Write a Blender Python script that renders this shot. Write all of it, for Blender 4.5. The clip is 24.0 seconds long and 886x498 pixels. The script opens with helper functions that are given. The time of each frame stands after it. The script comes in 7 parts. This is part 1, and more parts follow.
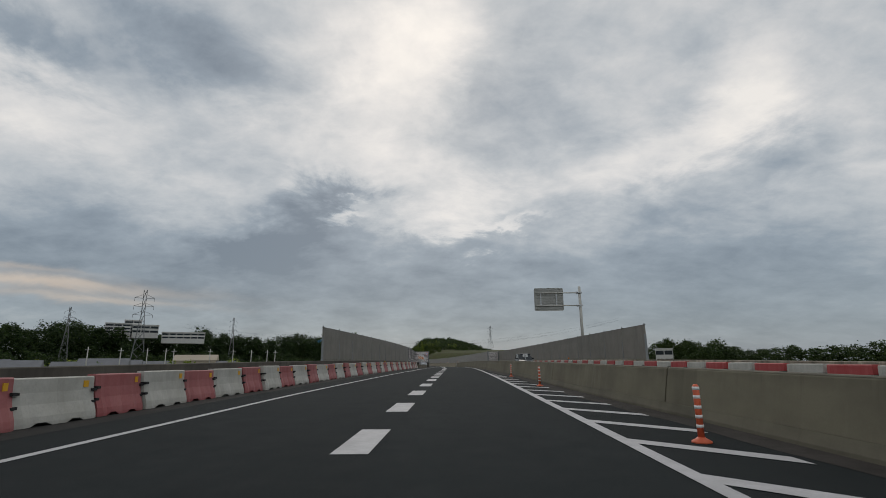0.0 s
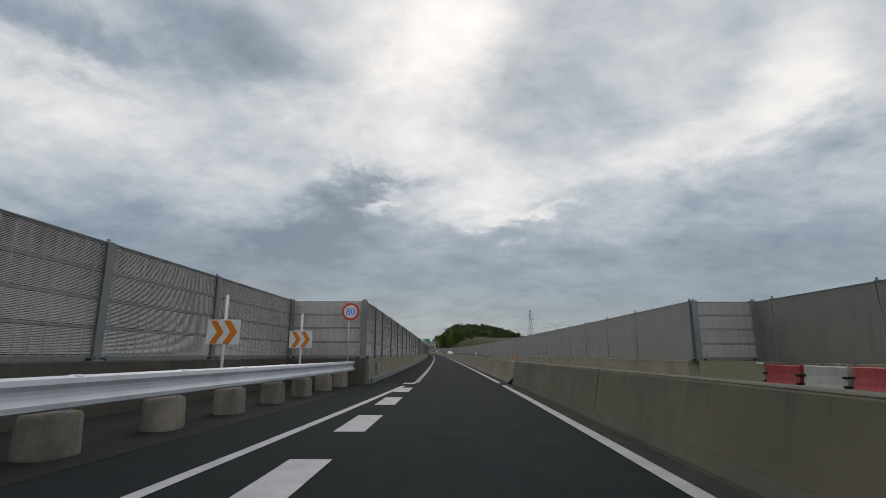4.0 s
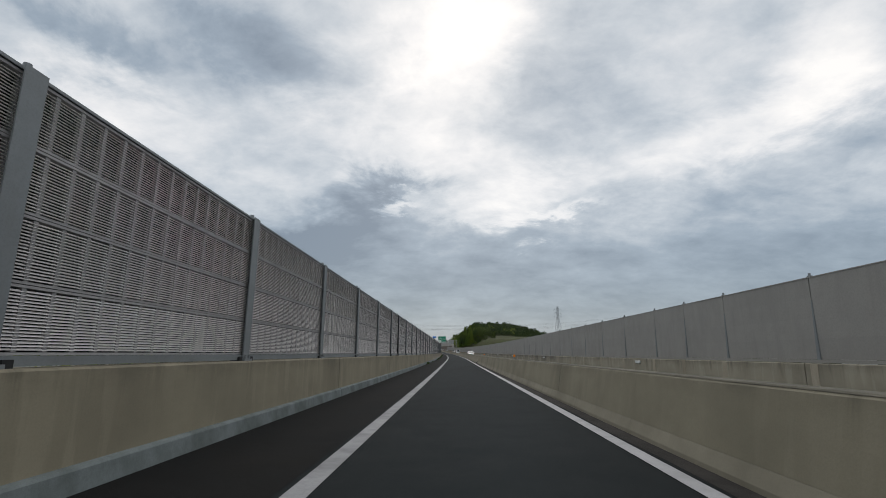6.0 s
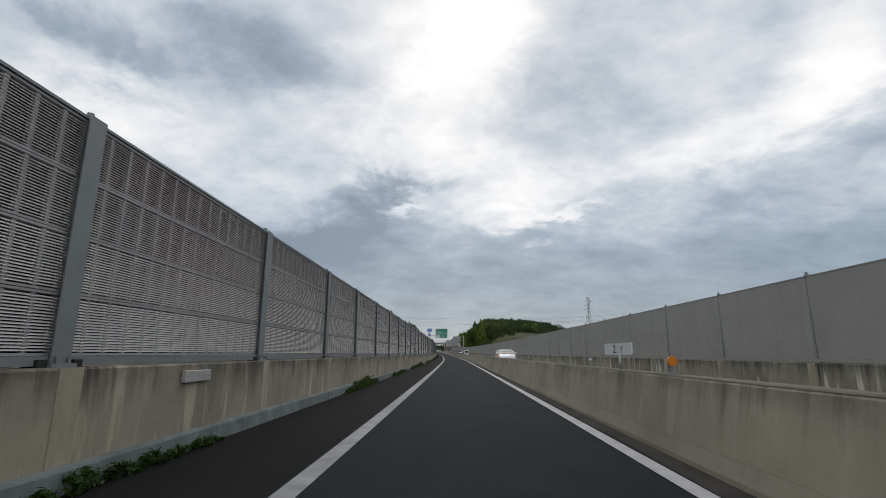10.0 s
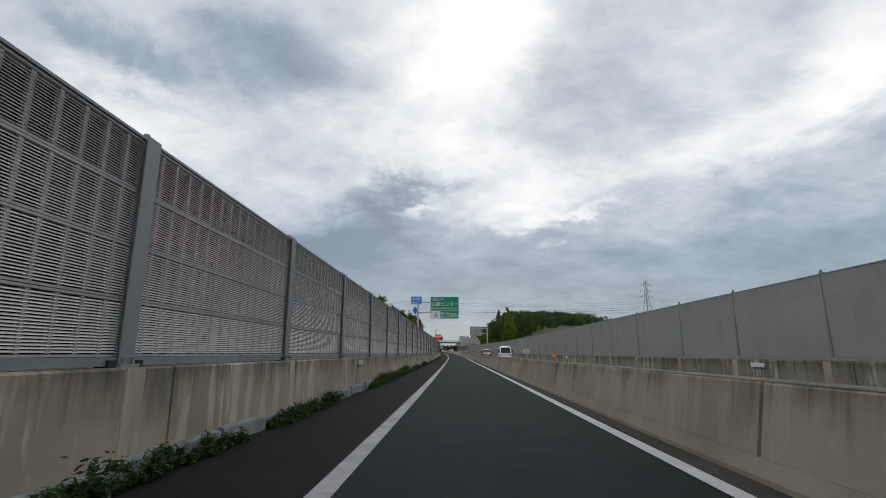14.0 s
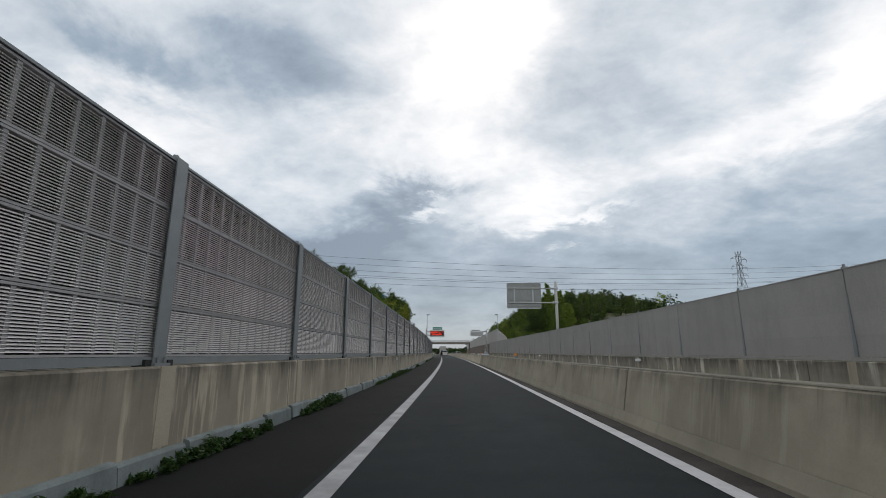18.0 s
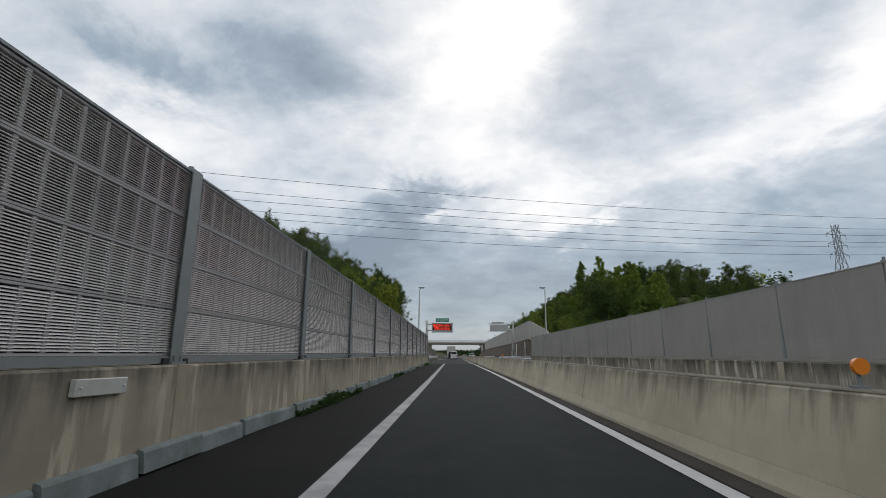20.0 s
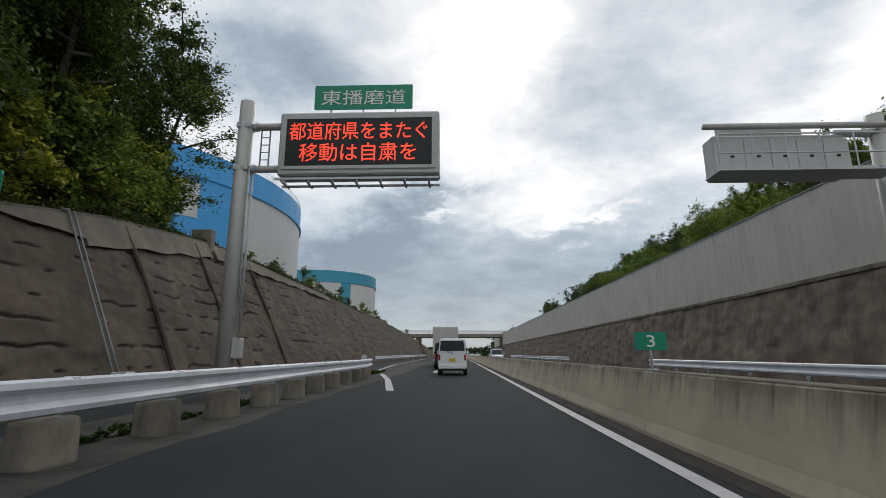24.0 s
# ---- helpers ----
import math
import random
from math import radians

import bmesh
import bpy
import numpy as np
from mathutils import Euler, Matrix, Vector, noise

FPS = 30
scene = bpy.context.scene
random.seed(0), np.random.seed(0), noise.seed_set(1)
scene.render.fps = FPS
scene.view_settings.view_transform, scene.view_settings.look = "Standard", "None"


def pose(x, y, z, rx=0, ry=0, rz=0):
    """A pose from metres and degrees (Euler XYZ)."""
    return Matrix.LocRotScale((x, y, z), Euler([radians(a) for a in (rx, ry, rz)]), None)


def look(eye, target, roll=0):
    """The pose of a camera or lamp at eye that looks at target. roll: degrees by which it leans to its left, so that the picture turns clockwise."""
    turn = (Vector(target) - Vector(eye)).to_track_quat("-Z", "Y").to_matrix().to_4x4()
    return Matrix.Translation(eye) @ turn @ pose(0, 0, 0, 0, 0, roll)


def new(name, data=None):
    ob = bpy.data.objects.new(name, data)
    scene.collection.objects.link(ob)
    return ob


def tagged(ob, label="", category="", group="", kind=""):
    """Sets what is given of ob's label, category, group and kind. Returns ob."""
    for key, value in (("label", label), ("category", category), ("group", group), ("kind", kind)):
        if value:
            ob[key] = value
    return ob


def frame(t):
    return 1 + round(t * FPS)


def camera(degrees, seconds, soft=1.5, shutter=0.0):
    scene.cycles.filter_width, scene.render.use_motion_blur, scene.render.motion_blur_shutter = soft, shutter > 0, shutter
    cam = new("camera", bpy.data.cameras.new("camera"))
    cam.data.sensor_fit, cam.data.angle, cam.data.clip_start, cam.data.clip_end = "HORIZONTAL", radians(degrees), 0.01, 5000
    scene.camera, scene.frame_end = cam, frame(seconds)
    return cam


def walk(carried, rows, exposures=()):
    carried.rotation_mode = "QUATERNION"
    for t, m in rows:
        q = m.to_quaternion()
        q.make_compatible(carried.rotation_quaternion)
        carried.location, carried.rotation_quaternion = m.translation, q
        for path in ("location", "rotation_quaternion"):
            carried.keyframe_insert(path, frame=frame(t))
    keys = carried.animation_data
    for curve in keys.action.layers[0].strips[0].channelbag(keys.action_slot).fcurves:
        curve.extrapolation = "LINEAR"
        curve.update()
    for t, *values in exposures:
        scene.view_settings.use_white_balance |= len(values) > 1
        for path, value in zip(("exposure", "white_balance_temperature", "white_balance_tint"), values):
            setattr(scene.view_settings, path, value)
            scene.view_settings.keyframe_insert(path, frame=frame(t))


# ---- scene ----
# ---------------------------------------------------------------- camera, path, time
KEY_T = [0, 1, 2, 2.5, 4.5, 5, 5.5, 6, 7, 8, 9, 10, 10.5, 12.5, 13, 14, 15, 16, 17, 17.5, 19.5, 20, 21, 21.5, 22, 23, 24]
KEY_YAW = [-.2, 0, .1, .2, 4.8, 5.3, 5.6, 5.8, 6.1, 6.2, 6.3, 6.6, 7, 7.4, 7.8, 8.3, 8.6, 8.8, 8.9, 8.9, 10.4, 10.6, 11.1, 11.3, 11.2, 11, 10.8]
KEY_PITCH = [13.1, 13.0, 12.7, 12.6, 11.6, 11.8, 11.8, 11.9, 11.9, 12, 12.1, 12.1, 12.1, 12.2, 12.2, 12.2, 12.3, 12.3, 12.5, 12.5, 12.8, 12.8, 12.8, 12.7, 12.7, 12.6, 12.6]
KEY_ROLL = [.5, .3, .45, .15, -.15, -.15, -.25, -.35, -.35, -.35, -.25, -.25, -.15, .15, .15, -.05, -.25, -.35, .05, .05, -.25, -.25, -.25, -.25, -.25, .05, .05]
KEY_SIDE_T = [0, 2.5, 4.5, 5, 6, 7, 8, 9, 10, 12, 14, 15, 17, 20, 24]
KEY_SIDE = [0, 0, .32, .26, .14, .08, .03, .1, .22, .1, -.03, -.08, -.05, 0, 0]
EYE = 1.06

_tt = np.arange(-6, 62, .01)
_ss = np.cumsum(np.interp(_tt, [.8, 1.2, 1.9, 2.2, 2.5, 4.5], [19.5, 20.5, 20.5, 19.8, 20.0, 22.66])) * .01
_ss -= np.interp(0, _tt, _ss)


def s_of(t):
    return float(np.interp(t, _tt, _ss))


# The road's axis: heading, course and level along its length
S = np.arange(-80, 1300, .5)
_t = np.interp(S, _ss, _tt)
_ker = np.hanning(41) / np.hanning(41).sum()


def _smooth(a):
    return np.convolve(np.r_[np.full(20, a[0]), a, np.full(20, a[-1])], _ker, "valid")


HEAD = _smooth(np.radians(np.interp(_t, KEY_T, KEY_YAW) - 1.75))
GRADE = np.interp(_t, KEY_T, KEY_PITCH) - np.interp(_t, [2.5, 4.5], [12.35, 12.0])
GRADE = _smooth(np.radians(np.where(_t > 24, .55, np.where(_t < 0, .3, GRADE))))
AX, AY, AZ = (np.cumsum(f) * .5 for f in (-np.sin(HEAD), np.cos(HEAD), GRADE))
_i = int(np.argmin(abs(S)))
AX, AY, AZ = AX - AX[_i], AY - AY[_i], AZ - AZ[_i]


def head(s):
    return float(np.interp(s, S, HEAD))


def P(s, u=0.0, z=0.0):
    """The point s metres along the road, u to the right of its axis, z over its surface."""
    h = head(s)
    return Vector((float(np.interp(s, S, AX)) + u * math.cos(h), float(np.interp(s, S, AY)) + u * math.sin(h), float(np.interp(s, S, AZ)) + z))


def at(s, u=0.0, z=0.0, turn=0.0):
    """The pose of a thing at P(s, u, z): its y along the road, its x to the right."""
    return Matrix.Translation(P(s, u, z)) @ Matrix.Rotation(head(s) + radians(turn), 4, "Z")


cam = camera(84.0, 24.0, soft=.9)
rows = []
for t in np.unique(np.r_[np.array(KEY_T), np.arange(0, 24.01, .25)]):
    side = float(np.interp(t, KEY_SIDE_T, KEY_SIDE))
    q = P(s_of(t), side, EYE)
    rows.append((float(t), pose(q.x, q.y, q.z, 90 + float(np.interp(t, KEY_T, KEY_PITCH)), float(np.interp(t, KEY_T, KEY_ROLL)), float(np.interp(t, KEY_T, KEY_YAW)))))
walk(cam, rows, exposures=[(0, -.24, 6700, 10), (2.5, -.2, 6650, 10), (4.5, -.08, 6550, 10), (7, .08, 6500, 10), (15, .1, 6450, 10), (17, .2, 6450, 10), (20, .16, 6450, 10), (22, .18, 6500, 10), (24, .25, 6500, 10)])

# ---------------------------------------------------------------- sky and sun
SUN_EL, SUN_AZ = 36.0, 4.0      # degrees up; degrees to the left of north
world = bpy.data.worlds.new("overcast_sky")
scene.world = world
world.use_nodes = True
wn, wl = world.node_tree.nodes, world.node_tree.links
wn.clear()


def wmath(op, a, b=None, c=None):
    n = wn.new("ShaderNodeMath")
    n.operation = op
    for i, v in enumerate((a, b, c)):
        if v is None:
            continue
        if isinstance(v, (int, float)):
            n.inputs[i].default_value = v
        else:
            wl.new(v, n.inputs[i])
    return n.outputs[0]


def wdot(vec, v):
    n = wn.new("ShaderNodeVectorMath")
    n.operation = "DOT_PRODUCT"
    wl.new(vec, n.inputs[0])
    n.inputs[1].default_value = v
    return n.outputs["Value"]


def wnoise(vec, scale, detail, rough, stretch=(1, 1, 1), off=(0, 0, 0), distort=0.0):
    m = wn.new("ShaderNodeMapping")
    m.inputs["Scale"].default_value = stretch
    m.inputs["Location"].default_value = off
    wl.new(vec, m.inputs["Vector"])
    n = wn.new("ShaderNodeTexNoise")
    n.inputs["Scale"].default_value, n.inputs["Detail"].default_value, n.inputs["Roughness"].default_value = scale, detail, rough
    n.inputs["Distortion"].default_value = distort
    wl.new(m.outputs[0], n.inputs["Vector"])
    return n


wcoord = wn.new("ShaderNodeTexCoord").outputs["Generated"]
# The vault of cloud is flat-bottomed: its pattern lies on a level sheet over the country
wsep = wn.new("ShaderNodeSeparateXYZ")
wl.new(wcoord, wsep.inputs[0])
up = wmath("MAXIMUM", wsep.outputs["Z"], 0.0)
den = wmath("ADD", up, 0.30)
wcomb = wn.new("ShaderNodeCombineXYZ")
wl.new(wmath("DIVIDE", wsep.outputs["X"], den), wcomb.inputs[0])
wl.new(wmath("DIVIDE", wsep.outputs["Y"], den), wcomb.inputs[1])
sheet = wcomb.outputs[0]
big = wnoise(sheet, 1.0, 5, .5, off=(3.1, 1.7, 0))
mid = wnoise(sheet, 2.7, 11, .57, (1, 1.15, 1), off=(.4, 5.2, 0), distort=.2)
fine = wnoise(sheet, 8.0, 11, .62, (1, 1.2, 1), distort=.25)
# Cloud banks: across and up from the northern sky's middle, half sizes, tilt, lightness
mc = pose(0, 0, 0, 102, 0, 6.1).to_3x3()
ex, ey, ez = (mc @ Vector(v) for v in ((1, 0, 0), (0, 1, 0), (0, 0, -1)))
fwd = wmath("MAXIMUM", wdot(wcoord, ez), .05)
warp = wnoise(sheet, 3.0, 9, .62, off=(7, 2, 0), distort=.4)
wsw = wn.new("ShaderNodeSeparateColor")
wl.new(warp.outputs["Color"], wsw.inputs[0])
gx = wmath("ADD", wmath("DIVIDE", wdot(wcoord, ex), fwd), wmath("MULTIPLY_ADD", wsw.outputs[0], .34, -.17))
gy = wmath("ADD", wmath("DIVIDE", wdot(wcoord, ey), fwd), wmath("MULTIPLY_ADD", wsw.outputs[1], .26, -.13))
BANKS = [(-.75, .43, .2, .045, -24, -.29), (-.36, .375, .21, .07, -24, -.34), (-.73, .29, .26, .05, -15, .22), (.03, .42, .12, .14, 10, .36),
         (-.15, .24, .32, .08, -10, .12), (.27, .33, .15, .13, 35, -.17), (.63, .26, .25, .05, 25, .26), (.82, .42, .14, .1, 40, .28),
         (.8, .21, .22, .05, 25, -.18), (-.13, .115, .085, .035, 5, -.34), (-.18, .045, .13, .05, 15, -.30), (-.085, .085, .045, .014, -5, .36),
         (.15, .11, .12, .05, 15, .26), (.19, .06, .1, .015, 5, .28), (-.1, -.07, .4, .08, 0, -.16), (.55, -.04, .55, .14, 0, -.27), (-.62, .0, .42, .1, -8, -.31)]
total = None
for bx, by, bw, bh, bt, amp in BANKS:
    c_, s_ = math.cos(radians(bt)), math.sin(radians(bt))
    p_ = wmath("MULTIPLY_ADD", gx, c_ / bw, wmath("MULTIPLY_ADD", gy, s_ / bw, -(bx * c_ + by * s_) / bw))
    q_ = wmath("MULTIPLY_ADD", gx, -s_ / bh, wmath("MULTIPLY_ADD", gy, c_ / bh, (bx * s_ - by * c_) / bh))
    r_ = wmath("MULTIPLY_ADD", p_, p_, wmath("MULTIPLY", q_, q_))
    g_ = wmath("MULTIPLY", wmath("EXPONENT", wmath("MULTIPLY", wmath("POWER", r_, 1.35), -.75)), amp)
    total = g_ if total is None else wmath("ADD", total, g_)
ahead = wmath("SMOOTH_MIN", wmath("MAXIMUM", wmath("MULTIPLY", wdot(wcoord, ez), 2.5), 0.0), 1.0, .2)
val = wmath("MULTIPLY", total, ahead)
val = wmath("ADD", val, wmath("MULTIPLY_ADD", big.outputs["Fac"], .3, -.15))
val = wmath("ADD", val, wmath("MULTIPLY_ADD", mid.outputs["Fac"], .62, -.31))
val = wmath("ADD", val, wmath("MULTIPLY_ADD", fine.outputs["Fac"], .4, -.2))
# towards the horizon the haze is even and bluish grey
lift = wmath("SMOOTH_MIN", wmath("MULTIPLY", up, 3.4), 1.0, .15)
val = wmath("ADD", wmath("MULTIPLY", val, wmath("MULTIPLY_ADD", lift, .65, .35)), wmath("MULTIPLY_ADD", lift, .355, .265))
px_ = wmath("ADD", wmath("DIVIDE", wdot(wcoord, ex), fwd), wmath("MULTIPLY_ADD", wsw.outputs[0], .16, -.08))
py_ = wmath("ADD", wmath("DIVIDE", wdot(wcoord, ey), fwd), wmath("MULTIPLY_ADD", wsw.outputs[1], .05, -.025))
py_ = wmath("ADD", py_, wmath("MULTIPLY_ADD", px_, .09, .64 * .09))
evening = None
for gx0, gy0, gw, gh, amp in ((-.66, -.052, .2, .011, .9), (-.58, -.076, .16, .006, .6), (-.72, -.028, .14, .005, .45)):      # streaks of evening light low in the west
    r_ = wmath("ADD", wmath("POWER", wmath("MULTIPLY_ADD", px_, 1 / gw, -gx0 / gw), 2.0), wmath("POWER", wmath("MULTIPLY_ADD", py_, 1 / gh, -gy0 / gh), 2.0))
    g_ = wmath("MULTIPLY", wmath("EXPONENT", wmath("MULTIPLY", r_, -.7)), amp)
    evening = g_ if evening is None else wmath("ADD", evening, g_)
evening = wmath("MULTIPLY", evening, ahead)
ramp = wn.new("ShaderNodeValToRGB")
cr = ramp.color_ramp
cr.elements[0].position, cr.elements[0].color = .12, (.187, .236, .294, 1)
cr.elements[1].position, cr.elements[1].color = 1.0, (1.05, 1.02, .98, 1)
for pos_, col_ in ((.34, (.322, .386, .452, 1)), (.56, (.56, .605, .645, 1)), (.78, (.815, .82, .825, 1))):
    e_ = cr.elements.new(pos_)
    e_.color = col_
wl.new(val, ramp.inputs[0])
sky = wn.new("ShaderNodeTexSky")
sky.sky_type, sky.sun_disc = "NISHITA", False
sky.sun_elevation, sky.sun_rotation = radians(SUN_EL), radians(-SUN_AZ)
skyb = wn.new("ShaderNodeBackground")
skyb.inputs["Strength"].default_value = .1
wl.new(sky.outputs[0], skyb.inputs[0])
cloudb = wn.new("ShaderNodeBackground")
warm = wn.new("ShaderNodeMix")         # a warm break in the cloud low over the north-west
warm.data_type = "RGBA"
wl.new(wmath("MULTIPLY", evening, .55), warm.inputs["Factor"])
wl.new(ramp.outputs[0], warm.inputs["A"])
warm.inputs["B"].default_value = (.98, .76, .56, 1)
wl.new(warm.outputs["Result"], cloudb.inputs[0])
# the unseen southern sky is raised in strength to brighten surfaces facing it
south_fill = wmath("MAXIMUM", wmath("MULTIPLY", wdot(wcoord, ez), -1.0), 0.0)
wl.new(wmath("MULTIPLY_ADD", south_fill, .5, 1.0), cloudb.inputs["Strength"])
wmix = wn.new("ShaderNodeMixShader")
wmix.inputs[0].default_value = .9
wl.new(skyb.outputs[0], wmix.inputs[1])
wl.new(cloudb.outputs[0], wmix.inputs[2])
wout = wn.new("ShaderNodeOutputWorld")
wl.new(wmix.outputs[0], wout.inputs[0])

sun = new("sun", bpy.data.lights.new("sun", "SUN"))
sun.data.energy, sun.data.angle, sun.data.color = .55, radians(25), (1, .96, .9)
sun.matrix_world = look((0, 0, 0), (math.sin(radians(SUN_AZ)) * math.cos(radians(SUN_EL)), -math.cos(radians(SUN_AZ)) * math.cos(radians(SUN_EL)), -math.sin(radians(SUN_EL))))


# ---------------------------------------------------------------- materials
def material(name, base, rough=.6, metal=0.0, second=None, scale=3.0, amount=.5, streak=None, streak_amount=.5, grain=60.0, bump=.1, spec=.4, stretch=(1, 1, 1), island=0.0):
    """A surface with a base colour, patches of a second colour, run-down streaks, fine grain and relief."""
    m = bpy.data.materials.new(name)
    m.use_nodes = True
    n, l = m.node_tree.nodes, m.node_tree.links
    b = n["Principled BSDF"]
    geo = n.new("ShaderNodeNewGeometry")

    def noise_node(sc, det, ro, st=(1, 1, 1)):
        mp = n.new("ShaderNodeMapping")
        mp.inputs["Scale"].default_value = st
        l.new(geo.outputs["Position"], mp.inputs["Vector"])
        t = n.new("ShaderNodeTexNoise")
        t.inputs["Scale"].default_value, t.inputs["Detail"].default_value, t.inputs["Roughness"].default_value = sc, det, ro
        l.new(mp.outputs[0], t.inputs["Vector"])
        return t.outputs["Fac"]

    def ramped(fac, lo, hi):
        r = n.new("ShaderNodeMapRange")
        r.inputs["From Min"].default_value, r.inputs["From Max"].default_value = lo, hi
        l.new(fac, r.inputs["Value"])
        return r.outputs[0]

    def mixed(a, col, fac, strength):
        x = n.new("ShaderNodeMix")
        x.data_type = "RGBA"
        k = n.new("ShaderNodeMath")
        k.operation = "MULTIPLY"
        l.new(fac, k.inputs[0])
        k.inputs[1].default_value = strength
        l.new(k.outputs[0], x.inputs["Factor"])
        if isinstance(a, tuple):
            x.inputs["A"].default_value = (*a, 1)
        else:
            l.new(a, x.inputs["A"])
        x.inputs["B"].default_value = (*col, 1)
        return x.outputs["Result"]

    col = base
    second = second or tuple(c * .7 for c in base)
    col = mixed(col, second, ramped(noise_node(scale, 6, .6, stretch), .38, .66), amount)
    col = mixed(col, tuple(c * .55 for c in base), ramped(noise_node(grain, 4, .7), .45, .75), .35)
    if streak:
        col = mixed(col, streak, ramped(noise_node(1.1, 7, .68, (1, 1, .3)), .46, .68), streak_amount * .85)
        col = mixed(col, streak, ramped(noise_node(2.6, 6, .68, (1, 1, .13)), .54, .70), streak_amount * .7)
    if island:
        oi = n.new("ShaderNodeObjectInfo")
        col = mixed(col, tuple(c * .6 for c in base), oi.outputs["Random"], island)
    l.new(col, b.inputs["Base Color"])
    b.inputs["Metallic"].default_value = metal
    b.inputs["Specular IOR Level"].default_value = spec
    rr = n.new("ShaderNodeMapRange")
    rr.inputs["To Min"].default_value, rr.inputs["To Max"].default_value = max(.05, rough - .12), min(1, rough + .12)
    l.new(noise_node(scale * 4, 4, .6), rr.inputs["Value"])
    l.new(rr.outputs[0], b.inputs["Roughness"])
    if bump:
        bp = n.new("ShaderNodeBump")
        bp.inputs["Strength"].default_value, bp.inputs["Distance"].default_value = bump, .02
        l.new(noise_node(grain, 5, .7), bp.inputs["Height"])
        l.new(bp.outputs[0], b.inputs["Normal"])
    return m


def weathered(name, base, second, top, dark, drip=.5, often=.5, runs=.0, pale=(.5, .47, .4), wide=1.0):
    """Cast concrete laid out along the road: blotches, dark drips of various lengths from its top edge, pale lime runs and fine grain."""
    m = bpy.data.materials.new(name)
    m.use_nodes = True
    n, l = m.node_tree.nodes, m.node_tree.links
    b = n["Principled BSDF"]
    place = n.new("ShaderNodeAttribute")
    place.attribute_name = "road_place"
    sep = n.new("ShaderNodeSeparateXYZ")
    l.new(place.outputs["Vector"], sep.inputs[0])

    def nz(scale, detail, rough, stretch, off=0.0):
        mp = n.new("ShaderNodeMapping")
        mp.inputs["Scale"].default_value, mp.inputs["Location"].default_value = stretch, (off, 0, 0)
        l.new(place.outputs["Vector"], mp.inputs["Vector"])
        t = n.new("ShaderNodeTexNoise")
        t.inputs["Scale"].default_value, t.inputs["Detail"].default_value, t.inputs["Roughness"].default_value = scale, detail, rough
        l.new(mp.outputs[0], t.inputs["Vector"])
        return t.outputs["Fac"]

    def span(v, a, b_, c=0.0, d=1.0):
        r = n.new("ShaderNodeMapRange")
        r.inputs["From Min"].default_value, r.inputs["From Max"].default_value, r.inputs["To Min"].default_value, r.inputs["To Max"].default_value = a, b_, c, d
        l.new(v, r.inputs["Value"])
        return r.outputs[0]

    def calc(op, a, b_):
        k = n.new("ShaderNodeMath")
        k.operation = op
        for i, v in enumerate((a, b_)):
            if isinstance(v, (int, float)):
                k.inputs[i].default_value = v
            else:
                l.new(v, k.inputs[i])
        return k.outputs[0]

    def lay(a, col, fac, amount):
        x = n.new("ShaderNodeMix")
        x.data_type = "RGBA"
        l.new(calc("MULTIPLY", fac, amount), x.inputs["Factor"])
        if isinstance(a, tuple):
            x.inputs["A"].default_value = (*a, 1)
        else:
            l.new(a, x.inputs["A"])
        x.inputs["B"].default_value = (*col, 1)
        return x.outputs["Result"]

    depth = calc("SUBTRACT", top, sep.outputs["Z"])
    col = lay(base, second, span(nz(.9, 7, .62, (.7, 1, 1.1)), .40, .64), .8)
    col = lay(col, tuple(c * .6 for c in second), span(nz(.28, 4, .6, (1, 1, .5), 31), .48, .66), .45)
    if runs:
        pl = calc("MULTIPLY", span(nz(3.4, 4, .6, (1, 0, .12), 7), .53, .59), span(nz(.5, 3, .5, (1, 0, .8), 3), .40, .55))
        col = lay(col, pale, pl, runs)
    for sc, reach, amt, off in ((.55 * wide, .75, .6, 11), (2.1 * wide, .6, .85, 23), (5.5, .42, .8, 41)):
        column = span(nz(sc, 4, .62, (1, 0, .06), off), .60 - often * .14, .70 - often * .06)
        length = span(nz(sc * 1.7, 2, .5, (1, 0, 0), off + 5), .3, .7, reach * .25, reach * 1.25)
        fade = calc("POWER", span(calc("DIVIDE", depth, length), 1.0, 0.0), .75)
        rag = span(nz(6.0, 5, .7, (2.2, 1, .25), off), .32, .55, .3, 1.0)
        col = lay(col, dark, calc("MULTIPLY", calc("MULTIPLY", column, fade), rag), drip * amt)
    grime = calc("MULTIPLY", span(nz(1.3, 5, .65, (1, 1, 2), 61), .40, .60), span(depth, .20, .0))
    col = lay(col, dark, grime, drip * .6)
    grain = nz(48, 4, .7, (1, 1, 1))
    col = lay(col, tuple(c * .5 for c in base), span(grain, .46, .76), .2)
    l.new(col, b.inputs["Base Color"])
    b.inputs["Roughness"].default_value, b.inputs["Specular IOR Level"].default_value = .87, .25
    bp = n.new("ShaderNodeBump")
    bp.inputs["Strength"].default_value, bp.inputs["Distance"].default_value = .1, .02
    l.new(calc("ADD", grain, calc("MULTIPLY", nz(6, 4, .6, (1, 1, .6), 5), .8)), bp.inputs["Height"])
    l.new(bp.outputs[0], b.inputs["Normal"])
    return m


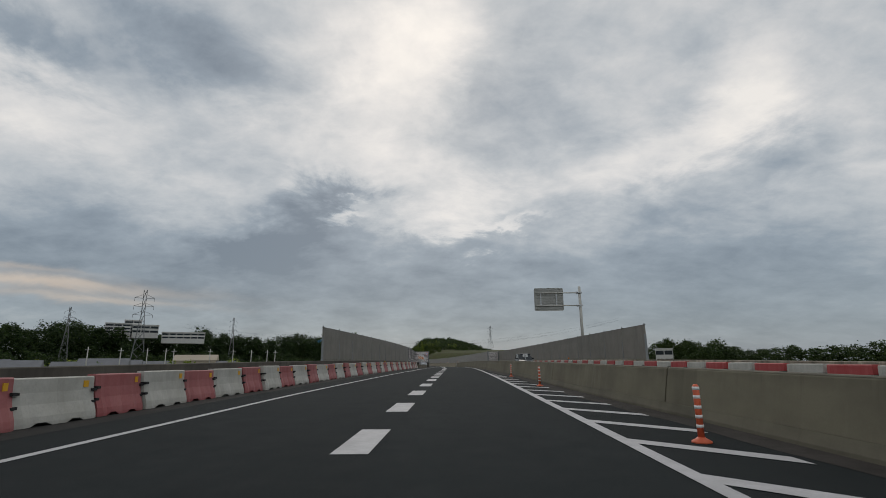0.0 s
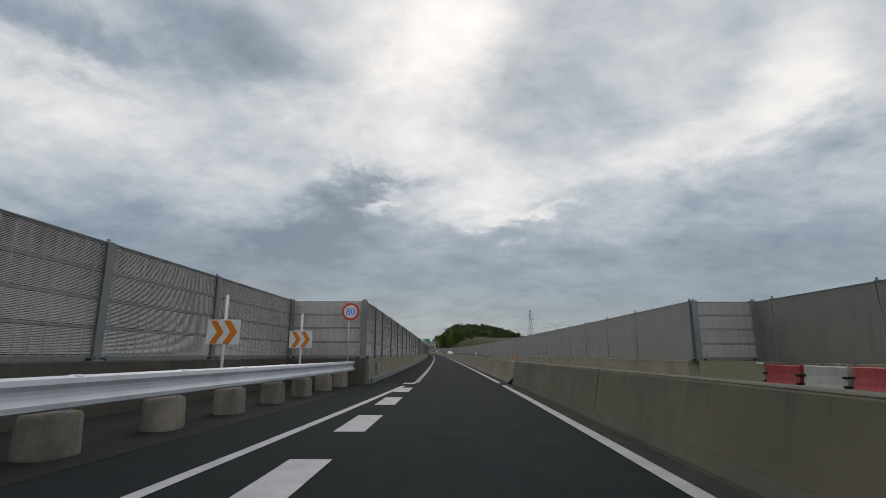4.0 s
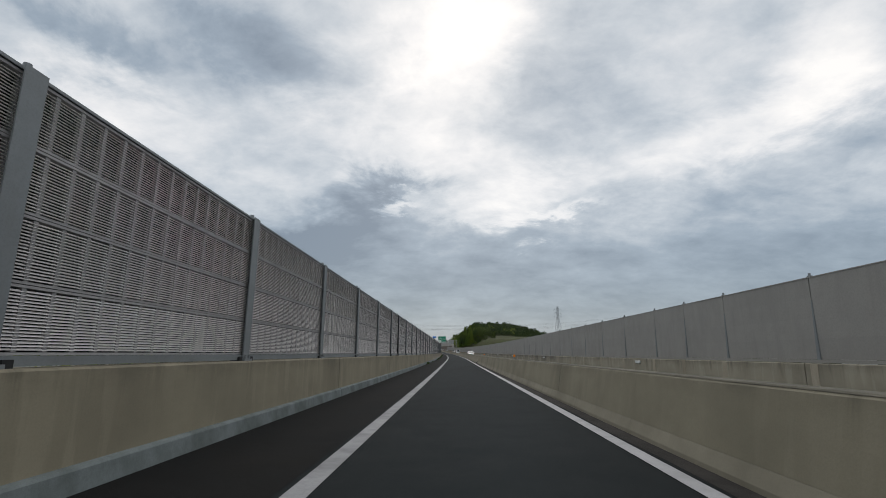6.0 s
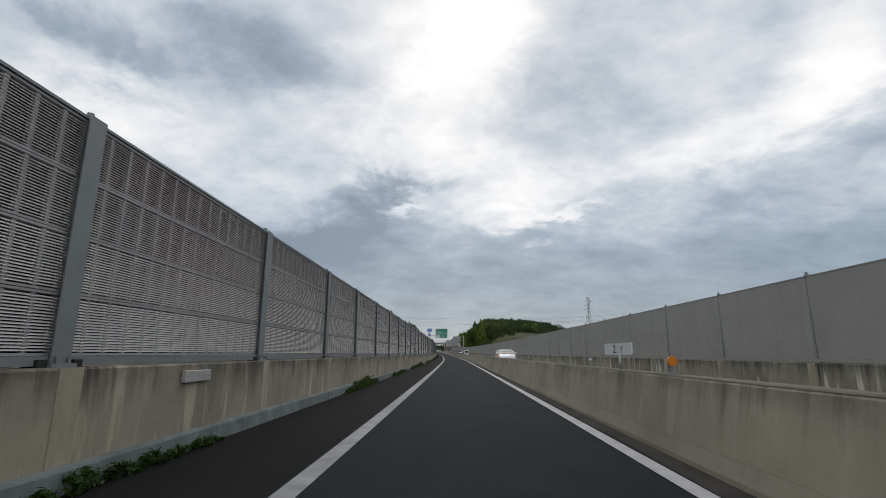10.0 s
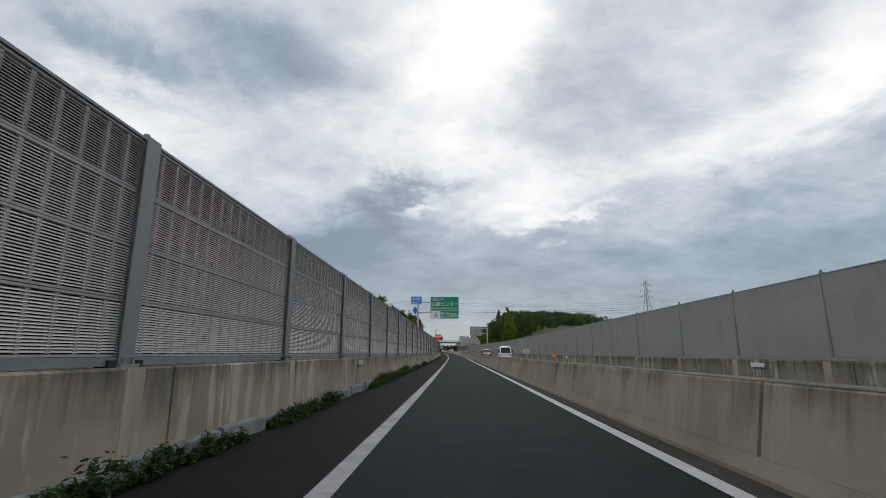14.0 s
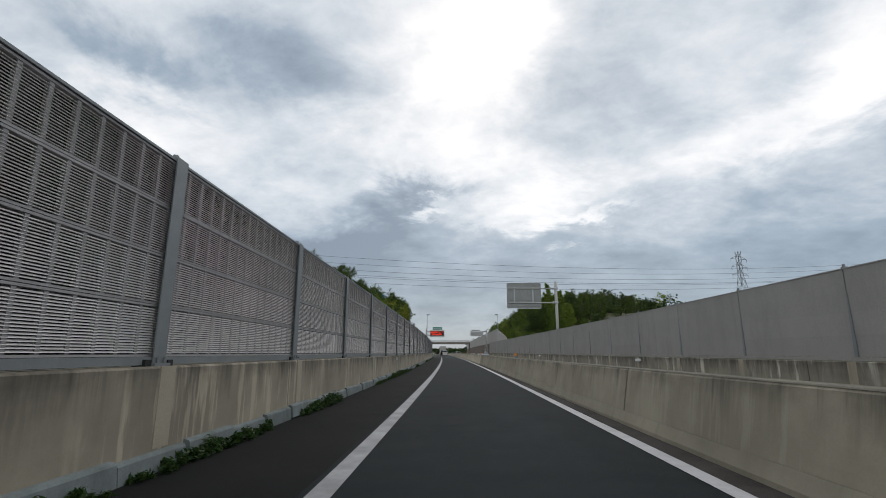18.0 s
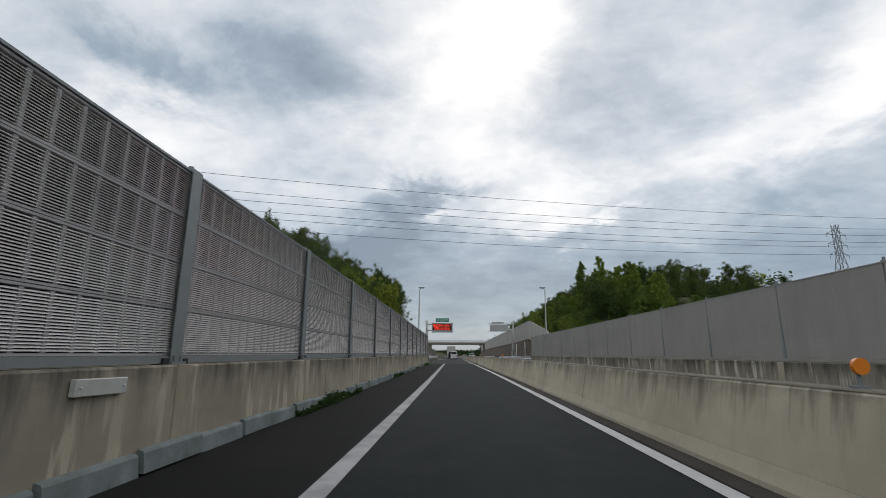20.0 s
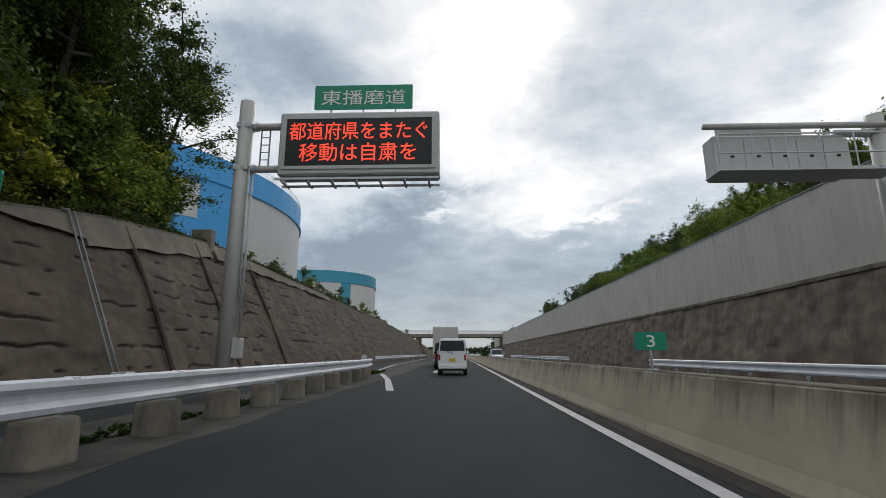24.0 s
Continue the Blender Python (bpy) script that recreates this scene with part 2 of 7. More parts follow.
def leaf_material(name, a, b_, c):
    m = bpy.data.materials.new(name)
    m.use_nodes = True
    n, l = m.node_tree.nodes, m.node_tree.links
    b = n["Principled BSDF"]
    geo = n.new("ShaderNodeNewGeometry")
    oi = n.new("ShaderNodeObjectInfo")
    r = n.new("ShaderNodeValToRGB")
    r.color_ramp.elements[0].color, r.color_ramp.elements[1].color = (*a, 1), (*c, 1)
    e = r.color_ramp.elements.new(.55)
    e.color = (*b_, 1)
    l.new(geo.outputs["Random Per Island"], r.inputs[0])
    x = n.new("ShaderNodeMix")
    x.data_type, x.blend_type = "RGBA", "MULTIPLY"
    x.inputs["Factor"].default_value = .6
    l.new(r.outputs[0], x.inputs["A"])
    rr = n.new("ShaderNodeValToRGB")
    rr.color_ramp.elements[0].color, rr.color_ramp.elements[1].color = (.6, .74, .6, 1), (1.75, 1.5, .8, 1)
    l.new(oi.outputs["Random"], rr.inputs[0])
    l.new(rr.outputs[0], x.inputs["B"])
    l.new(x.outputs["Result"], b.inputs["Base Color"])
    b.inputs["Roughness"].default_value = .55
    b.inputs["Specular IOR Level"].default_value = .3
    b.inputs["Subsurface Weight"].default_value = 0
    tr = n.new("ShaderNodeBsdfTranslucent")
    l.new(x.outputs["Result"], tr.inputs[0])
    mx = n.new("ShaderNodeMixShader")
    mx.inputs[0].default_value = .42
    l.new(b.outputs[0], mx.inputs[1])
    l.new(tr.outputs[0], mx.inputs[2])
    l.new(mx.outputs[0], n["Material Output"].inputs[0])
    return m


def glow(name, col, strength):
    m = bpy.data.materials.new(name)
    m.use_nodes = True
    b = m.node_tree.nodes["Principled BSDF"]
    b.inputs["Base Color"].default_value = (*col, 1)
    b.inputs["Emission Color"].default_value = (*col, 1)
    b.inputs["Emission Strength"].default_value = strength
    return m


ASPHALT = material("asphalt", (.0148, .0192, .0204), .92, second=(.0108, .0140, .0150), scale=.5, amount=.8, grain=90, bump=.3, spec=.12, stretch=(1, .12, 1))
ASPHALT_B = material("greyer_asphalt", (.034, .039, .0405), .92, second=(.0245, .0282, .0295), scale=.5, amount=.8, grain=90, bump=.3, spec=.12, stretch=(1, .12, 1))
OLD_ASPHALT = material("shoulder_asphalt", (.0235, .0228, .0215), .9, second=(.0135, .0135, .0138), scale=.9, amount=.9, grain=70, bump=.4, spec=.25, stretch=(1, .2, 1))
PAINT = material("road_paint", (.47, .46, .47), .65, second=(.32, .315, .32), scale=3, amount=.6, grain=40, bump=.2)
WORN_PAINT = material("worn_road_paint", (.36, .355, .36), .75, second=(.17, .17, .172), scale=2.2, amount=.75, grain=35, bump=.3)
CONCRETE = weathered("new_parapet_concrete", (.325, .284, .203), (.255, .224, .162), .93, (.09, .08, .059), .6, .35, .25, (.46, .40, .29), .7)
MOSSY = weathered("stained_parapet_concrete", (.39, .34, .262), (.27, .235, .185), .93, (.058, .052, .041), 1.0, .95, .8, (.54, .465, .355), .8)
MEDIAN_A = weathered("dark_barrier_concrete", (.18, .165, .118), (.13, .118, .086), .83, (.06, .055, .04), .5, .3, .2, (.26, .24, .18))
MEDIAN_N = weathered("olive_barrier_concrete", (.325, .292, .212), (.25, .225, .166), .83, (.09, .08, .058), .5, .2, .15, (.40, .36, .27), .5)
MEDIAN_B = weathered("grey_barrier_concrete", (.385, .345, .262), (.285, .255, .194), .83, (.072, .064, .049), .95, .65, .35, (.45, .41, .32), .7)
MEDIAN_C = weathered("light_barrier_concrete", (.62, .55, .415), (.47, .415, .315), .83, (.075, .068, .052), 1.0, .85, .4, (.54, .49, .39), .6)
FOOT_A = weathered("dark_barrier_foot", (.15, .137, .10), (.10, .092, .07), .19, (.05, .046, .036), .3, .3)
FOOT_C = weathered("light_barrier_foot", (.56, .50, .385), (.43, .385, .295), .19, (.16, .145, .115), .25, .25)
FOOT = weathered("dusty_barrier_foot", (.34, .308, .235), (.25, .226, .172), .19, (.1, .09, .07), .3, .3)
COPING = material("grimy_concrete_top", (.17, .155, .12), .9, second=(.09, .083, .066), scale=1.2, amount=.8, grain=40, bump=.3, spec=.2)
BLOCK = material("stained_concrete", (.30, .265, .21), .85, second=(.18, .16, .128), scale=1.6, amount=.9, streak=(.075, .068, .056), streak_amount=.85, grain=45, bump=.25, spec=.25)
GRIMY = weathered("dark_weathered_concrete", (.12, .108, .09), (.08, .073, .062), .93, (.045, .041, .035), .6, .5, .2, (.17, .155, .13))
DRIPPED = weathered("dripped_concrete", (.33, .295, .23), (.19, .17, .135), .89, (.04, .036, .029), .95, 1.0, 1.0, (.62, .57, .47), 1.6)
PLAIN_B = weathered("beige_parapet_concrete", (.38, .342, .262), (.30, .27, .207), .89, (.08, .072, .056), .7, .45, .4, (.47, .43, .34), 1.2)
CLEAN = material("paler_concrete", (.46, .405, .315), .85, second=(.36, .305, .225), scale=.9, amount=.8, streak=(.16, .13, .09), streak_amount=.6, grain=45, bump=.2, spec=.25)
KERB = material("kerb_concrete", (.225, .252, .25), .85, second=(.12, .138, .13), scale=2.2, amount=.9, streak=(.07, .08, .07), streak_amount=.4, grain=50, bump=.25, spec=.25)
# same metal as the slats, coloured darker as ribs catch less sky light
PANEL_RIB = material("shade_toned_rib_metal", (.40, .38, .37), .55, second=(.25, .245, .245), scale=1.2, amount=.5, grain=30, bump=.02, island=.2)
PANEL = material("louvre_panel_metal", (.86, .815, .79), .55, .0, second=(.64, .60, .58), scale=1.2, amount=.5, grain=30, bump=.02, spec=.4, island=.25)
# near black: the shade in the gaps between slats is put into this colour
PANEL_B = material("gap_shade_backing", (.085, .08, .078), .8, second=(.03, .03, .03), scale=2, amount=.4, bump=0)
PANEL_OLD = material("dulled_panel_paint", (.225, .212, .185), .65, second=(.18, .17, .148), scale=.7, amount=.7, streak=(.12, .113, .098), streak_amount=.45, grain=25, bump=.03, island=.2)
PANEL_FAR = material("grey_panel_paint", (.335, .318, .29), .6, second=(.285, .27, .247), scale=.7, amount=.6, streak=(.18, .172, .158), streak_amount=.35, grain=25, bump=.03, island=.2)
PANEL_PALE = material("pale_flat_panel", (.57, .535, .495), .6, second=(.49, .46, .425), scale=.5, amount=.6, streak=(.33, .315, .295), streak_amount=.35, grain=20, bump=.03, island=.15)
POST = material("galvanised_post", (.235, .25, .255), .55, .2, second=(.19, .2, .205), scale=2, amount=.5, streak=(.17, .17, .16), streak_amount=.4, bump=.03)
STEEL = material("galvanised_steel", (.52, .53, .54), .5, .35, second=(.42, .43, .44), scale=2, amount=.6, bump=.03)
RAILPAINT = material("white_guard_rail_paint", (.74, .75, .80), .4, second=(.60, .61, .66), scale=1.2, amount=.6, streak=(.36, .35, .33), streak_amount=.3, bump=.03)
RED_PLASTIC = material("faded_red_plastic", (.30, .085, .085), .6, second=(.38, .14, .135), scale=1.6, amount=.7, streak=(.2, .07, .065), streak_amount=.4, grain=20, bump=.05)
RED_BRIGHT = material("red_plastic", (.36, .045, .045), .55, second=(.42, .09, .085), scale=1.6, amount=.6, bump=.04)
WHITE_PLASTIC = material("white_plastic", (.47, .46, .42), .6, second=(.31, .30, .265), scale=1.6, amount=.7, streak=(.33, .31, .26), streak_amount=.4, grain=20, bump=.05)
ORANGE = material("orange_reflector", (.75, .22, .01), .4, second=(.6, .16, .01), scale=8, amount=.4, bump=0)
ORANGE_PLASTIC = material("orange_plastic", (.62, .12, .05), .5, second=(.5, .1, .05), scale=6, amount=.5, bump=.02)
YELLOW = material("yellow_reflector", (.72, .38, .02), .4, second=(.55, .3, .02), scale=8, amount=.4, bump=0)
DARK = material("black_rubber", (.018, .018, .018), .7, bump=.05)
JOINT = material("joint_filler", (.035, .032, .028), .9, bump=.1)
GREEN_SIGN = material("green_sign_sheeting", (.004, .25, .135), .45, second=(.004, .22, .12), scale=2, amount=.5, bump=0)
BLUE_SIGN = material("blue_sign_sheeting", (.012, .21, .78), .45, second=(.012, .18, .68), scale=2, amount=.5, bump=0)
WHITE_SIGN = material("white_sign_sheeting", (.74, .75, .74), .4, second=(.62, .63, .62), scale=2, amount=.4, bump=0)
RED_SIGN = material("red_sign_sheeting", (.62, .06, .02), .4, second=(.5, .05, .02), scale=2, amount=.4, bump=0)
SIGN_BACK = material("sign_back_metal", (.33, .33, .31), .5, .3, second=(.27, .27, .25), scale=2, amount=.6, streak=(.2, .2, .185), streak_amount=.4, bump=.02)
POLE = material("pole_paint", (.50, .49, .45), .5, .1, second=(.40, .39, .36), scale=2, amount=.6, streak=(.30, .29, .26), streak_amount=.35, bump=.03)
VMS_CASE = material("display_case_paint", (.52, .51, .49), .5, second=(.42, .41, .39), scale=2, amount=.6, streak=(.33, .32, .3), streak_amount=.35, bump=.02)
VMS_FACE = material("display_face", (.006, .006, .006), .5, bump=0)
LED = glow("red_display_lamps", (1.0, .05, .02), 1.15)
SLOPE = material("sprayed_mortar_slope", (.128, .101, .077), .9, second=(.078, .061, .047), scale=.7, amount=.9, streak=(.052, .047, .04), streak_amount=.7, grain=25, bump=.5, spec=.2)
# dark crack colour: holds the shade inside the recess as well as dirt
CRACK = material("shaded_dirty_crack", (.05, .041, .033), .95, second=(.07, .058, .045), scale=3, amount=.8, bump=.2)
SLOPE_PALE = material("pale_sprayed_mortar", (.215, .19, .15), .9, second=(.12, .11, .09), scale=.7, amount=.8, streak=(.11, .1, .085), streak_amount=.5, grain=25, bump=.4, spec=.2)
ROCK = material("rough_stone_wall", (.22, .18, .145), .95, second=(.125, .102, .083), scale=1.1, amount=.9, streak=(.045, .04, .035), streak_amount=.5, grain=14, bump=.9, spec=.2)
EARTH = material("grassy_earth", (.075, .085, .035), .95, second=(.06, .055, .03), scale=.35, amount=.9, grain=12, bump=.5, spec=.15)
LEAF_OLIVE = leaf_material("olive_bamboo_leaves", (.085, .125, .018), (.19, .225, .035), (.36, .38, .08))
GRASS = leaf_material("grass_blades", (.05, .075, .02), (.09, .11, .03), (.16, .15, .06))
WEED = leaf_material("weed_leaves", (.02, .05, .012), (.04, .08, .02), (.08, .12, .03))
LEAF = leaf_material("broad_leaves", (.022, .044, .011), (.052, .09, .02), (.13, .175, .04))
LEAF_LIGHT = leaf_material("bamboo_leaves", (.056, .108, .019), (.128, .195, .038), (.28, .33, .08))
LEAF_FAR = leaf_material("far_leaves", (.016, .034, .012), (.03, .056, .017), (.06, .09, .026))
BARK = material("bark", (.09, .072, .055), .9, second=(.05, .042, .034), scale=6, amount=.8, grain=30, bump=.6)
CULM = material("bamboo_culm", (.15, .165, .085), .6, second=(.10, .12, .055), scale=3, amount=.6, bump=.05)
TANK_WHITE = material("tank_white_paint", (.62, .60, .57), .5, second=(.54, .52, .5), scale=.2, amount=.6, streak=(.46, .44, .42), streak_amount=.3, grain=6, bump=.02)
TANK_BLUE = material("tank_blue_paint", (.07, .375, .74), .5, second=(.055, .33, .68), scale=.2, amount=.6, bump=.02)
TANK_TEAL = material("tank_teal_paint", (.05, .30, .42), .5, second=(.04, .26, .36), scale=.2, amount=.6, bump=.02)
BUILDING = material("pale_building_wall", (.55, .54, .52), .8, second=(.45, .44, .43), scale=.1, amount=.6, streak=(.36, .35, .33), streak_amount=.3, grain=3, bump=.05)
BUILDING_B = material("beige_building_wall", (.42, .36, .28), .8, second=(.34, .29, .23), scale=.1, amount=.6, grain=3, bump=.05)
ROOF = material("grey_roof", (.16, .165, .18), .7, second=(.11, .115, .125), scale=.3, amount=.6, bump=.1)
GLASS = material("window_glass", (.012, .016, .019), .1, spec=.3, bump=0, second=(.025, .03, .034))
CAR_WHITE = material("white_car_paint", (.82, .82, .80), .3, second=(.76, .76, .74), scale=1, amount=.4, bump=0, spec=.6)
CAR_BLACK = material("black_car_paint", (.008, .0115, .0145), .18, second=(.013, .016, .022), scale=1, amount=.4, bump=0, spec=.35)
CAR_SILVER = material("silver_car_paint", (.40, .43, .46), .3, .3, second=(.34, .37, .4), scale=1, amount=.4, bump=0, spec=.6)
TAIL = material("red_lamp_lens", (.42, .015, .012), .2, bump=0, spec=.6)
PLATE_GREY = material("weathered_plate_paint", (.5, .49, .46), .55, second=(.36, .35, .32), scale=3, amount=.7, streak=(.2, .19, .17), streak_amount=.4, bump=.03)
GRITTY = material("gritty_asphalt_strip", (.055, .049, .045), .95, second=(.032, .029, .027), scale=1.4, amount=.9, grain=60, bump=.4, spec=.15)
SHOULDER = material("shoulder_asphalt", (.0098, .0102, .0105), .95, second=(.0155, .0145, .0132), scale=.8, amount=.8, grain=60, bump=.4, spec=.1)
DUSTY = material("dusty_gutter", (.085, .082, .073), .95, second=(.04, .039, .036), scale=1.1, amount=.95, grain=40, bump=.4, spec=.15)
LAMP_LENS = material("clear_lamp_lens", (.6, .62, .64), .15, bump=0, spec=.7)
PLATE_YELLOW = material("yellow_plate", (.75, .5, .03), .5, bump=0)
BOX_PANEL = material("white_lorry_box", (.60, .58, .53), .5, second=(.5, .48, .44), scale=.6, amount=.6, streak=(.36, .34, .3), streak_amount=.4, bump=.02)
CABLE = material("power_cable", (.03, .03, .032), .6, bump=0)
LATTICE = material("pylon_steel", (.19, .195, .2), .6, .2, bump=0)


# ---------------------------------------------------------------- helpers
ROOTS = {}


def mesh_of(name, verts, faces, mats, face_mats=None, smooth=False):
    me = bpy.data.meshes.new(name)
    me.from_pydata([tuple(v) for v in verts], [], faces)
    for m in (mats if isinstance(mats, (list, tuple)) else [mats]):
        me.materials.append(m)
    if face_mats is not None:
        me.polygons.foreach_set("material_index", face_mats)
    if smooth:
        me.polygons.foreach_set("use_smooth", [True] * len(me.polygons))
    me.update()
    return me


class Shape:
    """Collects boxes, tubes and sheets into one mesh."""

    def __init__(self):
        self.v, self.f, self.m = [], [], []

    def add(self, verts, faces, mi=0):
        k = len(self.v)
        self.v += [Vector(v) for v in verts]
        self.f += [tuple(i + k for i in f) for f in faces]
        self.m += [mi] * len(faces)
        return self

    def box(self, x0, x1, y0, y1, z0, z1, mi=0, c=0.0):
        """A box; c: the width of its chamfered upright and level edges."""
        if c <= 0:
            v = [(x, y, z) for z in (z0, z1) for x, y in ((x0, y0), (x1, y0), (x1, y1), (x0, y1))]
            return self.add(v, [(3, 2, 1, 0), (4, 5, 6, 7), (0, 1, 5, 4), (1, 2, 6, 5), (2, 3, 7, 6), (3, 0, 4, 7)], mi)
        rings = []
        for z, i in ((z0, c), (z0 + c, 0), (z1 - c, 0), (z1, c)):
            rings.append([(x0 + c, y0 + i, z), (x1 - c, y0 + i, z), (x1 - i, y0 + c, z), (x1 - i, y1 - c, z), (x1 - c, y1 - i, z), (x0 + c, y1 - i, z), (x0 + i, y1 - c, z), (x0 + i, y0 + c, z)])
        return self.rings(rings, mi)

    def rings(self, rings, mi=0, caps=True, closed=True):
        n, k = len(rings[0]), len(self.v)
        self.v += [Vector(p) for r in rings for p in r]
        fs = []
        for a in range(len(rings) - 1):
            for b in range(n if closed else n - 1):
                c = (b + 1) % n
                fs.append((k + a * n + b, k + a * n + c, k + (a + 1) * n + c, k + (a + 1) * n + b))
        if caps:
            fs.append(tuple(k + i for i in reversed(range(n))))
            fs.append(tuple(k + (len(rings) - 1) * n + i for i in range(n)))
        self.f += fs
        self.m += [mi] * len(fs)
        return self

    def tube(self, pts, radius, mi=0, n=8):
        """A round tube along points; radius: one number or one for each point."""
        pts = [Vector(p) for p in pts]
        rad = radius if isinstance(radius, (list, tuple)) else [radius] * len(pts)
        rings = []
        for i, p in enumerate(pts):
            d = (pts[min(i + 1, len(pts) - 1)] - pts[max(i - 1, 0)]).normalized()
            a = d.cross(Vector((0, 0, 1)) if abs(d.z) < .9 else Vector((1, 0, 0))).normalized()
            b = d.cross(a)
            rings.append([p + rad[i] * (math.cos(6.2832 * j / n) * a + math.sin(6.2832 * j / n) * b) for j in range(n)])
        return self.rings(rings, mi)

    def mesh(self, name, mats, smooth=False):
        return mesh_of(name, self.v, self.f, mats, self.m, smooth)


def thing(name, m, label, category, group="", kind=""):
    """An Empty at the base of a thing, which parents its parts."""
    ob = new(name)
    ob.empty_display_size = .2
    ob.matrix_world = m
    ROOTS[ob] = m.copy()
    return tagged(ob, label, category, group, kind)


def solid(name, me, m, label, category="", group="", kind=""):
    """A thing, or a piece of the setting, that is one mesh."""
    ob = new(name, me)
    ob.matrix_world = m
    ROOTS[ob] = m.copy()
    return tagged(ob, label, category, group, kind)


def part(name, me, parent, m=None, label="", kind=""):
    """One mesh object under a thing or a part; m: its pose in the world, or the parent's own."""
    ob = new(name, me)
    ob.parent = parent
    pm = ROOTS[parent]
    m = pm if m is None else m
    ob.matrix_basis = pm.inverted() @ m
    ROOTS[ob] = m.copy()
    return tagged(ob, label, kind=kind)


def sweep(profile, s0, s1, step=2.0, shift=None, base=0.0, mats=None, mi=None, name="sweep", closed=True, smooth=False):
    """A profile of (u, z) drawn along the road from s0 to s1, capped; shift(s) moves it sideways."""
    n = max(2, int(math.ceil((s1 - s0) / step)) + 1)
    sh = Shape()
    rings = []
    for s in np.linspace(s0, s1, n):
        o = shift(s) if shift else 0.0
        rings.append([P(s, u + o, z + base) for u, z in profile])
    sh.rings(rings, 0, caps=closed, closed=closed)
    me = sh.mesh(name, mats, smooth)
    place = me.attributes.new("road_place", "FLOAT_VECTOR", "POINT")      # where on the road each point lies, for stains
    place.data.foreach_set("vector", [c for s in np.linspace(s0, s1, n) for u, z in profile for c in (float(s), u, z + base)])
    return me


def strip(name, s0, s1, ua, ub, z, mat, step=2.0):
    """A level strip of the road's surface between two edges, each a number or a function of s."""
    fa = ua if callable(ua) else (lambda s: ua)
    fb = ub if callable(ub) else (lambda s: ub)
    n = max(2, int(math.ceil((s1 - s0) / step)) + 1)
    ss = np.linspace(s0, s1, n)
    v = [q for s in ss for q in (P(s, fa(s), z), P(s, fb(s), z))]
    f = [(2 * i, 2 * i + 1, 2 * i + 3, 2 * i + 2) for i in range(n - 1)]
    return mesh_of(name, v, f, mat)


def lerp(xs, ys):
    return lambda s: float(np.interp(s, xs, ys))


I4 = Matrix.Identity(4)


def runs(*legs):
    """Stations from legs (start, end, number of bays)."""
    out = []
    for a, b, k in legs:
        out += [x for x in np.linspace(a, b, k + 1) if not out or x > out[-1] + .01]
    return [float(x) for x in out]


# lines of the plan
wall_a = lerp([30, 55, 80, 99], [-8.6, -7.7, -6.5, -5.7])          # first noise wall beside the slip lane
edge_a = lerp([-80, 15, 45, 58, 66, 100], [-4.95, -4.95, -4.05, -3.75, -3.3, -1.35])    # its edge line
median = lerp([-80, 0, 17, 26, 36, 45, 58, 75], [5.4, 4.3, 3.66, 3.55, 3.3, 2.94, 2.68, 2.5])  # near face of the central barrier
opp_edge = lerp([-80, 60, 98, 99, 499, 500, 540, 700], [10.6, 10.6, 10.4, 8.25, 8.25, 12, 13.5, 13.5])
left_edge = lerp([-80, 30, 55, 99.6, 100.2, 499.5, 500.5, 530, 560, 600, 700], [-9.5, -8.8, -8, -6.4, -2.95, -2.95, -7, -7.2, -7.2, -11, -11])

# ---------------------------------------------------------------- road
solid("road", strip("road", 499.9, 1290, left_edge, opp_edge, 0, ASPHALT_B, 1.0), I4, "greyer asphalt road beyond the bridge deck", "road", kind="structure")
solid("road", strip("road", -80, 499.9, left_edge, opp_edge, 0, ASPHALT, 1.0), I4, "dark grey asphalt carriageway, smooth and worn", "road", kind="structure")
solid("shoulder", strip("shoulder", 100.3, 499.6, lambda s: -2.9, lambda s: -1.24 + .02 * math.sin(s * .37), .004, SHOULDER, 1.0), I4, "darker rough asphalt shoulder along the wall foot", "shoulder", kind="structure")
solid("shoulder", strip("shoulder", 500.4, 600, lambda s: -5.9, lambda s: -3.25 + .16 * math.sin(s * .17) + .07 * math.sin(s * 1.3), .004, DUSTY, .5), I4, "dusty brownish asphalt under the guard rail", "shoulder", kind="structure")
solid("shoulder", strip("shoulder", -80, 99.5, lambda s: left_edge(s) + .1, lambda s: edge_a(s) - 1.3, .004, OLD_ASPHALT, 1.0), I4, "greyer asphalt behind the plastic barriers", "shoulder", kind="structure")
solid("shoulder", strip("shoulder", -80, 60, lambda s: median(s) - .55 + .1 * math.sin(s * .3) + .04 * math.sin(s * 1.7), lambda s: median(s) + .05, .004, GRITTY, .5), I4, "dusty strip beside the central barrier", "shoulder", kind="structure")
solid("shoulder", strip("shoulder", 60, 1200, lambda s: median(s) - .27 + .03 * math.sin(s * .2) + .02 * math.sin(s * 1.3), lambda s: median(s) + .05, .004, GRITTY, 1.0), I4, "dusty strip beside the central barrier", "shoulder", kind="structure")


def marking(name, s0, s1, ua, ub, label, step=2.0, mat=PAINT):
    return solid(name, strip(name, s0, s1, ua, ub, .008, mat, step), I4, label, "road marking", "painted road markings", "structure")


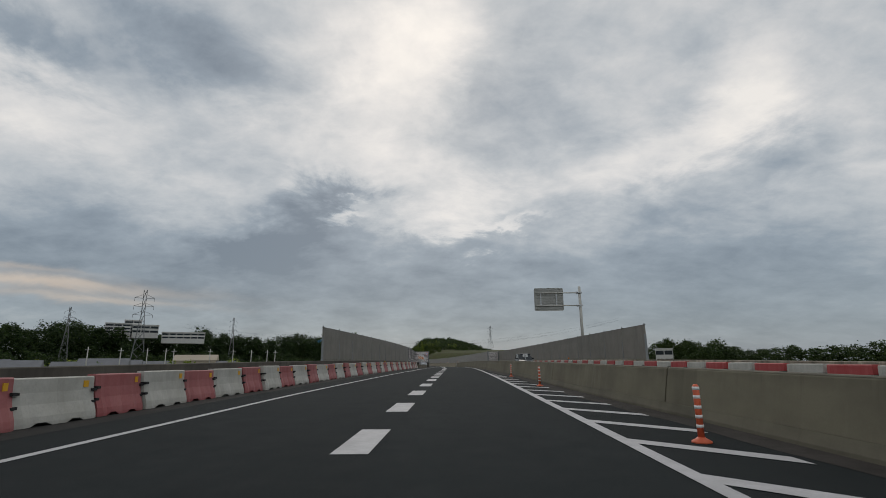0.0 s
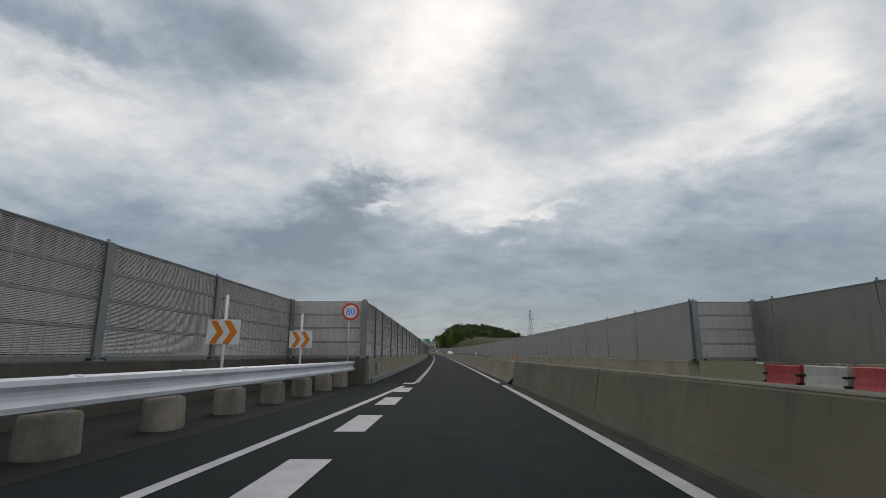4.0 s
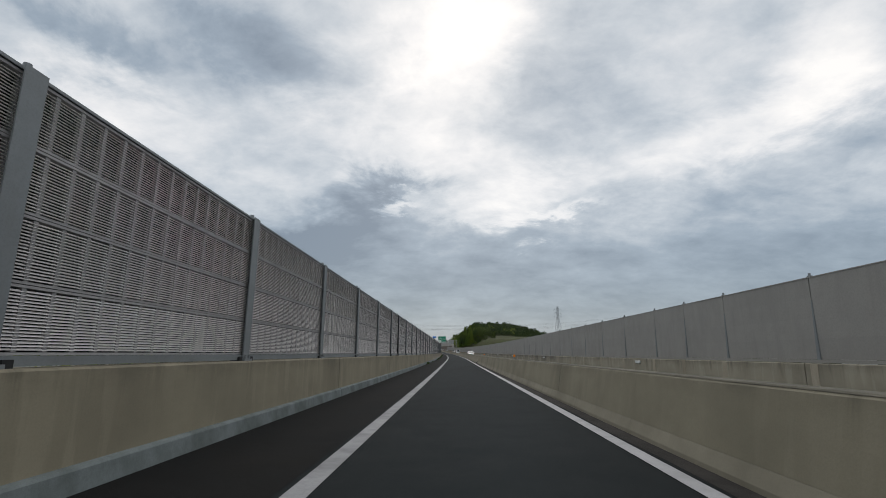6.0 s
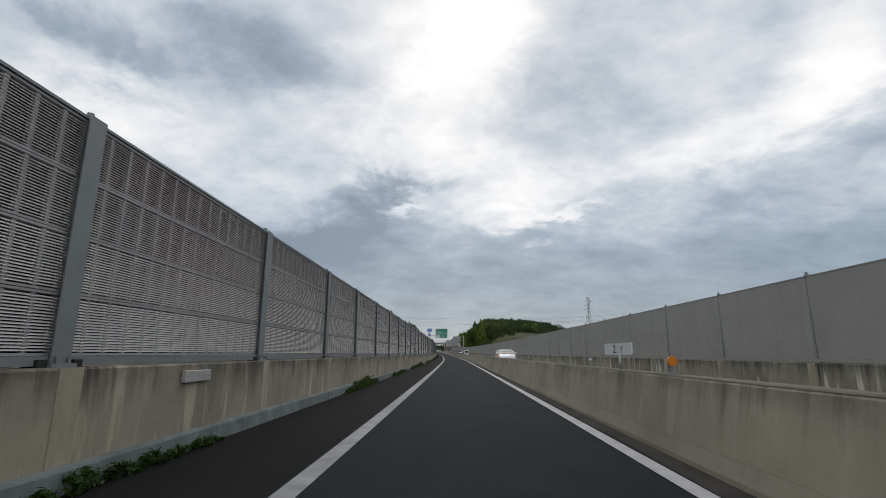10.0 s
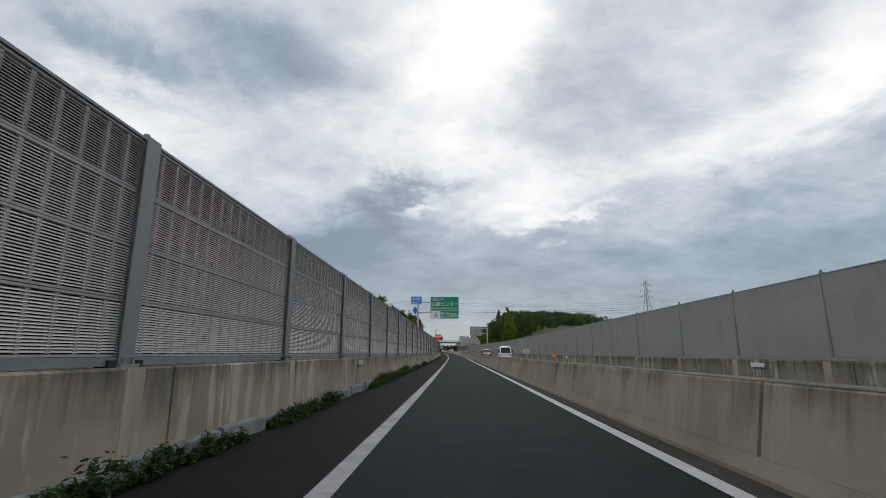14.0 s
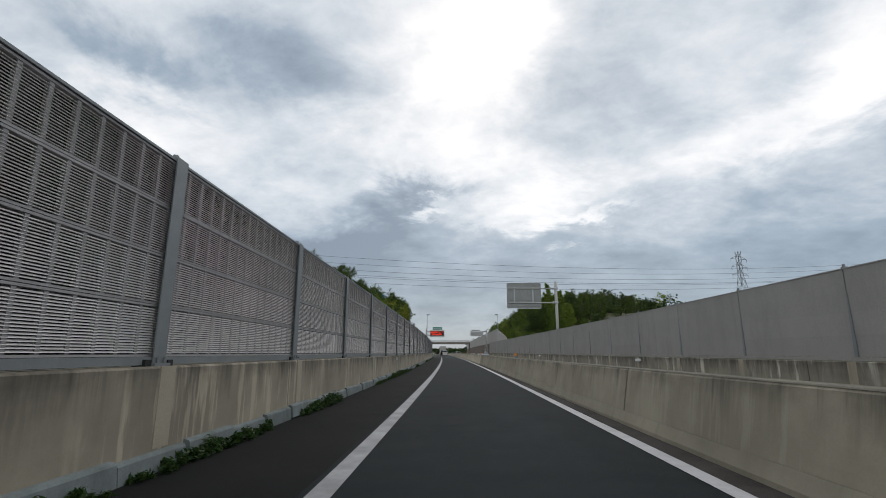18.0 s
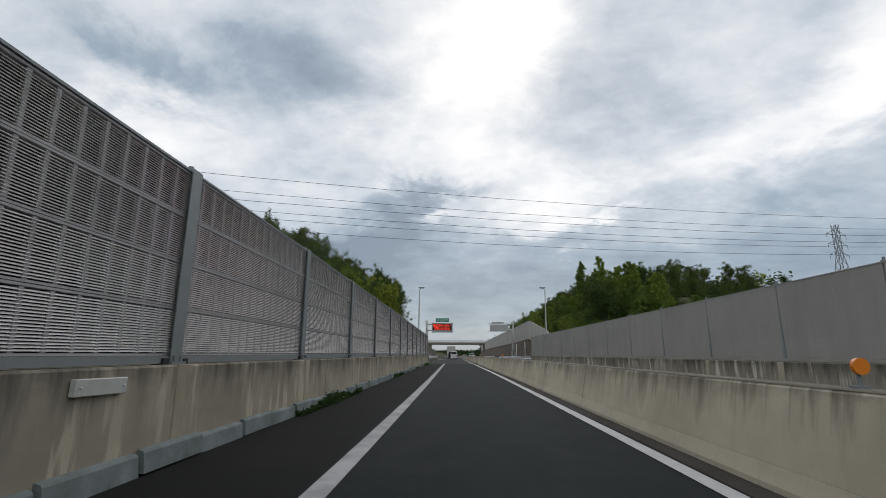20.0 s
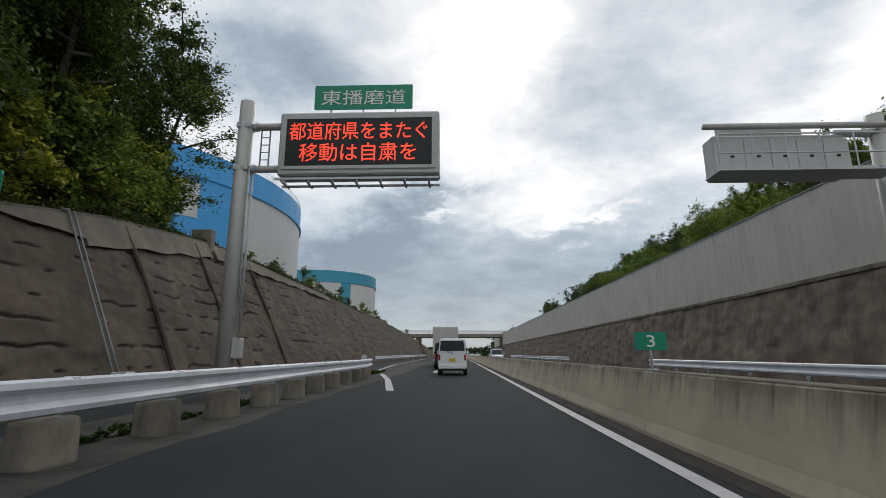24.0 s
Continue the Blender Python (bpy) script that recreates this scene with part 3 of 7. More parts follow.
for a, b in ((-80, 99.6), (101.0, 182.0), (183.0, 370.2), (371.4, 499.2), (500.8, 900)):
    marking("edge_line", a, b, *((2.03, 2.2) if b < 500 else (1.95, 2.12)), "solid white edge line beside the central barrier")
for a, b in ((101.2, 182.1), (183.0, 370.2), (371.5, 499.3)):
    marking("edge_line", a, b, -1.19, -.99, "worn greyish white edge line beside the dusty shoulder", 2.0, WORN_PAINT)
marking("edge_line", -80, 99.3, lambda s: edge_a(s) - .1, lambda s: edge_a(s) + .05, "thin solid white line beside plastic barriers")
marking("edge_line", 100.3, 101.2, -1.55, -1.1, "short white line piece at the deck joint", .3)
for k in range(-10, 26):
    a = float(np.interp(k, [-10, 0, 4, 10, 25], [-34, 5.9, 23.63, 46.67, 104.0]))
    if a > 97.5:
        continue
    marking("lane_dash", a, a + 1.95, -1.47, -1.03, "short broad white dash of the merging lane", .7)
for k in range(-20, 17):
    a = 6.9 + 2.0 * k
    w = float(np.interp(a, [6, 14, 24, 34, 36], [1.32, 1.15, .75, .32, .2]))
    if a < 36:
        v = [P(a, 2.2, .008), P(a - .38, 2.2, .008), P(a - .38 - .95 * w, 2.2 + w, .008), P(a - .95 * w, 2.2 + w, .008)]
        solid("hatch_stripe", mesh_of("hatch_stripe", v, [(0, 1, 2, 3)], PAINT), I4, "slanting white stripe of the hatched strip", "road marking", "painted road markings", "structure")
exit_line = lerp([549, 556, 568, 585, 640], [-1.95, -3.0, -5.35, -6.4, -7.2])
marking("edge_line", 549.5, 562, lambda s: exit_line(s) - .12, lambda s: exit_line(s) + .12, "white line that opens the exit lane", .7)
marking("edge_line", 568, 640, lambda s: exit_line(s) - .1, lambda s: exit_line(s) + .1, "white edge line of the exit lane", 1.0)
for k in range(12):
    marking("lane_dash", 564 + 8 * k, 567.5 + 8 * k, -1.5, -1.2, "white dash beside the exit lane", .9)
marking("edge_line", -80, 900, lambda s: opp_edge(min(max(s, 101), 498)) - .95, lambda s: opp_edge(min(max(s, 101), 498)) - .75, "solid white line of the opposite carriageway")
marking("edge_line", -80, 900, lambda s: median(s) + 1.15, lambda s: median(s) + 1.3, "white line of the opposite carriageway")
for sj in (100.3, 182.5, 370.7, 499.9):
    th = thing("expansion_joint", at(sj), "dark steel and rubber joint across the deck", "expansion joint", kind="structure")
    zig = Shape()
    n = 60
    us = np.linspace(-2.9, 8.2, n)
    for w0, w1, mi in ((-.10, -.02, 0), (.02, .10, 0), (-.02, .02, 1)):
        zig.add([P(sj + w + .035 * math.sin(u * 4.2) , u, .010) for u in us for w in (w0, w1)], [(2 * i, 2 * i + 2, 2 * i + 3, 2 * i + 1) for i in range(n - 1)], mi)
    part("joint_strip", zig.mesh("joint_strip", [JOINT, DARK]), th, I4)

# ---------------------------------------------------------------- central barrier
def jersey(s0, s1, label, mat=CONCRETE):
    th = thing("central_barrier", at((s0 + s1) / 2, median((s0 + s1) / 2)), label, "concrete barrier", "sections of the central barrier", "structure")
    part("foot", sweep([(-.015, 0), (-.01, .05), (.045, .19), (.515, .19), (.665, .05), (.68, 0)], s0, s1, 2.0, median, 0, FOOT_A if s1 < 101 else FOOT if s1 < 445 else FOOT_C, name="foot"), th, I4)
    part("section", sweep([(.047, .192), (.155, .80), (.18, .83), (.38, .83), (.405, .80), (.513, .192)], s0 + .028, s1 - .028, 2.0, median, 0, mat, name="section"), th, I4)
    part("coping", sweep([(.165, .822), (.182, .835), (.378, .835), (.395, .822)], s0 + .03, s1 - .03, 2.0, median, 0, COPING, name="coping"), th, I4)
    part("joint_filler", sweep([(.11, .193), (.21, .79), (.36, .79), (.45, .193)], s1 - .028, s1 + .027, 1.0, median, 0, JOINT, name="joint_filler"), th, I4)
    return th


BAYS = runs((100.3, 109.4, 1), (109.4, 119.7, 1), (119.7, 148.6, 3), (148.6, 157.9, 1), (157.9, 166.1, 1), (166.1, 182.5, 2), (182.5, 192.3, 1), (192.3, 210.5, 2), (210.5, 283.6, 8), (283.6, 302.0, 2), (302.0, 312.5, 1),
            (312.5, 339.9, 3), (339.9, 349.7, 1), (349.7, 360.0, 1), (360.0, 370.7, 1), (370.7, 387.5, 2), (387.5, 454.4, 7), (454.4, 473.0, 2), (473.0, 481.5, 1), (481.5, 499.9, 2))
cuts = [x for x in np.arange(-70, 99, 10)] + BAYS + [508, 516.5, 524.9, 536.2, 546.8, 557.5, 568, 578.5, 589, 599.5] + [620, 660, 720, 800, 900]
for a, b in zip(cuts, cuts[1:]):
    jersey(a, b, "weathered concrete central barrier with a sloping foot" if b < 371 else "stained concrete central barrier with dark streaks", MEDIAN_A if b < 101 else MEDIAN_N if b < 183 else MEDIAN_B if b < 445 else MEDIAN_C)


# ---------------------------------------------------------------- noise walls
def panel_mesh(name, length, height, near):
    """A louvred panel: x 0 (face) to -0.09 (back), y along it, z up."""
    sh = Shape()
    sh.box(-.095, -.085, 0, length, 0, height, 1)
    for z0, z1 in ((0, .02), (height - .02, height)):
        sh.box(-.085, -.004, 0, length, z0, z1, 2)
    nrib = max(3, int(round(length / .265)))
    for i in range(nrib + 1):
        y = length * i / nrib
        w = .021 if 0 < i < nrib else .06
        if near in (True, 2):
            sh.box(-.05, -.012, max(0, y - w), min(length, y + w), .022, height - .022, 2)
    n = 18
    if near in (False, 3, 4):
        sh = Shape().box(-.095, 0, 0, length, 0, height + .005, 0)
        return sh.mesh(name, [{3: PANEL_PALE, 4: PANEL_OLD}.get(near, PANEL_FAR)])
    for i in range(n):
        z = .03 + (height - .06) * (i + .5) / n
        h = (height - .06) / n
        sh.add([(-.005, 0, z - h * .32), (-.005, length, z - h * .32), (-.028, length, z + h * .34), (-.028, 0, z + h * .34),
                (-.016, 0, z - h * .38), (-.016, length, z - h * .38)], [(0, 1, 2, 3), (4, 5, 1, 0)], 0)
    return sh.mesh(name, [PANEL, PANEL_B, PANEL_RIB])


def far_post_mesh(name, height, mat):
    """A slim stiffener before the panels, wider at its foot."""
    sh = Shape()
    sh.box(-.11, .03, -.11, .11, -.01, .03)
    sh.rings([[(-.1, -.05, .03), (.03, -.05, .03), (.03, .05, .03), (-.1, .05, .03)], [(-.1, -.02, height * .72), (.006, -.02, height * .72), (.006, .02, height * .72), (-.1, .02, height * .72)]])
    sh.box(-.1, .002, -.04, .04, height - .02, height + .03)
    sh.tube([(-.04, 0, height + .03), (-.04, 0, height + .09)], .03, 0, 6)
    return sh.mesh(name, [mat])


def post_mesh(name, height, mat):
    sh = Shape()
    sh.tube([(-.04, 0, height), (-.04, 0, height + .06)], .03, 0, 6)
    for y in (-.23, .135):
        sh.box(-.07, .06, y, y + .09, -.012, .05, 1)        # rubber pads
    sh.box(-.075, .09, -.13, .13, -.01, .02)                # base plate
    sh.box(.04, .053, -.1, .1, .02, height)                 # front flange
    sh.box(-.115, -.103, -.1, .1, .02, height)
    sh.box(-.103, .04, -.006, .006, .02, height)
    for y in (-.062, .062):
        sh.tube([(.072, y, .02), (.072, y, .075)], .014, 0, 6)
    return sh.mesh(name, [mat, DARK])


PANEL_CACHE = {}


def noise_wall(name, stations, uf, z0, z1, label, near, side, rows_n=4, group="noise walls"):
    """Posts at the stations and stacked louvred panels between them. side: -1 stands on the left and faces right."""
    mid_s = stations[len(stations) // 2]
    th = thing(name, at(mid_s, uf(mid_s), z0), label, "noise wall", group, "structure")
    ph = (z1 - z0 - .08) / rows_n
    pm_key = ("post", round(z1 - z0, 2), near)
    if pm_key not in PANEL_CACHE:
        PANEL_CACHE[pm_key] = (post_mesh if near in (True, 2) else far_post_mesh)("post", z1 - z0 + .03, POST)
    for a, b in zip(stations, stations[1:]):
        pa, pb = P(a, uf(a), z0 + .08), P(b, uf(b), z0 + .08)
        if side > 0:
            pa, pb = pb, pa
        d = pb - pa
        ln = round(d.length, 2)
        yaw = math.atan2(-d.x, d.y)
        tilt = math.asin(d.z / d.length)
        key = (ln, round(ph, 3), near)
        if key not in PANEL_CACHE:
            PANEL_CACHE[key] = panel_mesh("panel", ln - .03, ph - .006, near)
        rot = Matrix.Rotation(yaw, 4, "Z") @ Matrix.Rotation(tilt, 4, "X")
        for r in range(rows_n):
            part("panel", PANEL_CACHE[key], th, Matrix.Translation(pa + d * (.015 / d.length) + Vector((0, 0, r * ph))) @ rot)
        sill = Shape().box(-.10, .03, 0, d.length, -.078, -.004)
        part("sill_channel", sill.mesh("sill_channel", [POST if near in (True, 2) else PANEL_OLD if near == 4 else PANEL_FAR]), th, Matrix.Translation(pa) @ rot)
        cap = Shape().box(-.10, .012, 0, d.length, 0, .025)
        part("cap_rail", cap.mesh("cap_rail", [POST if near in (True, 2) else PANEL_OLD if near == 4 else PANEL_FAR]), th, Matrix.Translation(pa + Vector((0, 0, rows_n * ph + .001))) @ rot)
    for s in stations:
        part("post", PANEL_CACHE[pm_key], th, at(s, uf(s), z0, 180 if side > 0 else 0))
    return th


def chunks(stations, n=14):
    return [stations[i:i + n + 1] for i in range(0, len(stations) - 1, n)]


ZB, ZT = .95, 3.04
near_u = lambda s: -2.99
far_u = lambda s: 8.62

st1 = runs((100.15, 103.0, 1), (103.0, 105.45, 1), (105.45, 150.1, 11), (150.1, 153.1, 1), (153.1, 169.9, 4), (169.9, 189.9, 5), (189.9, 192.8, 1), (192.8, 196.6, 1), (196.6, 229.4, 8),
           (229.4, 233.1, 1), (233.1, 282.5, 12), (282.5, 303.95, 5), (303.95, 341.3, 9), (341.3, 366.6, 6), (366.6, 367.95, 1), (367.95, 370.67, 1))
for c in chunks(st1):
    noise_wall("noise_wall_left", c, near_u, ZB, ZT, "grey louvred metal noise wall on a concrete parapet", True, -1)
st2 = runs((371.3, 375.3, 1), (375.3, 383.45, 2), (383.45, 386.5, 1), (386.5, 391.05, 1), (391.05, 440.4, 12), (440.4, 470.67, 7), (470.67, 482.97, 3), (482.97, 499.7, 4))
for c in chunks(st2):
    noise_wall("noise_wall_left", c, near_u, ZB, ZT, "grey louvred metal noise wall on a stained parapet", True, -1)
for c in chunks(runs((31.8, 78.2, 12))):
    noise_wall("noise_wall_left", c, wall_a, ZB, ZT, "dull grey noise wall behind red and white barriers", 4, -1)
for c in chunks([78.2 + 4.0 * k for k in range(5)] + [99.8]):
    noise_wall("noise_wall_left", c, wall_a, ZB, ZT, "weathered grey louvred noise wall behind chevron boards", True, -1)
th = thing("parapet_cross", at(100.0, -4.4), "dark concrete wall under the cross panels", "concrete parapet", "parapet sections", "structure")
part("section", Shape().box(-1.45, 1.5, -.12, .2, -1.7, .93, 0, .02).mesh("section", [GRIMY]), th)
for c in chunks([501.0 + 4.0 * k for k in range(6)] + [523.0]):
    noise_wall("noise_wall_left", c, lambda s: -6.25, .9, 3.0, "pale grey louvred noise wall behind a guard rail", 2, -1)
for c in chunks([29.8 + 4.0 * k for k in range(18)] + [98.8]):
    noise_wall("noise_wall_right", c, lerp([30, 98.8], [11.1, 10.8]), .86, 2.86, "dull grey noise wall beyond the opposite carriageway", 4, 1)
sr1 = runs((98.9, 103.9, 1), (103.9, 115.7, 3), (115.7, 138.67, 6), (138.67, 142.6, 1), (142.6, 148.18, 2), (148.18, 163.69, 4), (163.69, 184.59, 5), (184.59, 196.98, 3), (196.98, 237.27, 10),
           (237.27, 290.65, 13), (290.65, 310.88, 5), (310.88, 319.77, 2), (319.77, 327.41, 2), (327.41, 332.02, 1), (332.02, 355.96, 6), (355.96, 367.57, 3), (367.57, 370.85, 1))
sr2 = runs((371.1, 376.3, 1), (376.3, 388.23, 3), (388.23, 397.15, 2), (397.15, 447.07, 12), (447.07, 457.31, 3), (457.31, 480.11, 6), (480.11, 488.92, 2), (488.92, 500.1, 3))
for c in chunks(sr1):
    noise_wall("noise_wall_right", c, far_u, .90, 2.90, "plain grey noise wall beyond the opposite carriageway", False, 1)
for c in chunks(sr2):
    noise_wall("noise_wall_right", c, far_u, .90, 2.90, "plain grey noise wall over a streaked parapet", False, 1)
for c in chunks([501.5 + 4.0 * k for k in range(6)] + [523.4]):
    noise_wall("noise_wall_right", c, lambda s: 13.1, .75, 3.15, "pale grey noise wall behind white poles", 3, 1)


def cross_wall(name, s, u0, u1, z0, z1, label, rows_n=4):
    """A panel wall across the road's course, that faces the traffic coming up to it."""
    th = thing(name, at(s, (u0 + u1) / 2, z0), label, "noise wall", "noise walls", "structure")
    ph = (z1 - z0 - .08) / rows_n
    me = panel_mesh("panel", u1 - u0 - .1, ph - .006, True)
    base = at(s, u0 + .05, z0 + .08) @ Matrix.Rotation(radians(-90), 4, "Z")
    for r in range(rows_n):
        part("panel", me, th, base @ Matrix.Translation((0, 0, r * ph)))
    for u in (u0, u1):
        part("post", post_mesh("post", z1 - z0 + .03, POST), th, at(s, u, z0, -90))
    part("sill_channel", Shape().box(-.1, .03, 0, u1 - u0, -.078, -.004).mesh("sill_channel", [POST]), th, base)
    return th


cross_wall("noise_wall_cross", 99.95, -5.7, -2.99, ZB, ZT, "weathered grey louvred noise wall standing across the lane's end")
cross_wall("noise_wall_cross", 98.7, 8.7, 10.75, .9, 2.9, "grey noise wall piece stepping in beside the opposite carriageway")


# ---------------------------------------------------------------- parapets
def parapet(name, cuts_, uf, side, top, label, mat, kerb=True, group="parapet sections"):
    """Concrete wall sections with pilasters; its face at uf, its body outwards on that side."""
    for a, b in zip(cuts_, cuts_[1:]):
        m = (a + b) / 2
        th = thing(name, at(m, uf(m)), label, "concrete parapet", group, "structure")
        prof = [(0, -.3), (0, top - .02), (.02, top), (.36, top), (.38, top - .02), (.38, -.3)]
        part("section", sweep([(side * x, z) for x, z in (prof if side > 0 else prof[::-1])], a + .02, b - .02, 2.0, uf, 0, mat, name="section"), th, I4)
        part("joint_filler", Shape().box(min(side * .03, side * .35), max(side * .03, side * .35), -.03, .03, -.3, top - .02).mesh("joint_filler", [JOINT]), th, at(b, uf(b)))
        if kerb:
            kp = [(-.09, 0), (-.07, .17), (-.055, .19), (-.002, .20), (-.002, 0)]
            if a < 290:
                part("kerb", sweep([(side * x, z) for x, z in (kp if side > 0 else kp[::-1])], a + .02, b - .02, 2.0, uf, 0, KERB, name="kerb"), th, I4)
                continue
            n_ = int(round((b - a) / 1.05))
            for i in range(n_):         # older kerb of single stones, some sunk or turned
                k0, k1 = a + (b - a) * i / n_ + .022, a + (b - a) * (i + 1) / n_ - .022
                j_ = ((i * 31 + int(a) * 17) % 9 - 4) * .004
                part("kerb_stone", sweep([(side * (x - j_), z + j_ * 1.5) for x, z in (kp if side > 0 else kp[::-1])], k0, k1, 2.0, uf, 0, KERB, name="kerb_stone"), th, I4)


def pilasters(stations, uf, side, top, mat, z0=.2):
    """Bands of cleaner concrete a little proud of the parapet under each post."""
    for s in stations:
        th = thing("pilaster", at(s, uf(s)), "paler concrete band on the parapet under a wall post", "pilaster", "pilasters", "structure")
        x0, x1 = (-.02, .007) if side < 0 else (-.007, .02)
        part("band", Shape().box(x0, x1, -.12, .13, z0, top - .012).mesh("band", [mat]), th)


pu = lambda s: -2.84
pilasters([x for x in st1[2:] if x > 186], pu, -1, ZB, CLEAN)
pilasters(st2[1:-1], pu, -1, ZB, CLEAN)
pilasters(sr1[2:-1], lambda s: 8.46, 1, .89, CLEAN, .0)
pilasters(sr2[1:-1], lambda s: 8.46, 1, .89, CLEAN, .0)
cl = [100.25] + [x + .35 for x in BAYS if 101 < x < 369] + [370.4]
for i, (a, b) in enumerate(zip(cl, cl[1:])):
    old = a > 190
    parapet("parapet_left", [a, b], pu, -1, ZB - .01, "pale beige concrete parapet with a grey kerb" if not old else "rain-streaked concrete parapet with a mossy kerb", MOSSY if old else CONCRETE)
cl = [371.0] + [x + .35 for x in BAYS if 372 < x < 498] + [499.6]
for a, b in zip(cl, cl[1:]):
    parapet("parapet_left", [a, b], pu, -1, ZB - .01, "rain-streaked concrete parapet with a broken kerb", MOSSY)
parapet("parapet_left", [-80, -40, 0, 30, 50, 70, 99.8], lambda s: wall_a(max(s, 20)) + .12, -1, ZB, "dark weathered concrete parapet behind plastic barriers", GRIMY, False)
parapet("parapet_right", [-80, -40, 0, 30, 50, 70, 98.4], lambda s: lerp([30, 98.8], [11.1, 10.8])(s) - .14, 1, .85, "weathered concrete parapet of the opposite carriageway", MOSSY, False)
cr_ = [99.0] + [109 + 10 * k for k in range(27)] + [370.4]
parapet("parapet_right", [x for x in cr_ if x < 170], lambda s: 8.46, 1, .89, "beige concrete parapet of the opposite carriageway", PLAIN_B, False)
parapet("parapet_right", [x for x in cr_ if x > 160], lambda s: 8.46, 1, .89, "concrete parapet of the opposite carriageway with dark drips", DRIPPED, False)
parapet("parapet_right", [371] + [381 + 10 * k for k in range(12)] + [499.6], lambda s: 8.46, 1, .89, "concrete parapet of the opposite carriageway with dark drips", DRIPPED, False)
parapet("parapet_left", [500.6, 510, 523], lambda s: -6.1, -1, .89, "low concrete parapet under a pale noise wall", MOSSY, False)
parapet("parapet_right", [500.6, 510, 524], lambda s: 12.95, 1, .74, "low concrete parapet under a pale noise wall", MOSSY, False)


# ---------------------------------------------------------------- ground and hills
def canopy_left(s, u):
    """Height over the road of the treetops on the left bank."""
    return min(9.6 + max(0.0, s - 505) * .155 + max(-1.0, -u - 12) * .58, 1 + .56 * (s - 489))


def canopy_right(s, u):
    """Height over the road of the treetops on the right bank and its hill."""
    low = 12.4 + max(-2.0, u - 20) * .58
    hill = 19.5 + max(0.0, s - 552) * .08 - max(0.0, u - 96) * .32 - max(0.0, (u - 68) * .4 * max(0.0, 1 - max(0.0, s - 560) / 60))
    near = 10.0 + max(0.0, s - 505) * .3 if s < 548 else 99.0
    return max(4.0, min(low, hill, near))


# the left cut slope: height of its crest, foot, and how far it leans back
slope_h = lerp([525.5, 528.8, 531.9, 536.5, 538.3, 542.3, 549.8, 558.6, 581, 620, 660, 700, 740], [.5, .96, 1.57, 2.72, 3.08, 3.95, 5.4, 6.5, 6.7, 6.7, 6.0, 5.0, 3.6])
slope_b = lerp([525, 550, 559, 581, 740], [-8.9, -8.9, -9.5, -10.0, -11.0])
LEAN = .48


def slope_crest(s):
    return slope_b(s) - slope_h(s) * LEAN


def hill_level(s, u, nz):
    """Height over the road of the banks on both sides of the cutting."""
    if u < 0:
        d = max(0.0, slope_crest(s) - u - 1.5)
        h = float(np.interp(s, [512, 526], [4.3, 0])) if s < 526 else slope_h(s)
        h = max(h, slope_h(s)) + min(10.0, d * .40) + nz * min(1, d / 6)
        if s > 566:
            k = min(1.0, (s - 566) / 20)
            h = h * (1 - k) + k * (slope_h(s) - .2 + nz * .4 * min(1, d / 6))
        return h
    d = max(0.0, u - 17.0)
    h = min(3.6 + d * .36 + nz * min(1, d / 6), max(2.0, canopy_right(s, u) - 7.0) + nz)
    h = h * (1 - min(1.0, max(0.0, (s - 740) / 120))) - 3.0 * min(1.0, max(0.0, (s - 740) / 120))
    if s < 545:
        h = float(np.interp(s, [500, 524, 543], [.7, .9, 3.6])) + min(9.0, d * .36) + nz * .4 * min(1, d / 6)
    return h


def road_place(x, y):
    i = int(np.argmin((AX - x) ** 2 + (AY - y) ** 2))
    h = float(HEAD[i])
    return float(S[i]), (x - AX[i]) * math.cos(h) + (y - AY[i]) * math.sin(h), float(AZ[i])


def ground_level(x, y, bank=False):
    """Height of the open country at a place; bank: on top of the cut slopes too."""
    s, u, z0 = road_place(x, y)
    rise = min(1.0, max(0.0, (s - 470) / 40))
    rise = rise * rise * (3 - 2 * rise)
    nz = noise.noise(Vector((x * .018, y * .018, 0))) * 1.5 + noise.noise(Vector((x * .07, y * .07, 3))) * .4
    far_ = min(1.0, max(0.0, (-u - 70) / 60))
    low = z0 - 6.5 + 5.0 * far_ + nz * .6
    if -14.6 < u < 16.2 and not (bank and u < -9):
        return (z0 - 1.6) * (1 - rise) + rise * (z0 - .7)
    return low * (1 - rise) + (z0 + hill_level(s, u, nz)) * rise


gv, gf = [], []
gs = np.r_[-3500, -1500, -600, -200, -80, np.arange(-40, 440, 40), np.arange(440, 660, 5), np.arange(660, 900, 30), 950, 1100, 1250]
gu = np.r_[-3500, -1500, -700, -400, -250, -150, -100, -70, -50, np.arange(-42, -15, 3.0), -14.9, -14.4, 16.0, 16.4, np.arange(17.5, 66, 3.0), 75, 90, 110, 160, 250, 400, 700, 1500, 3500]
for s in gs:
    c_ = P(min(max(s, -79), 1280))
    h_ = head(min(max(s, -79), 1280))
    ex_ = s - min(max(s, -79), 1280)
    for u in gu:
        x, y = c_.x + u * math.cos(h_) - ex_ * math.sin(h_), c_.y + u * math.sin(h_) + ex_ * math.cos(h_)
        gv.append((x, y, ground_level(x, y) if abs(u) < 300 and -100 < s < 1200 else -7.0))
nu = len(gu)
for i in range(len(gs) - 1):
    for j in range(nu - 1):
        gf.append((i * nu + j, i * nu + j + 1, (i + 1) * nu + j + 1, (i + 1) * nu + j))
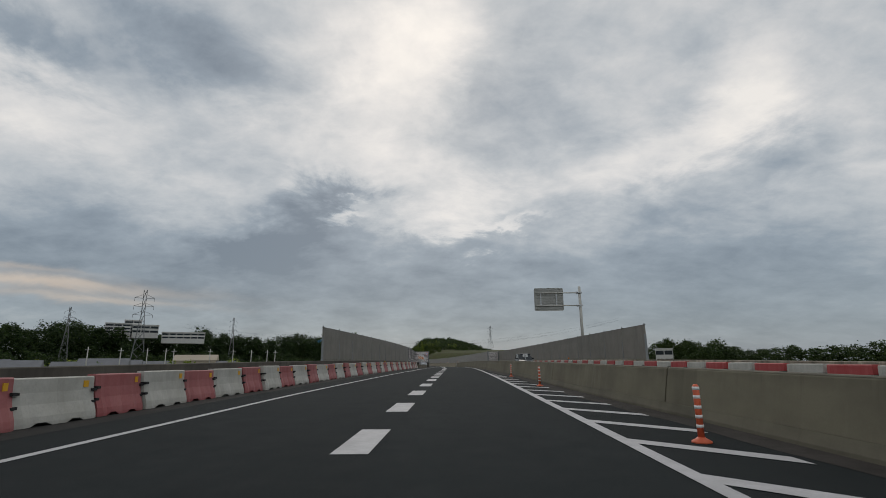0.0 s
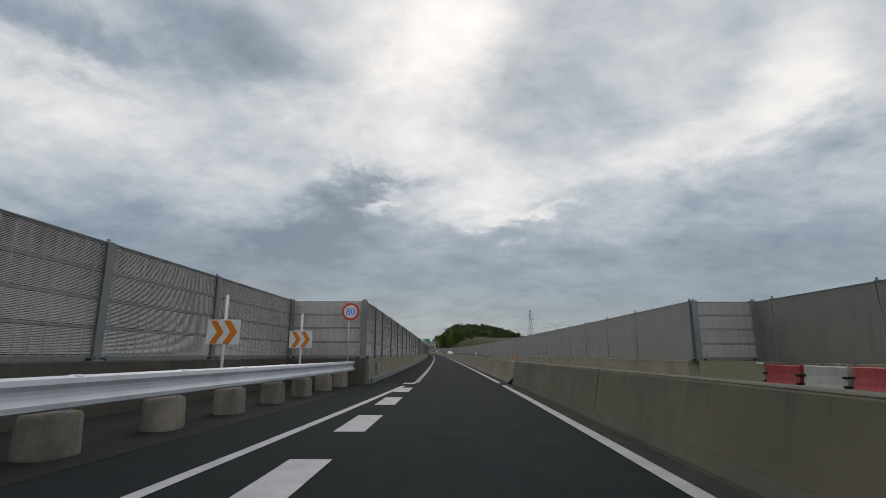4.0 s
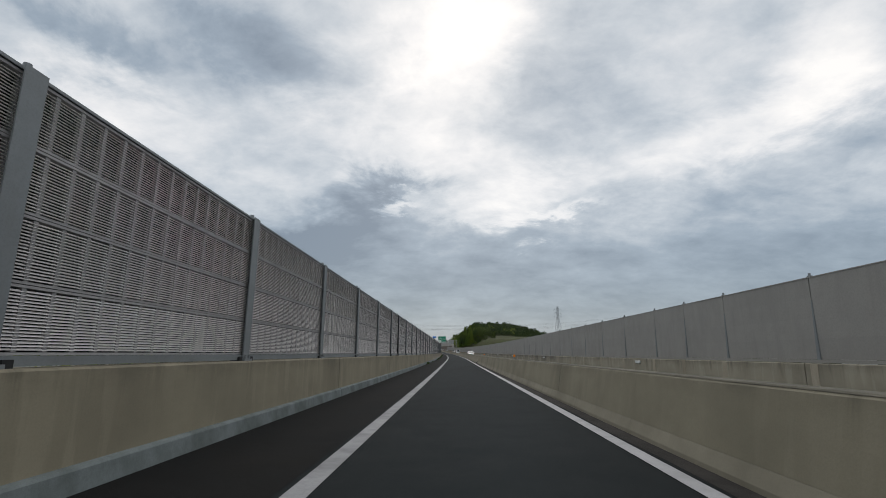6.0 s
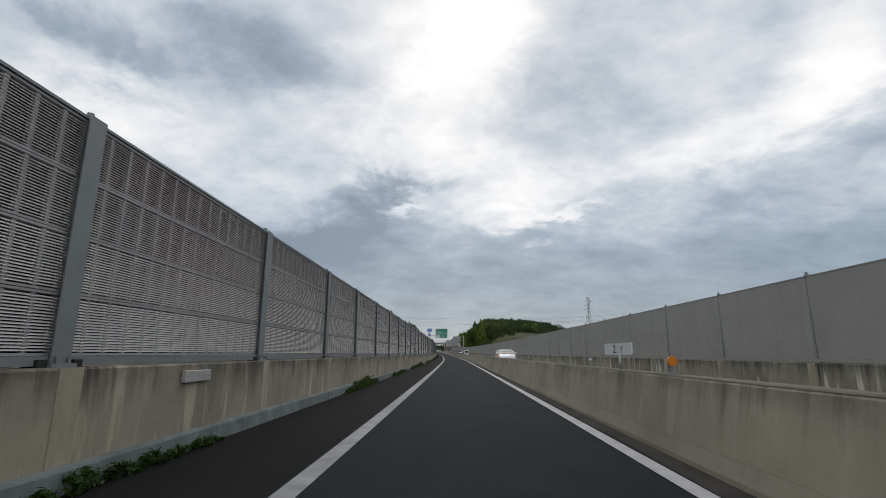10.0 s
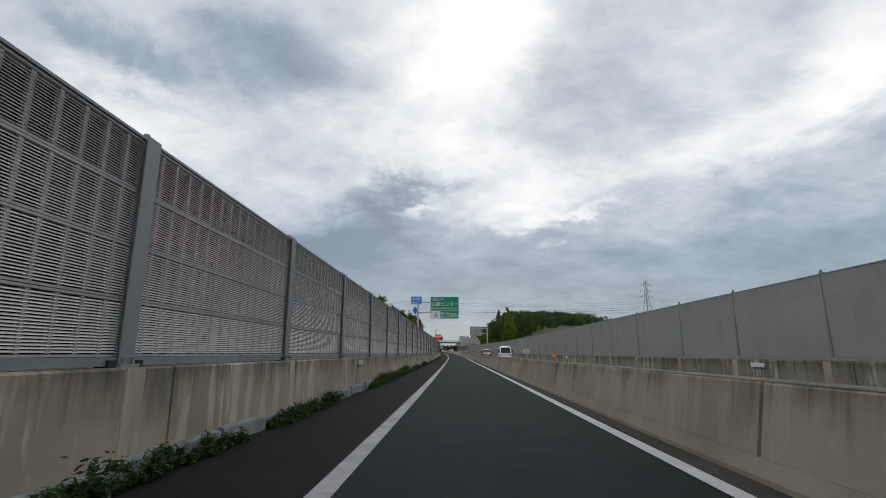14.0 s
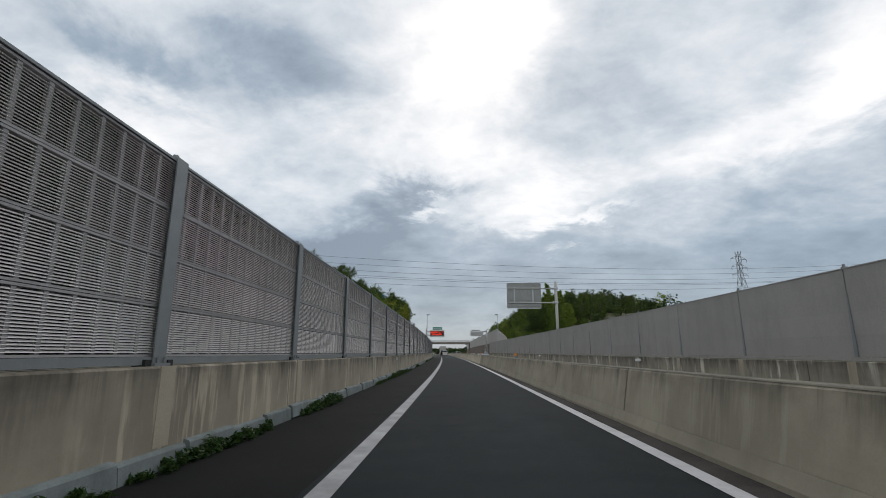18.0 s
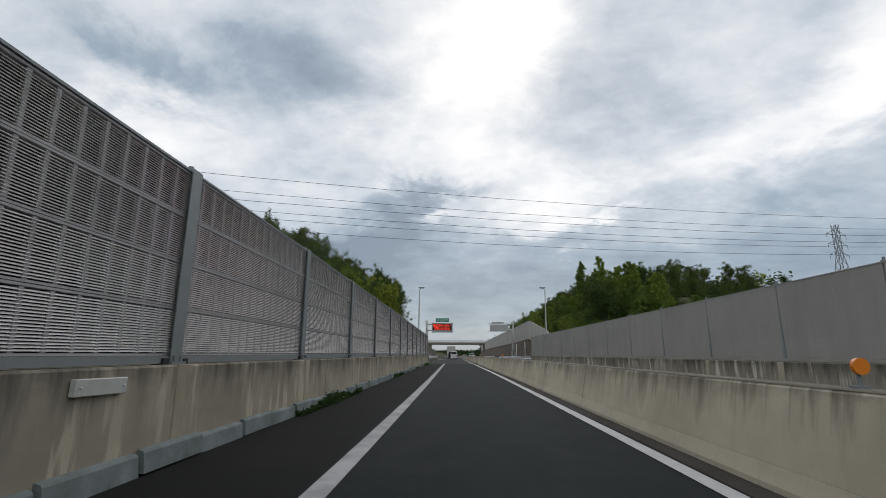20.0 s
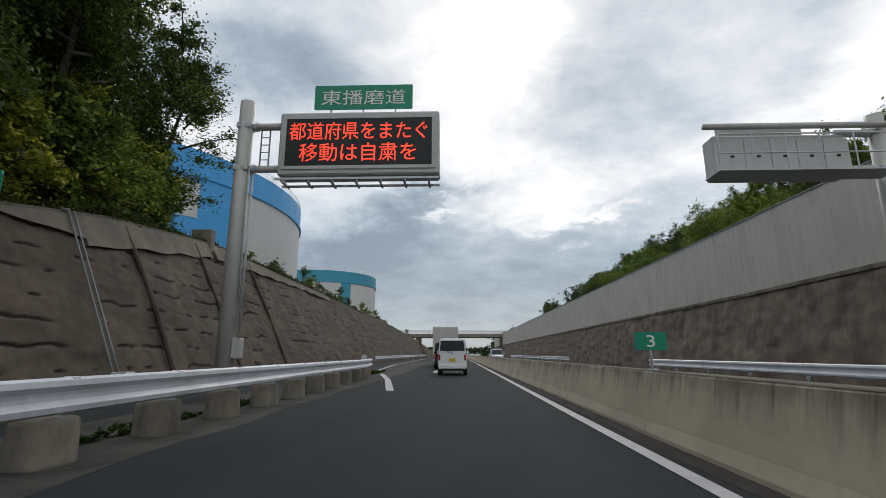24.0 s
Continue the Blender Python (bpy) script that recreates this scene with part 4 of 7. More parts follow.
# far beyond the road's end the sheet runs on to the horizon
k0 = len(gv)
c_, h_ = P(1250), head(1250)
for far in (1700, 2600, 4200):
    for u in gu:
        gv.append((c_.x + u * 1.3 * math.cos(h_) - (far - 1250) * math.sin(h_), c_.y + u * 1.3 * math.sin(h_) + (far - 1250) * math.cos(h_), -7.0))
base_ = (len(gs) - 1) * nu
for i, b0 in enumerate((base_, k0, k0 + nu)):
    n0 = k0 + i * nu
    for j in range(nu - 1):
        gf.append((b0 + j, b0 + j + 1, n0 + j + 1, n0 + j))
solid("ground", mesh_of("ground", gv, gf, EARTH, smooth=True), I4, "green and brown open country with low hills", "ground", kind="structure")


# ---------------------------------------------------------------- trees
def leaf_cards(rng, centres, radii, count, size, droop=0.0, long=1.0):
    """Small leaves scattered round the centres, denser to the outside."""
    c = np.repeat(np.array([tuple(q) for q in centres], float), count, 0)
    r = np.repeat(np.array(radii, float), count)
    n = len(c)
    d = rng.normal(size=(n, 3))
    d /= np.linalg.norm(d, axis=1)[:, None] + 1e-6
    q = c + d * (r * np.minimum(1.7, np.abs(rng.normal(size=n)) * .62 + .12))[:, None] * np.array((1, 1, .75))
    a = rng.normal(size=(n, 3))
    a[:, 2] = a[:, 2] * .4 - droop
    a /= np.linalg.norm(a, axis=1)[:, None]
    b = np.cross(a, rng.normal(size=(n, 3)))
    b /= np.linalg.norm(b, axis=1)[:, None] + 1e-6
    sz = (size * rng.uniform(.6, 1.3, n))[:, None]
    a, b = a * sz * long, b * sz * .55
    v = np.stack([q - a * .5, q + b * .5, q + a * .6, q - b * .5], 1).reshape(-1, 3)
    return v, np.arange(n * 4).reshape(-1, 4)


def leaf_mesh(name, v, f, mat):
    me = bpy.data.meshes.new(name)
    me.vertices.add(len(v))
    me.vertices.foreach_set("co", v.ravel())
    me.loops.add(f.size)
    me.loops.foreach_set("vertex_index", f.ravel().astype(np.int32))
    me.polygons.add(len(f))
    me.polygons.foreach_set("loop_start", (np.arange(len(f)) * 4).astype(np.int32))
    me.materials.append(mat)
    me.update(calc_edges=True)
    me.validate()
    return me


def tree_meshes(seed, height, spread, leaf, size, per):
    """Trunk with limbs, and a crown of leaf clumps on the limbs' ends."""
    rng = np.random.default_rng(seed)
    tr = Shape()
    top = np.array((rng.normal() * .5, rng.normal() * .5, height * .82))
    bend = np.array((rng.normal() * .35, rng.normal() * .35, height * .42))
    tr.tube([(0, 0, -.4), (0, 0, .1), bend, top], [.22, .19, .13, .04], 0, 7)
    cs, rs = [], []
    for k in range(46):
        f_ = rng.uniform(.12, 1.0)
        a = rng.uniform(0, 6.283)
        reach = spread * (1.15 - abs(f_ - .5) * 1.3) * rng.uniform(.3, 1.05)
        st = np.array((0, 0, .1)) * (1 - f_) + top * f_ if f_ > .5 else bend * f_ * 2
        en = st + np.array((math.cos(a) * reach, math.sin(a) * reach, height * rng.uniform(.0, .15)))
        if k < 16:
            tr.tube([st, (st + en) / 2 + np.array((0, 0, .15)), en], [.06, .04, .012], 0, 5)
        for q in (1.0, .72, .45):
            cs.append(st + (en - st) * q + rng.normal(size=3) * .22)
            rs.append(spread * rng.uniform(.13, .27))
    v, f = leaf_cards(rng, cs, rs, per, size)
    return tr.mesh("trunk", [BARK], True), leaf_mesh("crown", v, f, leaf)


def bamboo_meshes(seed, height, count=6):
    """Culms that bow over at the tips, with drooping sprays of long leaves."""
    rng = np.random.default_rng(seed)
    culms, cs, rs = [], [], []
    qs = (0, .3, .55, .75, .9, 1.0)
    for k in range(count):
        x, y = rng.normal(size=2) * 1.15
        a = rng.uniform(0, 6.283)
        h = height * rng.uniform(.72, 1.04)
        lean = h * rng.uniform(.04, .24)
        pts = [np.array((x + math.cos(a) * lean * q ** 2.5, y + math.sin(a) * lean * q ** 2.5, h * (q - .13 * q ** 5))) for q in qs]
        pts[0][2] = -.3
        culms.append(Shape().tube(pts, [.036, .034, .03, .022, .014, .005], 0, 6).mesh("culm", [CULM], True))
        for q in np.linspace(.26, 1.0, 30):
            c = np.array([np.interp(q, qs, [p_[i] for p_ in pts]) for i in range(3)])
            b = rng.uniform(0, 6.283)
            out_ = (1.3 - q * .85) * rng.uniform(.35, 1.15)
            for w in (.3, .7, 1.05):
                cs.append(c + np.array((math.cos(b) * out_ * w, math.sin(b) * out_ * w, .42 * w - .38 * w * w)))
                rs.append(rng.uniform(.22, .46) * (1.2 - q * .55))
    v, f = leaf_cards(rng, cs, rs, 30, .145, droop=.75, long=2.1)
    return culms, leaf_mesh("crown", v, f, LEAF_LIGHT)


BROAD = [tree_meshes(10 + i, h, w, LEAF, .14, 125) for i, (h, w) in enumerate(((8.5, 3.0), (10, 3.2), (7.2, 2.8), (9.2, 2.6)))]
MIXED = [tree_meshes(30 + i, h, w, LEAF_LIGHT, .13, 105) for i, (h, w) in enumerate(((6.5, 2.4), (8, 2.6)))]
BAMBOO = [bamboo_meshes(50 + i, h) for i, h in enumerate((9.5, 11.0, 8.5, 10.0))]
BAMBOO_OLIVE = []
for culms_, crown_ in BAMBOO:
    crown_ = crown_.copy()
    crown_.materials[0] = LEAF_OLIVE
    BAMBOO_OLIVE.append((culms_, crown_))
BUSH = [tree_meshes(70 + i, 4.0, w, leaf_, .17, 42) for i, (w, leaf_) in enumerate(((1.9, LEAF), (2.2, LEAF_LIGHT), (1.7, LEAF_OLIVE), (2.1, LEAF)))]
NOMINAL = {"bush": (3.9, 3.9, 3.9, 3.9), "olive": (9.0, 10.5, 8.0, 9.5), "broad": (8.3, 9.8, 7.1, 9.0), "mixed": (6.4, 7.9), "bamboo": (9.0, 10.5, 8.0, 9.5)}


def plant(s, u, kind, scale=1.0, side="hillside", top=None, fit=1.0):
    """A tree on the ground at s, u; top: the height over the road that its crown reaches."""
    p = P(s, u)
    z = ground_level(p.x, p.y, True) - .1
    pick = int(abs(s * 7.3 + u * 3.1)) % len(NOMINAL[kind])
    if top is not None:
        tall = (top + float(np.interp(s, S, AZ)) - z) * fit
        if tall < 1.8:
            return
        scale = tall / NOMINAL[kind][pick]
    wide = scale * (1.0 if scale < 1.05 else 1.05 / scale) if kind not in ("bamboo", "olive") else min(1.1, max(.8, scale))
    tm, cm = {"broad": BROAD, "bush": BUSH, "mixed": MIXED, "bamboo": BAMBOO, "olive": BAMBOO_OLIVE}[kind][pick]
    m = Matrix.LocRotScale((p.x, p.y, z), Euler((0, 0, radians((s * 37.1 + u * 91.7) % 360))), (wide, wide, scale))
    nm = {"broad": "broadleaf_tree", "bush": "shrub", "mixed": "young_tree", "bamboo": "bamboo_clump", "olive": "bamboo_clump"}[kind]
    lb = {"bush": "dense leafy shrub filling the wood's edge", "broad": "dense dark green broadleaf tree on the wooded bank", "mixed": "light green young tree at the wood's edge",
          "bamboo": "tall green bamboo clump bowing over the bank", "olive": "olive and yellow-green bamboo clump above the noise wall"}[kind]
    th = thing(nm, m, lb, "bamboo" if kind in ("bamboo", "olive") else "shrub" if kind == "bush" else "tree", ("shrubs" if kind == "bush" else "trees") + " of the " + side)
    grass_ = kind in ("bamboo", "olive")
    for me in (tm if grass_ else [tm]):
        part("culm" if grass_ else "trunk", me, th)
    part("crown", cm, th)


rt = random.Random(4)
for s in np.arange(498, 557, 2.5):          # left bank: bamboo and young growth in front, broadleaves behind
    for u, kind in ((-10.4, "mixed"), (-12.2, "olive"), (-14.6, "olive"), (-17.6, "mixed"), (-20.5, "broad"), (-25, "broad"), (-31, "broad"), (-39, "broad")):
        s2, u2 = s + rt.uniform(-1.2, 1.2), u + rt.uniform(-1.1, 1.1)
        k2 = "bamboo" if kind == "olive" and (s < 515 or rt.random() < .3) else kind
        if s > 536 and kind != "broad" and rt.random() < .75 or kind == "olive" and rt.random() < .15:
            k2 = "broad"
        if s2 < 505 or s2 < 508 and u2 > -11.5 or u2 > -9.6 and s2 < 530 or s2 > 527 and u2 > slope_crest(s2) - 1.6 or s2 > 552 or u < -24 and rt.random() < .3:
            continue
        top = canopy_left(s2, u2)
        if u > -11:
            top -= 4.5
        plant(s2, u2, k2, side="left bank", top=top, fit=rt.uniform(.8, 1.07))
for s, u, top in ((548.6, -13.4, 16.5), (550.3, -14.4, 17.5), (545.8, -13.2, 15.5), (543.0, -12.6, 14.5), (547.5, -16, 18), (541, -13, 15), (539, -12.2, 13), (554, -15, 18), (555.6, -15.6, 18.5), (552, -14.4, 17), (558.4, -15.0, 16.8), (553, -17.5, 19)):
    plant(s, u, "broad", side="left bank", top=top)
for k, s in enumerate(np.arange(505, 557, .62)):       # shrubs beneath the trees
    u = (-9.9 if s < 526 else slope_crest(s) - .9) - rt.uniform(0, 1.0) - (k % 4) * .95
    plant(s + rt.uniform(-.3, .3), u, "bush", side="left bank", top=float(np.interp(s, [505, 512, 526, 534, 548, 557], [5.6, 7.4, 6.4, 5.2, 8.6, 9.4])) + (k % 4) * .9 + rt.uniform(-.7, 1.0))
for s, u, top in ((523.5, -12.4, 12.3), (526.2, -13.0, 13.2), (529.5, -13.2, 13.0), (528.2, -11.6, 13.4), (530.8, -11.9, 12.6), (533.5, -12.8, 12.2), (536.0, -12.6, 11.4)):
    plant(s, u, "olive", side="left bank", top=top)
for s in np.arange(506, 600, 3.9):          # right bank: bamboo, then broadleaves
    for u, kind in ((19.6, "mixed"), (22, "bamboo"), (25, "bamboo"), (29, "bamboo"), (33.5, "broad"), (39, "broad"), (46, "broad")):
        s2, u2 = s + rt.uniform(-1.9, 1.9), u + rt.uniform(-1.6, 1.6)
        if s2 < 526 and u2 < 16.5:
            continue
        k2 = "broad" if kind == "bamboo" and rt.random() < .4 else kind
        top = canopy_right(s2, u2)
        plant(s2, u2, k2, side="right bank", top=top - (4 if u < 20 and s2 < 560 else 0), fit=rt.uniform(.62, 1.06))
for s, u, top in ((546, 26.5, 20.8), (549, 32, 22), (546.5, 33.5, 21.5), (543, 36.5, 20.5)):
    plant(s, u, "bamboo", side="right bank", top=top)
for s in np.arange(600, 726, 6.0):
    for u, kind in ((19.5, "broad"), (25, "bamboo"), (31, "broad"), (38, "broad"), (46, "broad")):
        s2, u2 = s + rt.uniform(-3, 3), u + rt.uniform(-3, 3)
        if s > 606 and (u < 30 or math.sin(s * .13) < .35):       # beyond the first clump only single trees stand over the wall
            continue
        plant(s2, u2, kind, side="right bank", top=canopy_right(s2, u2), fit=rt.uniform(.82, 1.05))
for s, u, q in ((524.6, -7.9, .42), (525.6, -8.8, .5), (524.3, -9.6, .6), (527.0, -10.2, .62), (526.4, -9.3, .45)):
    plant(s, u, "broad", q, side="left bank")
for s in np.arange(566, 690, 4.6):          # low growth over the left slope
    plant(s, slope_crest(s) - .8 - rt.uniform(0, 1.5), "mixed", rt.uniform(.16, .34), side="left slope")
    if rt.random() < .3:
        plant(s + 2, slope_crest(s) - 1.6, "broad", rt.uniform(.2, .34), side="left slope")


def far_wood(name, spots, label, card=1.5, per=9, mat=LEAF_FAR):
    """A distant wood: clumps of leaves over rounded tree heads, as one mass."""
    rng = np.random.default_rng(len(spots))
    cs, rs = [], []
    for x, y, z, r in spots:
        for k in range(per):
            a = rng.uniform(0, 6.283)
            e = rng.uniform(-.2, 1.0)
            q = math.sqrt(max(0, 1 - e * e)) if e > 0 else 1
            cs.append((x + math.cos(a) * r * q * .8, y + math.sin(a) * r * q * .8, z + e * r * .9))
            rs.append(r * .45)
    v, f = leaf_cards(rng, cs, rs, 16, card)
    return solid(name, leaf_mesh(name, v, f, mat), I4, label, "wood", kind="stuff")


def ridge(s0, s1, u0, u1, n, z0, z1, r0, r1, seed):
    rng = random.Random(seed)
    out = []
    for k in range(n):
        f_ = (k + rng.random()) / n
        s = s0 + (s1 - s0) * f_
        u = u0 + (u1 - u0) * f_ + rng.uniform(-25, 25)
        sc = min(max(s, -79), 1290)
        p, h = P(sc, 0, 0), head(sc)
        x, y = p.x + u * math.cos(h) - (s - sc) * math.sin(h), p.y + u * math.sin(h) + (s - sc) * math.cos(h)
        r = rng.uniform(r0, r1)
        bump_ = .5 + .5 * math.sin(f_ * 9 + seed) * math.sin(f_ * 23 + seed * 2)
        for zz in np.arange(-6, z0 + (z1 - z0) * bump_, r * .9):
            out.append((x + rng.uniform(-6, 6), y + rng.uniform(-6, 6), zz, r))
    return out


def polar(a0, a1, d0, d1, n, z0, z1, r0, r1, seed):
    """Tree heads along an arc about the road's beginning: degrees to its left, distances, heights."""
    rng = random.Random(seed)
    out = []
    for k in range(n):
        f_ = (k + rng.random()) / n
        a, d = radians(a0 + (a1 - a0) * f_ - 1.95), d0 + (d1 - d0) * f_ + rng.uniform(-18, 18)
        r = rng.uniform(r0, r1)
        top = z0 + (z1 - z0) * (.5 + .5 * math.sin(f_ * 9 + seed) * math.sin(f_ * 23 + seed * 2))
        for zz in np.arange(-5, top, r * .8):
            e = (top - zz) * .9
            out.append((-math.sin(a) * (d - e) + rng.uniform(-5, 5), math.cos(a) * (d - e) + rng.uniform(-5, 5), zz, r))
    return out


far_wood("wood", polar(56, 34, 420, 450, 75, 22, 28, 5, 8, 1), "dark green wooded hills beyond the valley", 1.3, 26)
far_wood("wood", polar(34, 12, 470, 520, 80, 17, 27, 5, 8, 2), "dark green wooded hills beyond the valley", 1.3, 26)
far_wood("wood", polar(-14, -27, 620, 560, 50, 10, 20, 5, 8, 3), "low dark wooded ridge beyond the opposite wall", 1.5, 22)
far_wood("wood", polar(-24, -52, 480, 400, 70, 5, 10, 4, 6, 4), "low dark line of trees across the plain", 1.2, 22)
far_wood("wood", polar(50, 12, 250, 275, 46, 2.0, 6.5, 2.2, 3.6, 5), "bushes and low trees before the distant town", .7, 18, LEAF_FAR)
far_wood("wood", polar(46, 20, 215, 235, 20, -.5, 2.5, 1.8, 2.6, 15), "light green bushes before the distant town", .6, 14, LEAF_LIGHT)


def hill_heads(s0, s1, u0, u1, step, seed, keep=1.0, tall=None):
    """Tree heads over the hill beside the road."""
    rng = random.Random(seed)
    out = []
    for s in np.arange(s0, s1, step):
        for u in np.arange(u0, u1, step):
            if rng.random() > keep:
                continue
            s2, u2 = s + rng.uniform(-.5, .5) * step, u + rng.uniform(-.5, .5) * step
            p = P(s2, u2)
            r = rng.uniform(2.6, 4.4)
            g = ground_level(p.x, p.y)
            top = canopy_right(s2, u2) + float(np.interp(s2, S, AZ)) - r * rng.uniform(.75, 1.15)
            if tall:
                top = g + tall
            for z in np.arange(g + 1.5, top + .01, r):
                out.append((p.x, p.y, z, r))
    return out


far_wood("wood", hill_heads(550, 745, 50, 150, 6, 6), "dense dark wood on the hill beside the road", .75, 16)
end_wood = []
for u in np.arange(-170, 171, 7.0):
    for s in (1268, 1284):
        p = P(s, u + rt.uniform(-2, 2), 0)
        for z in (1.5, 4.5, 4.5 + 2.5 * rt.random()):
            end_wood.append((p.x, p.y, p.z + z, 4.5))
far_wood("wood", end_wood, "dark line of trees at the end of the road", 1.6, 10)
far_wood("wood", hill_heads(745, 900, 20, 150, 9, 9, .9, 5.0), "low trees beyond the hill's end", .9, 14)
far_wood("wood", hill_heads(556, 640, 47, 70, 7.5, 7, .14), "light green bamboo grove on the hill's near side", .6, 14, LEAF_LIGHT)


# ---------------------------------------------------------------- guard rails
def guard_rail(s0, s1, uf, side, label, post_step=2.0, blocks=True, top=.84):
    """A W-beam on posts in concrete blocks. side: -1 faces right."""
    m = (s0 + s1) / 2
    th = thing("guard_rail", at(m, uf(m)), label, "guard rail", "guard rails", "structure")
    w = side * -1.0
    prof = [(0, top - .35), (.05, top - .325), (.06, top - .27), (.005, top - .215), (.0, top - .175), (.005, top - .135), (.06, top - .08), (.05, top - .025), (0, top),
            (-.006, top), (.044, top - .029), (.053, top - .08), (-.004, top - .138), (-.008, top - .175), (-.004, top - .212), (.053, top - .27), (.044, top - .321), (-.006, top - .35)]
    prof = [(w * x, z) for x, z in prof]
    a = s0
    while a < s1 - .1:
        b = min(s1, a + 4.0)
        part("beam", sweep(prof if w < 0 else prof[::-1], a, b, 1.0, uf, 0, RAILPAINT, name="beam", smooth=False), th, I4)
        a = b
    s = s0 + .9
    pm = Shape().tube([(0, 0, .2), (0, 0, top - .02)], .057, 0, 10).mesh("post", [RAILPAINT], True)
    bm_ = Shape().rings([[(r * .82 * math.cos(a) * (abs(math.cos(a)) ** -.35 if abs(math.cos(a)) > .02 else 1), r * math.sin(a) * (abs(math.sin(a)) ** -.35 if abs(math.sin(a)) > .02 else 1), z) for a in np.linspace(0, 6.28319, 24, endpoint=False)] for z, r in ((-.05, .30), (.04, .30), (.38, .285), (.43, .275), (.45, .25))]).mesh("concrete_block", [BLOCK], True)
    cap = Shape().box(-.06, .06, -.05, .05, 0, .035, 0, .012).mesh("bolt_cap", [RAILPAINT])
    while s < s1 - .2:
        part("post", pm, th, at(s, uf(s) - w * .07))
        if blocks:
            part("concrete_block", bm_, th, at(s, uf(s) - w * .22))
        part("bolt_cap", cap, th, at(s, uf(s) - w * .02, top - .03))
        s += post_step
    return th


guard_rail(500.6, 556, lerp([500, 556], [-3.75, -3.9]), -1, "white corrugated guard rail on concrete blocks", 1.9)
guard_rail(556, 564, lerp([556, 560, 564], [-3.9, -4.4, -5.6]), -1, "white guard rail end curving away from the lane", 1.9)
guard_rail(72, 100.1, lerp([72, 100.1], [-4.5, -3.3]), -1, "white corrugated guard rail before the wall's end", 2.0)
guard_rail(590, 690, lerp([590, 690], [-9.2, -10]), -1, "white guard rail along the exit lane", 4.0, False)
guard_rail(501, 562, lerp([501, 562], [10.3, 10.3]), 1, "white guard rail of the opposite carriageway", 3.0, False, .78)
guard_rail(584, 640, lerp([584, 640], [10.8, 11]), 1, "white guard rail of the opposite carriageway further on", 4.0, False, .78)


# ---------------------------------------------------------------- plastic barriers, cones, delineators
def water_barrier_meshes(red):
    n = 12
    sh = Shape()
    L = 1.46
    prof = [(.26, 0), (.26, .06), (.24, .16), (.16, .36), (.12, .55), (.105, .78), (.085, .80)]
    ring = [(x, z) for x, z in prof] + [(-x, z) for x, z in reversed(prof)]
    rings = []
    for i in range(n + 1):
        y = -L / 2 + L * i / n
        e = .85 if i in (0, n) else 1.0
        rings.append([(x * e * (.93 if i % 4 == 2 else 1.0), y, z if z > .05 else (.07 if (i in (3, 4, 8, 9)) else 0)) for x, z in ring])
    sh.rings(rings, 0)
    body = sh.mesh("body", [RED_PLASTIC if red else WHITE_PLASTIC, DARK])
    ref = Shape().box(.104, .118, .50, .60, .60, .72, 0).mesh("reflector", [YELLOW])
    lug = Shape().tube([(0, L / 2, .1), (0, L / 2, .62)], .035, 0, 8).mesh("link_pin", [DARK])
    return body, ref, lug


STRAPS = [Shape().box(-.17, .17, y, y + .08, z, z + .05, 0).mesh("strap", [DARK]) for z in (.30, .52) for y in (-.74, .66)]
WB = {True: water_barrier_meshes(True), False: water_barrier_meshes(False)}
wb_u = lerp([-40, 12, 32, 57, 66, 72], [-7.45, -7.15, -6.55, -5.55, -5.25, -5.1])
k, s = 0, -31.25
while s < 71:
    red = k % 2 == 0
    j = ((k * 37) % 7 - 3) * .012
    du = wb_u(s + .8) - wb_u(s - .8)
    stretch_ = Matrix.Diagonal((1, .95 if red else 1.18, 1 + j * .8, 1))
    th = thing("water_barrier", at(s, wb_u(s) + j, 0, -math.degrees(math.atan2(du, 1.6)) + j * 90) @ stretch_, "faded red plastic traffic barrier on the shoulder" if red else "dusty white plastic traffic barrier on the shoulder", "traffic barrier", "row of plastic barriers")
    for nm, me in zip(("body", "reflector", "link_pin"), WB[red]):
        part(nm, me, th, label="orange reflector" if nm == "reflector" else "")
    for me in STRAPS:
        part("strap", me, th, label="black coupling strap")
    s += 1.603
    k += 1
WB2 = {True: (water_barrier_meshes(True)[0].copy(), *WB[True][1:]), False: WB[False]}
WB2[True][0].materials[0] = RED_BRIGHT
k, s = 0, -40.0
while s < 97:
    red = k % 2 == 1
    th = thing("water_barrier", at(s, 9.75 + ((k * 29) % 5 - 2) * .012), "red plastic traffic barrier beside the opposite parapet" if red else "white plastic traffic barrier beside the opposite parapet", "traffic barrier", "row of plastic barriers across the road")
    part("body", WB2[red][0], th, at(s, 9.75, 0, 180))
    part("link_pin", WB2[red][2], th)
    for me in STRAPS:
        part("strap", me, th, label="black coupling strap")
    s += 1.6
    k += 1

for s in (-5.6, 6.6, 18.9, 28.6):
    th = thing("lane_pole", at(s, 3.02) @ Matrix.Diagonal((1, 1, .88, 1)), "orange flexible pole with white bands on hatched asphalt", "traffic pole", "flexible poles in the hatching")
    part("pole", Shape().tube([(0, 0, .04), (0, 0, .77), (0, 0, .80)], [.04, .04, .02], 0, 12).mesh("pole", [ORANGE_PLASTIC], True), th)
    part("foot", Shape().tube([(0, 0, 0), (0, 0, .02), (0, 0, .06), (0, 0, .075)], [.125, .12, .06, .05], 0, 14).mesh("foot", [ORANGE_PLASTIC], True), th)
    for z in (.2, .33, .46, .6, .72):
        part("white_band", Shape().tube([(0, 0, z), (0, 0, z + .045)], .0425, 0, 12).mesh("white_band", [WHITE_SIGN], True), th)


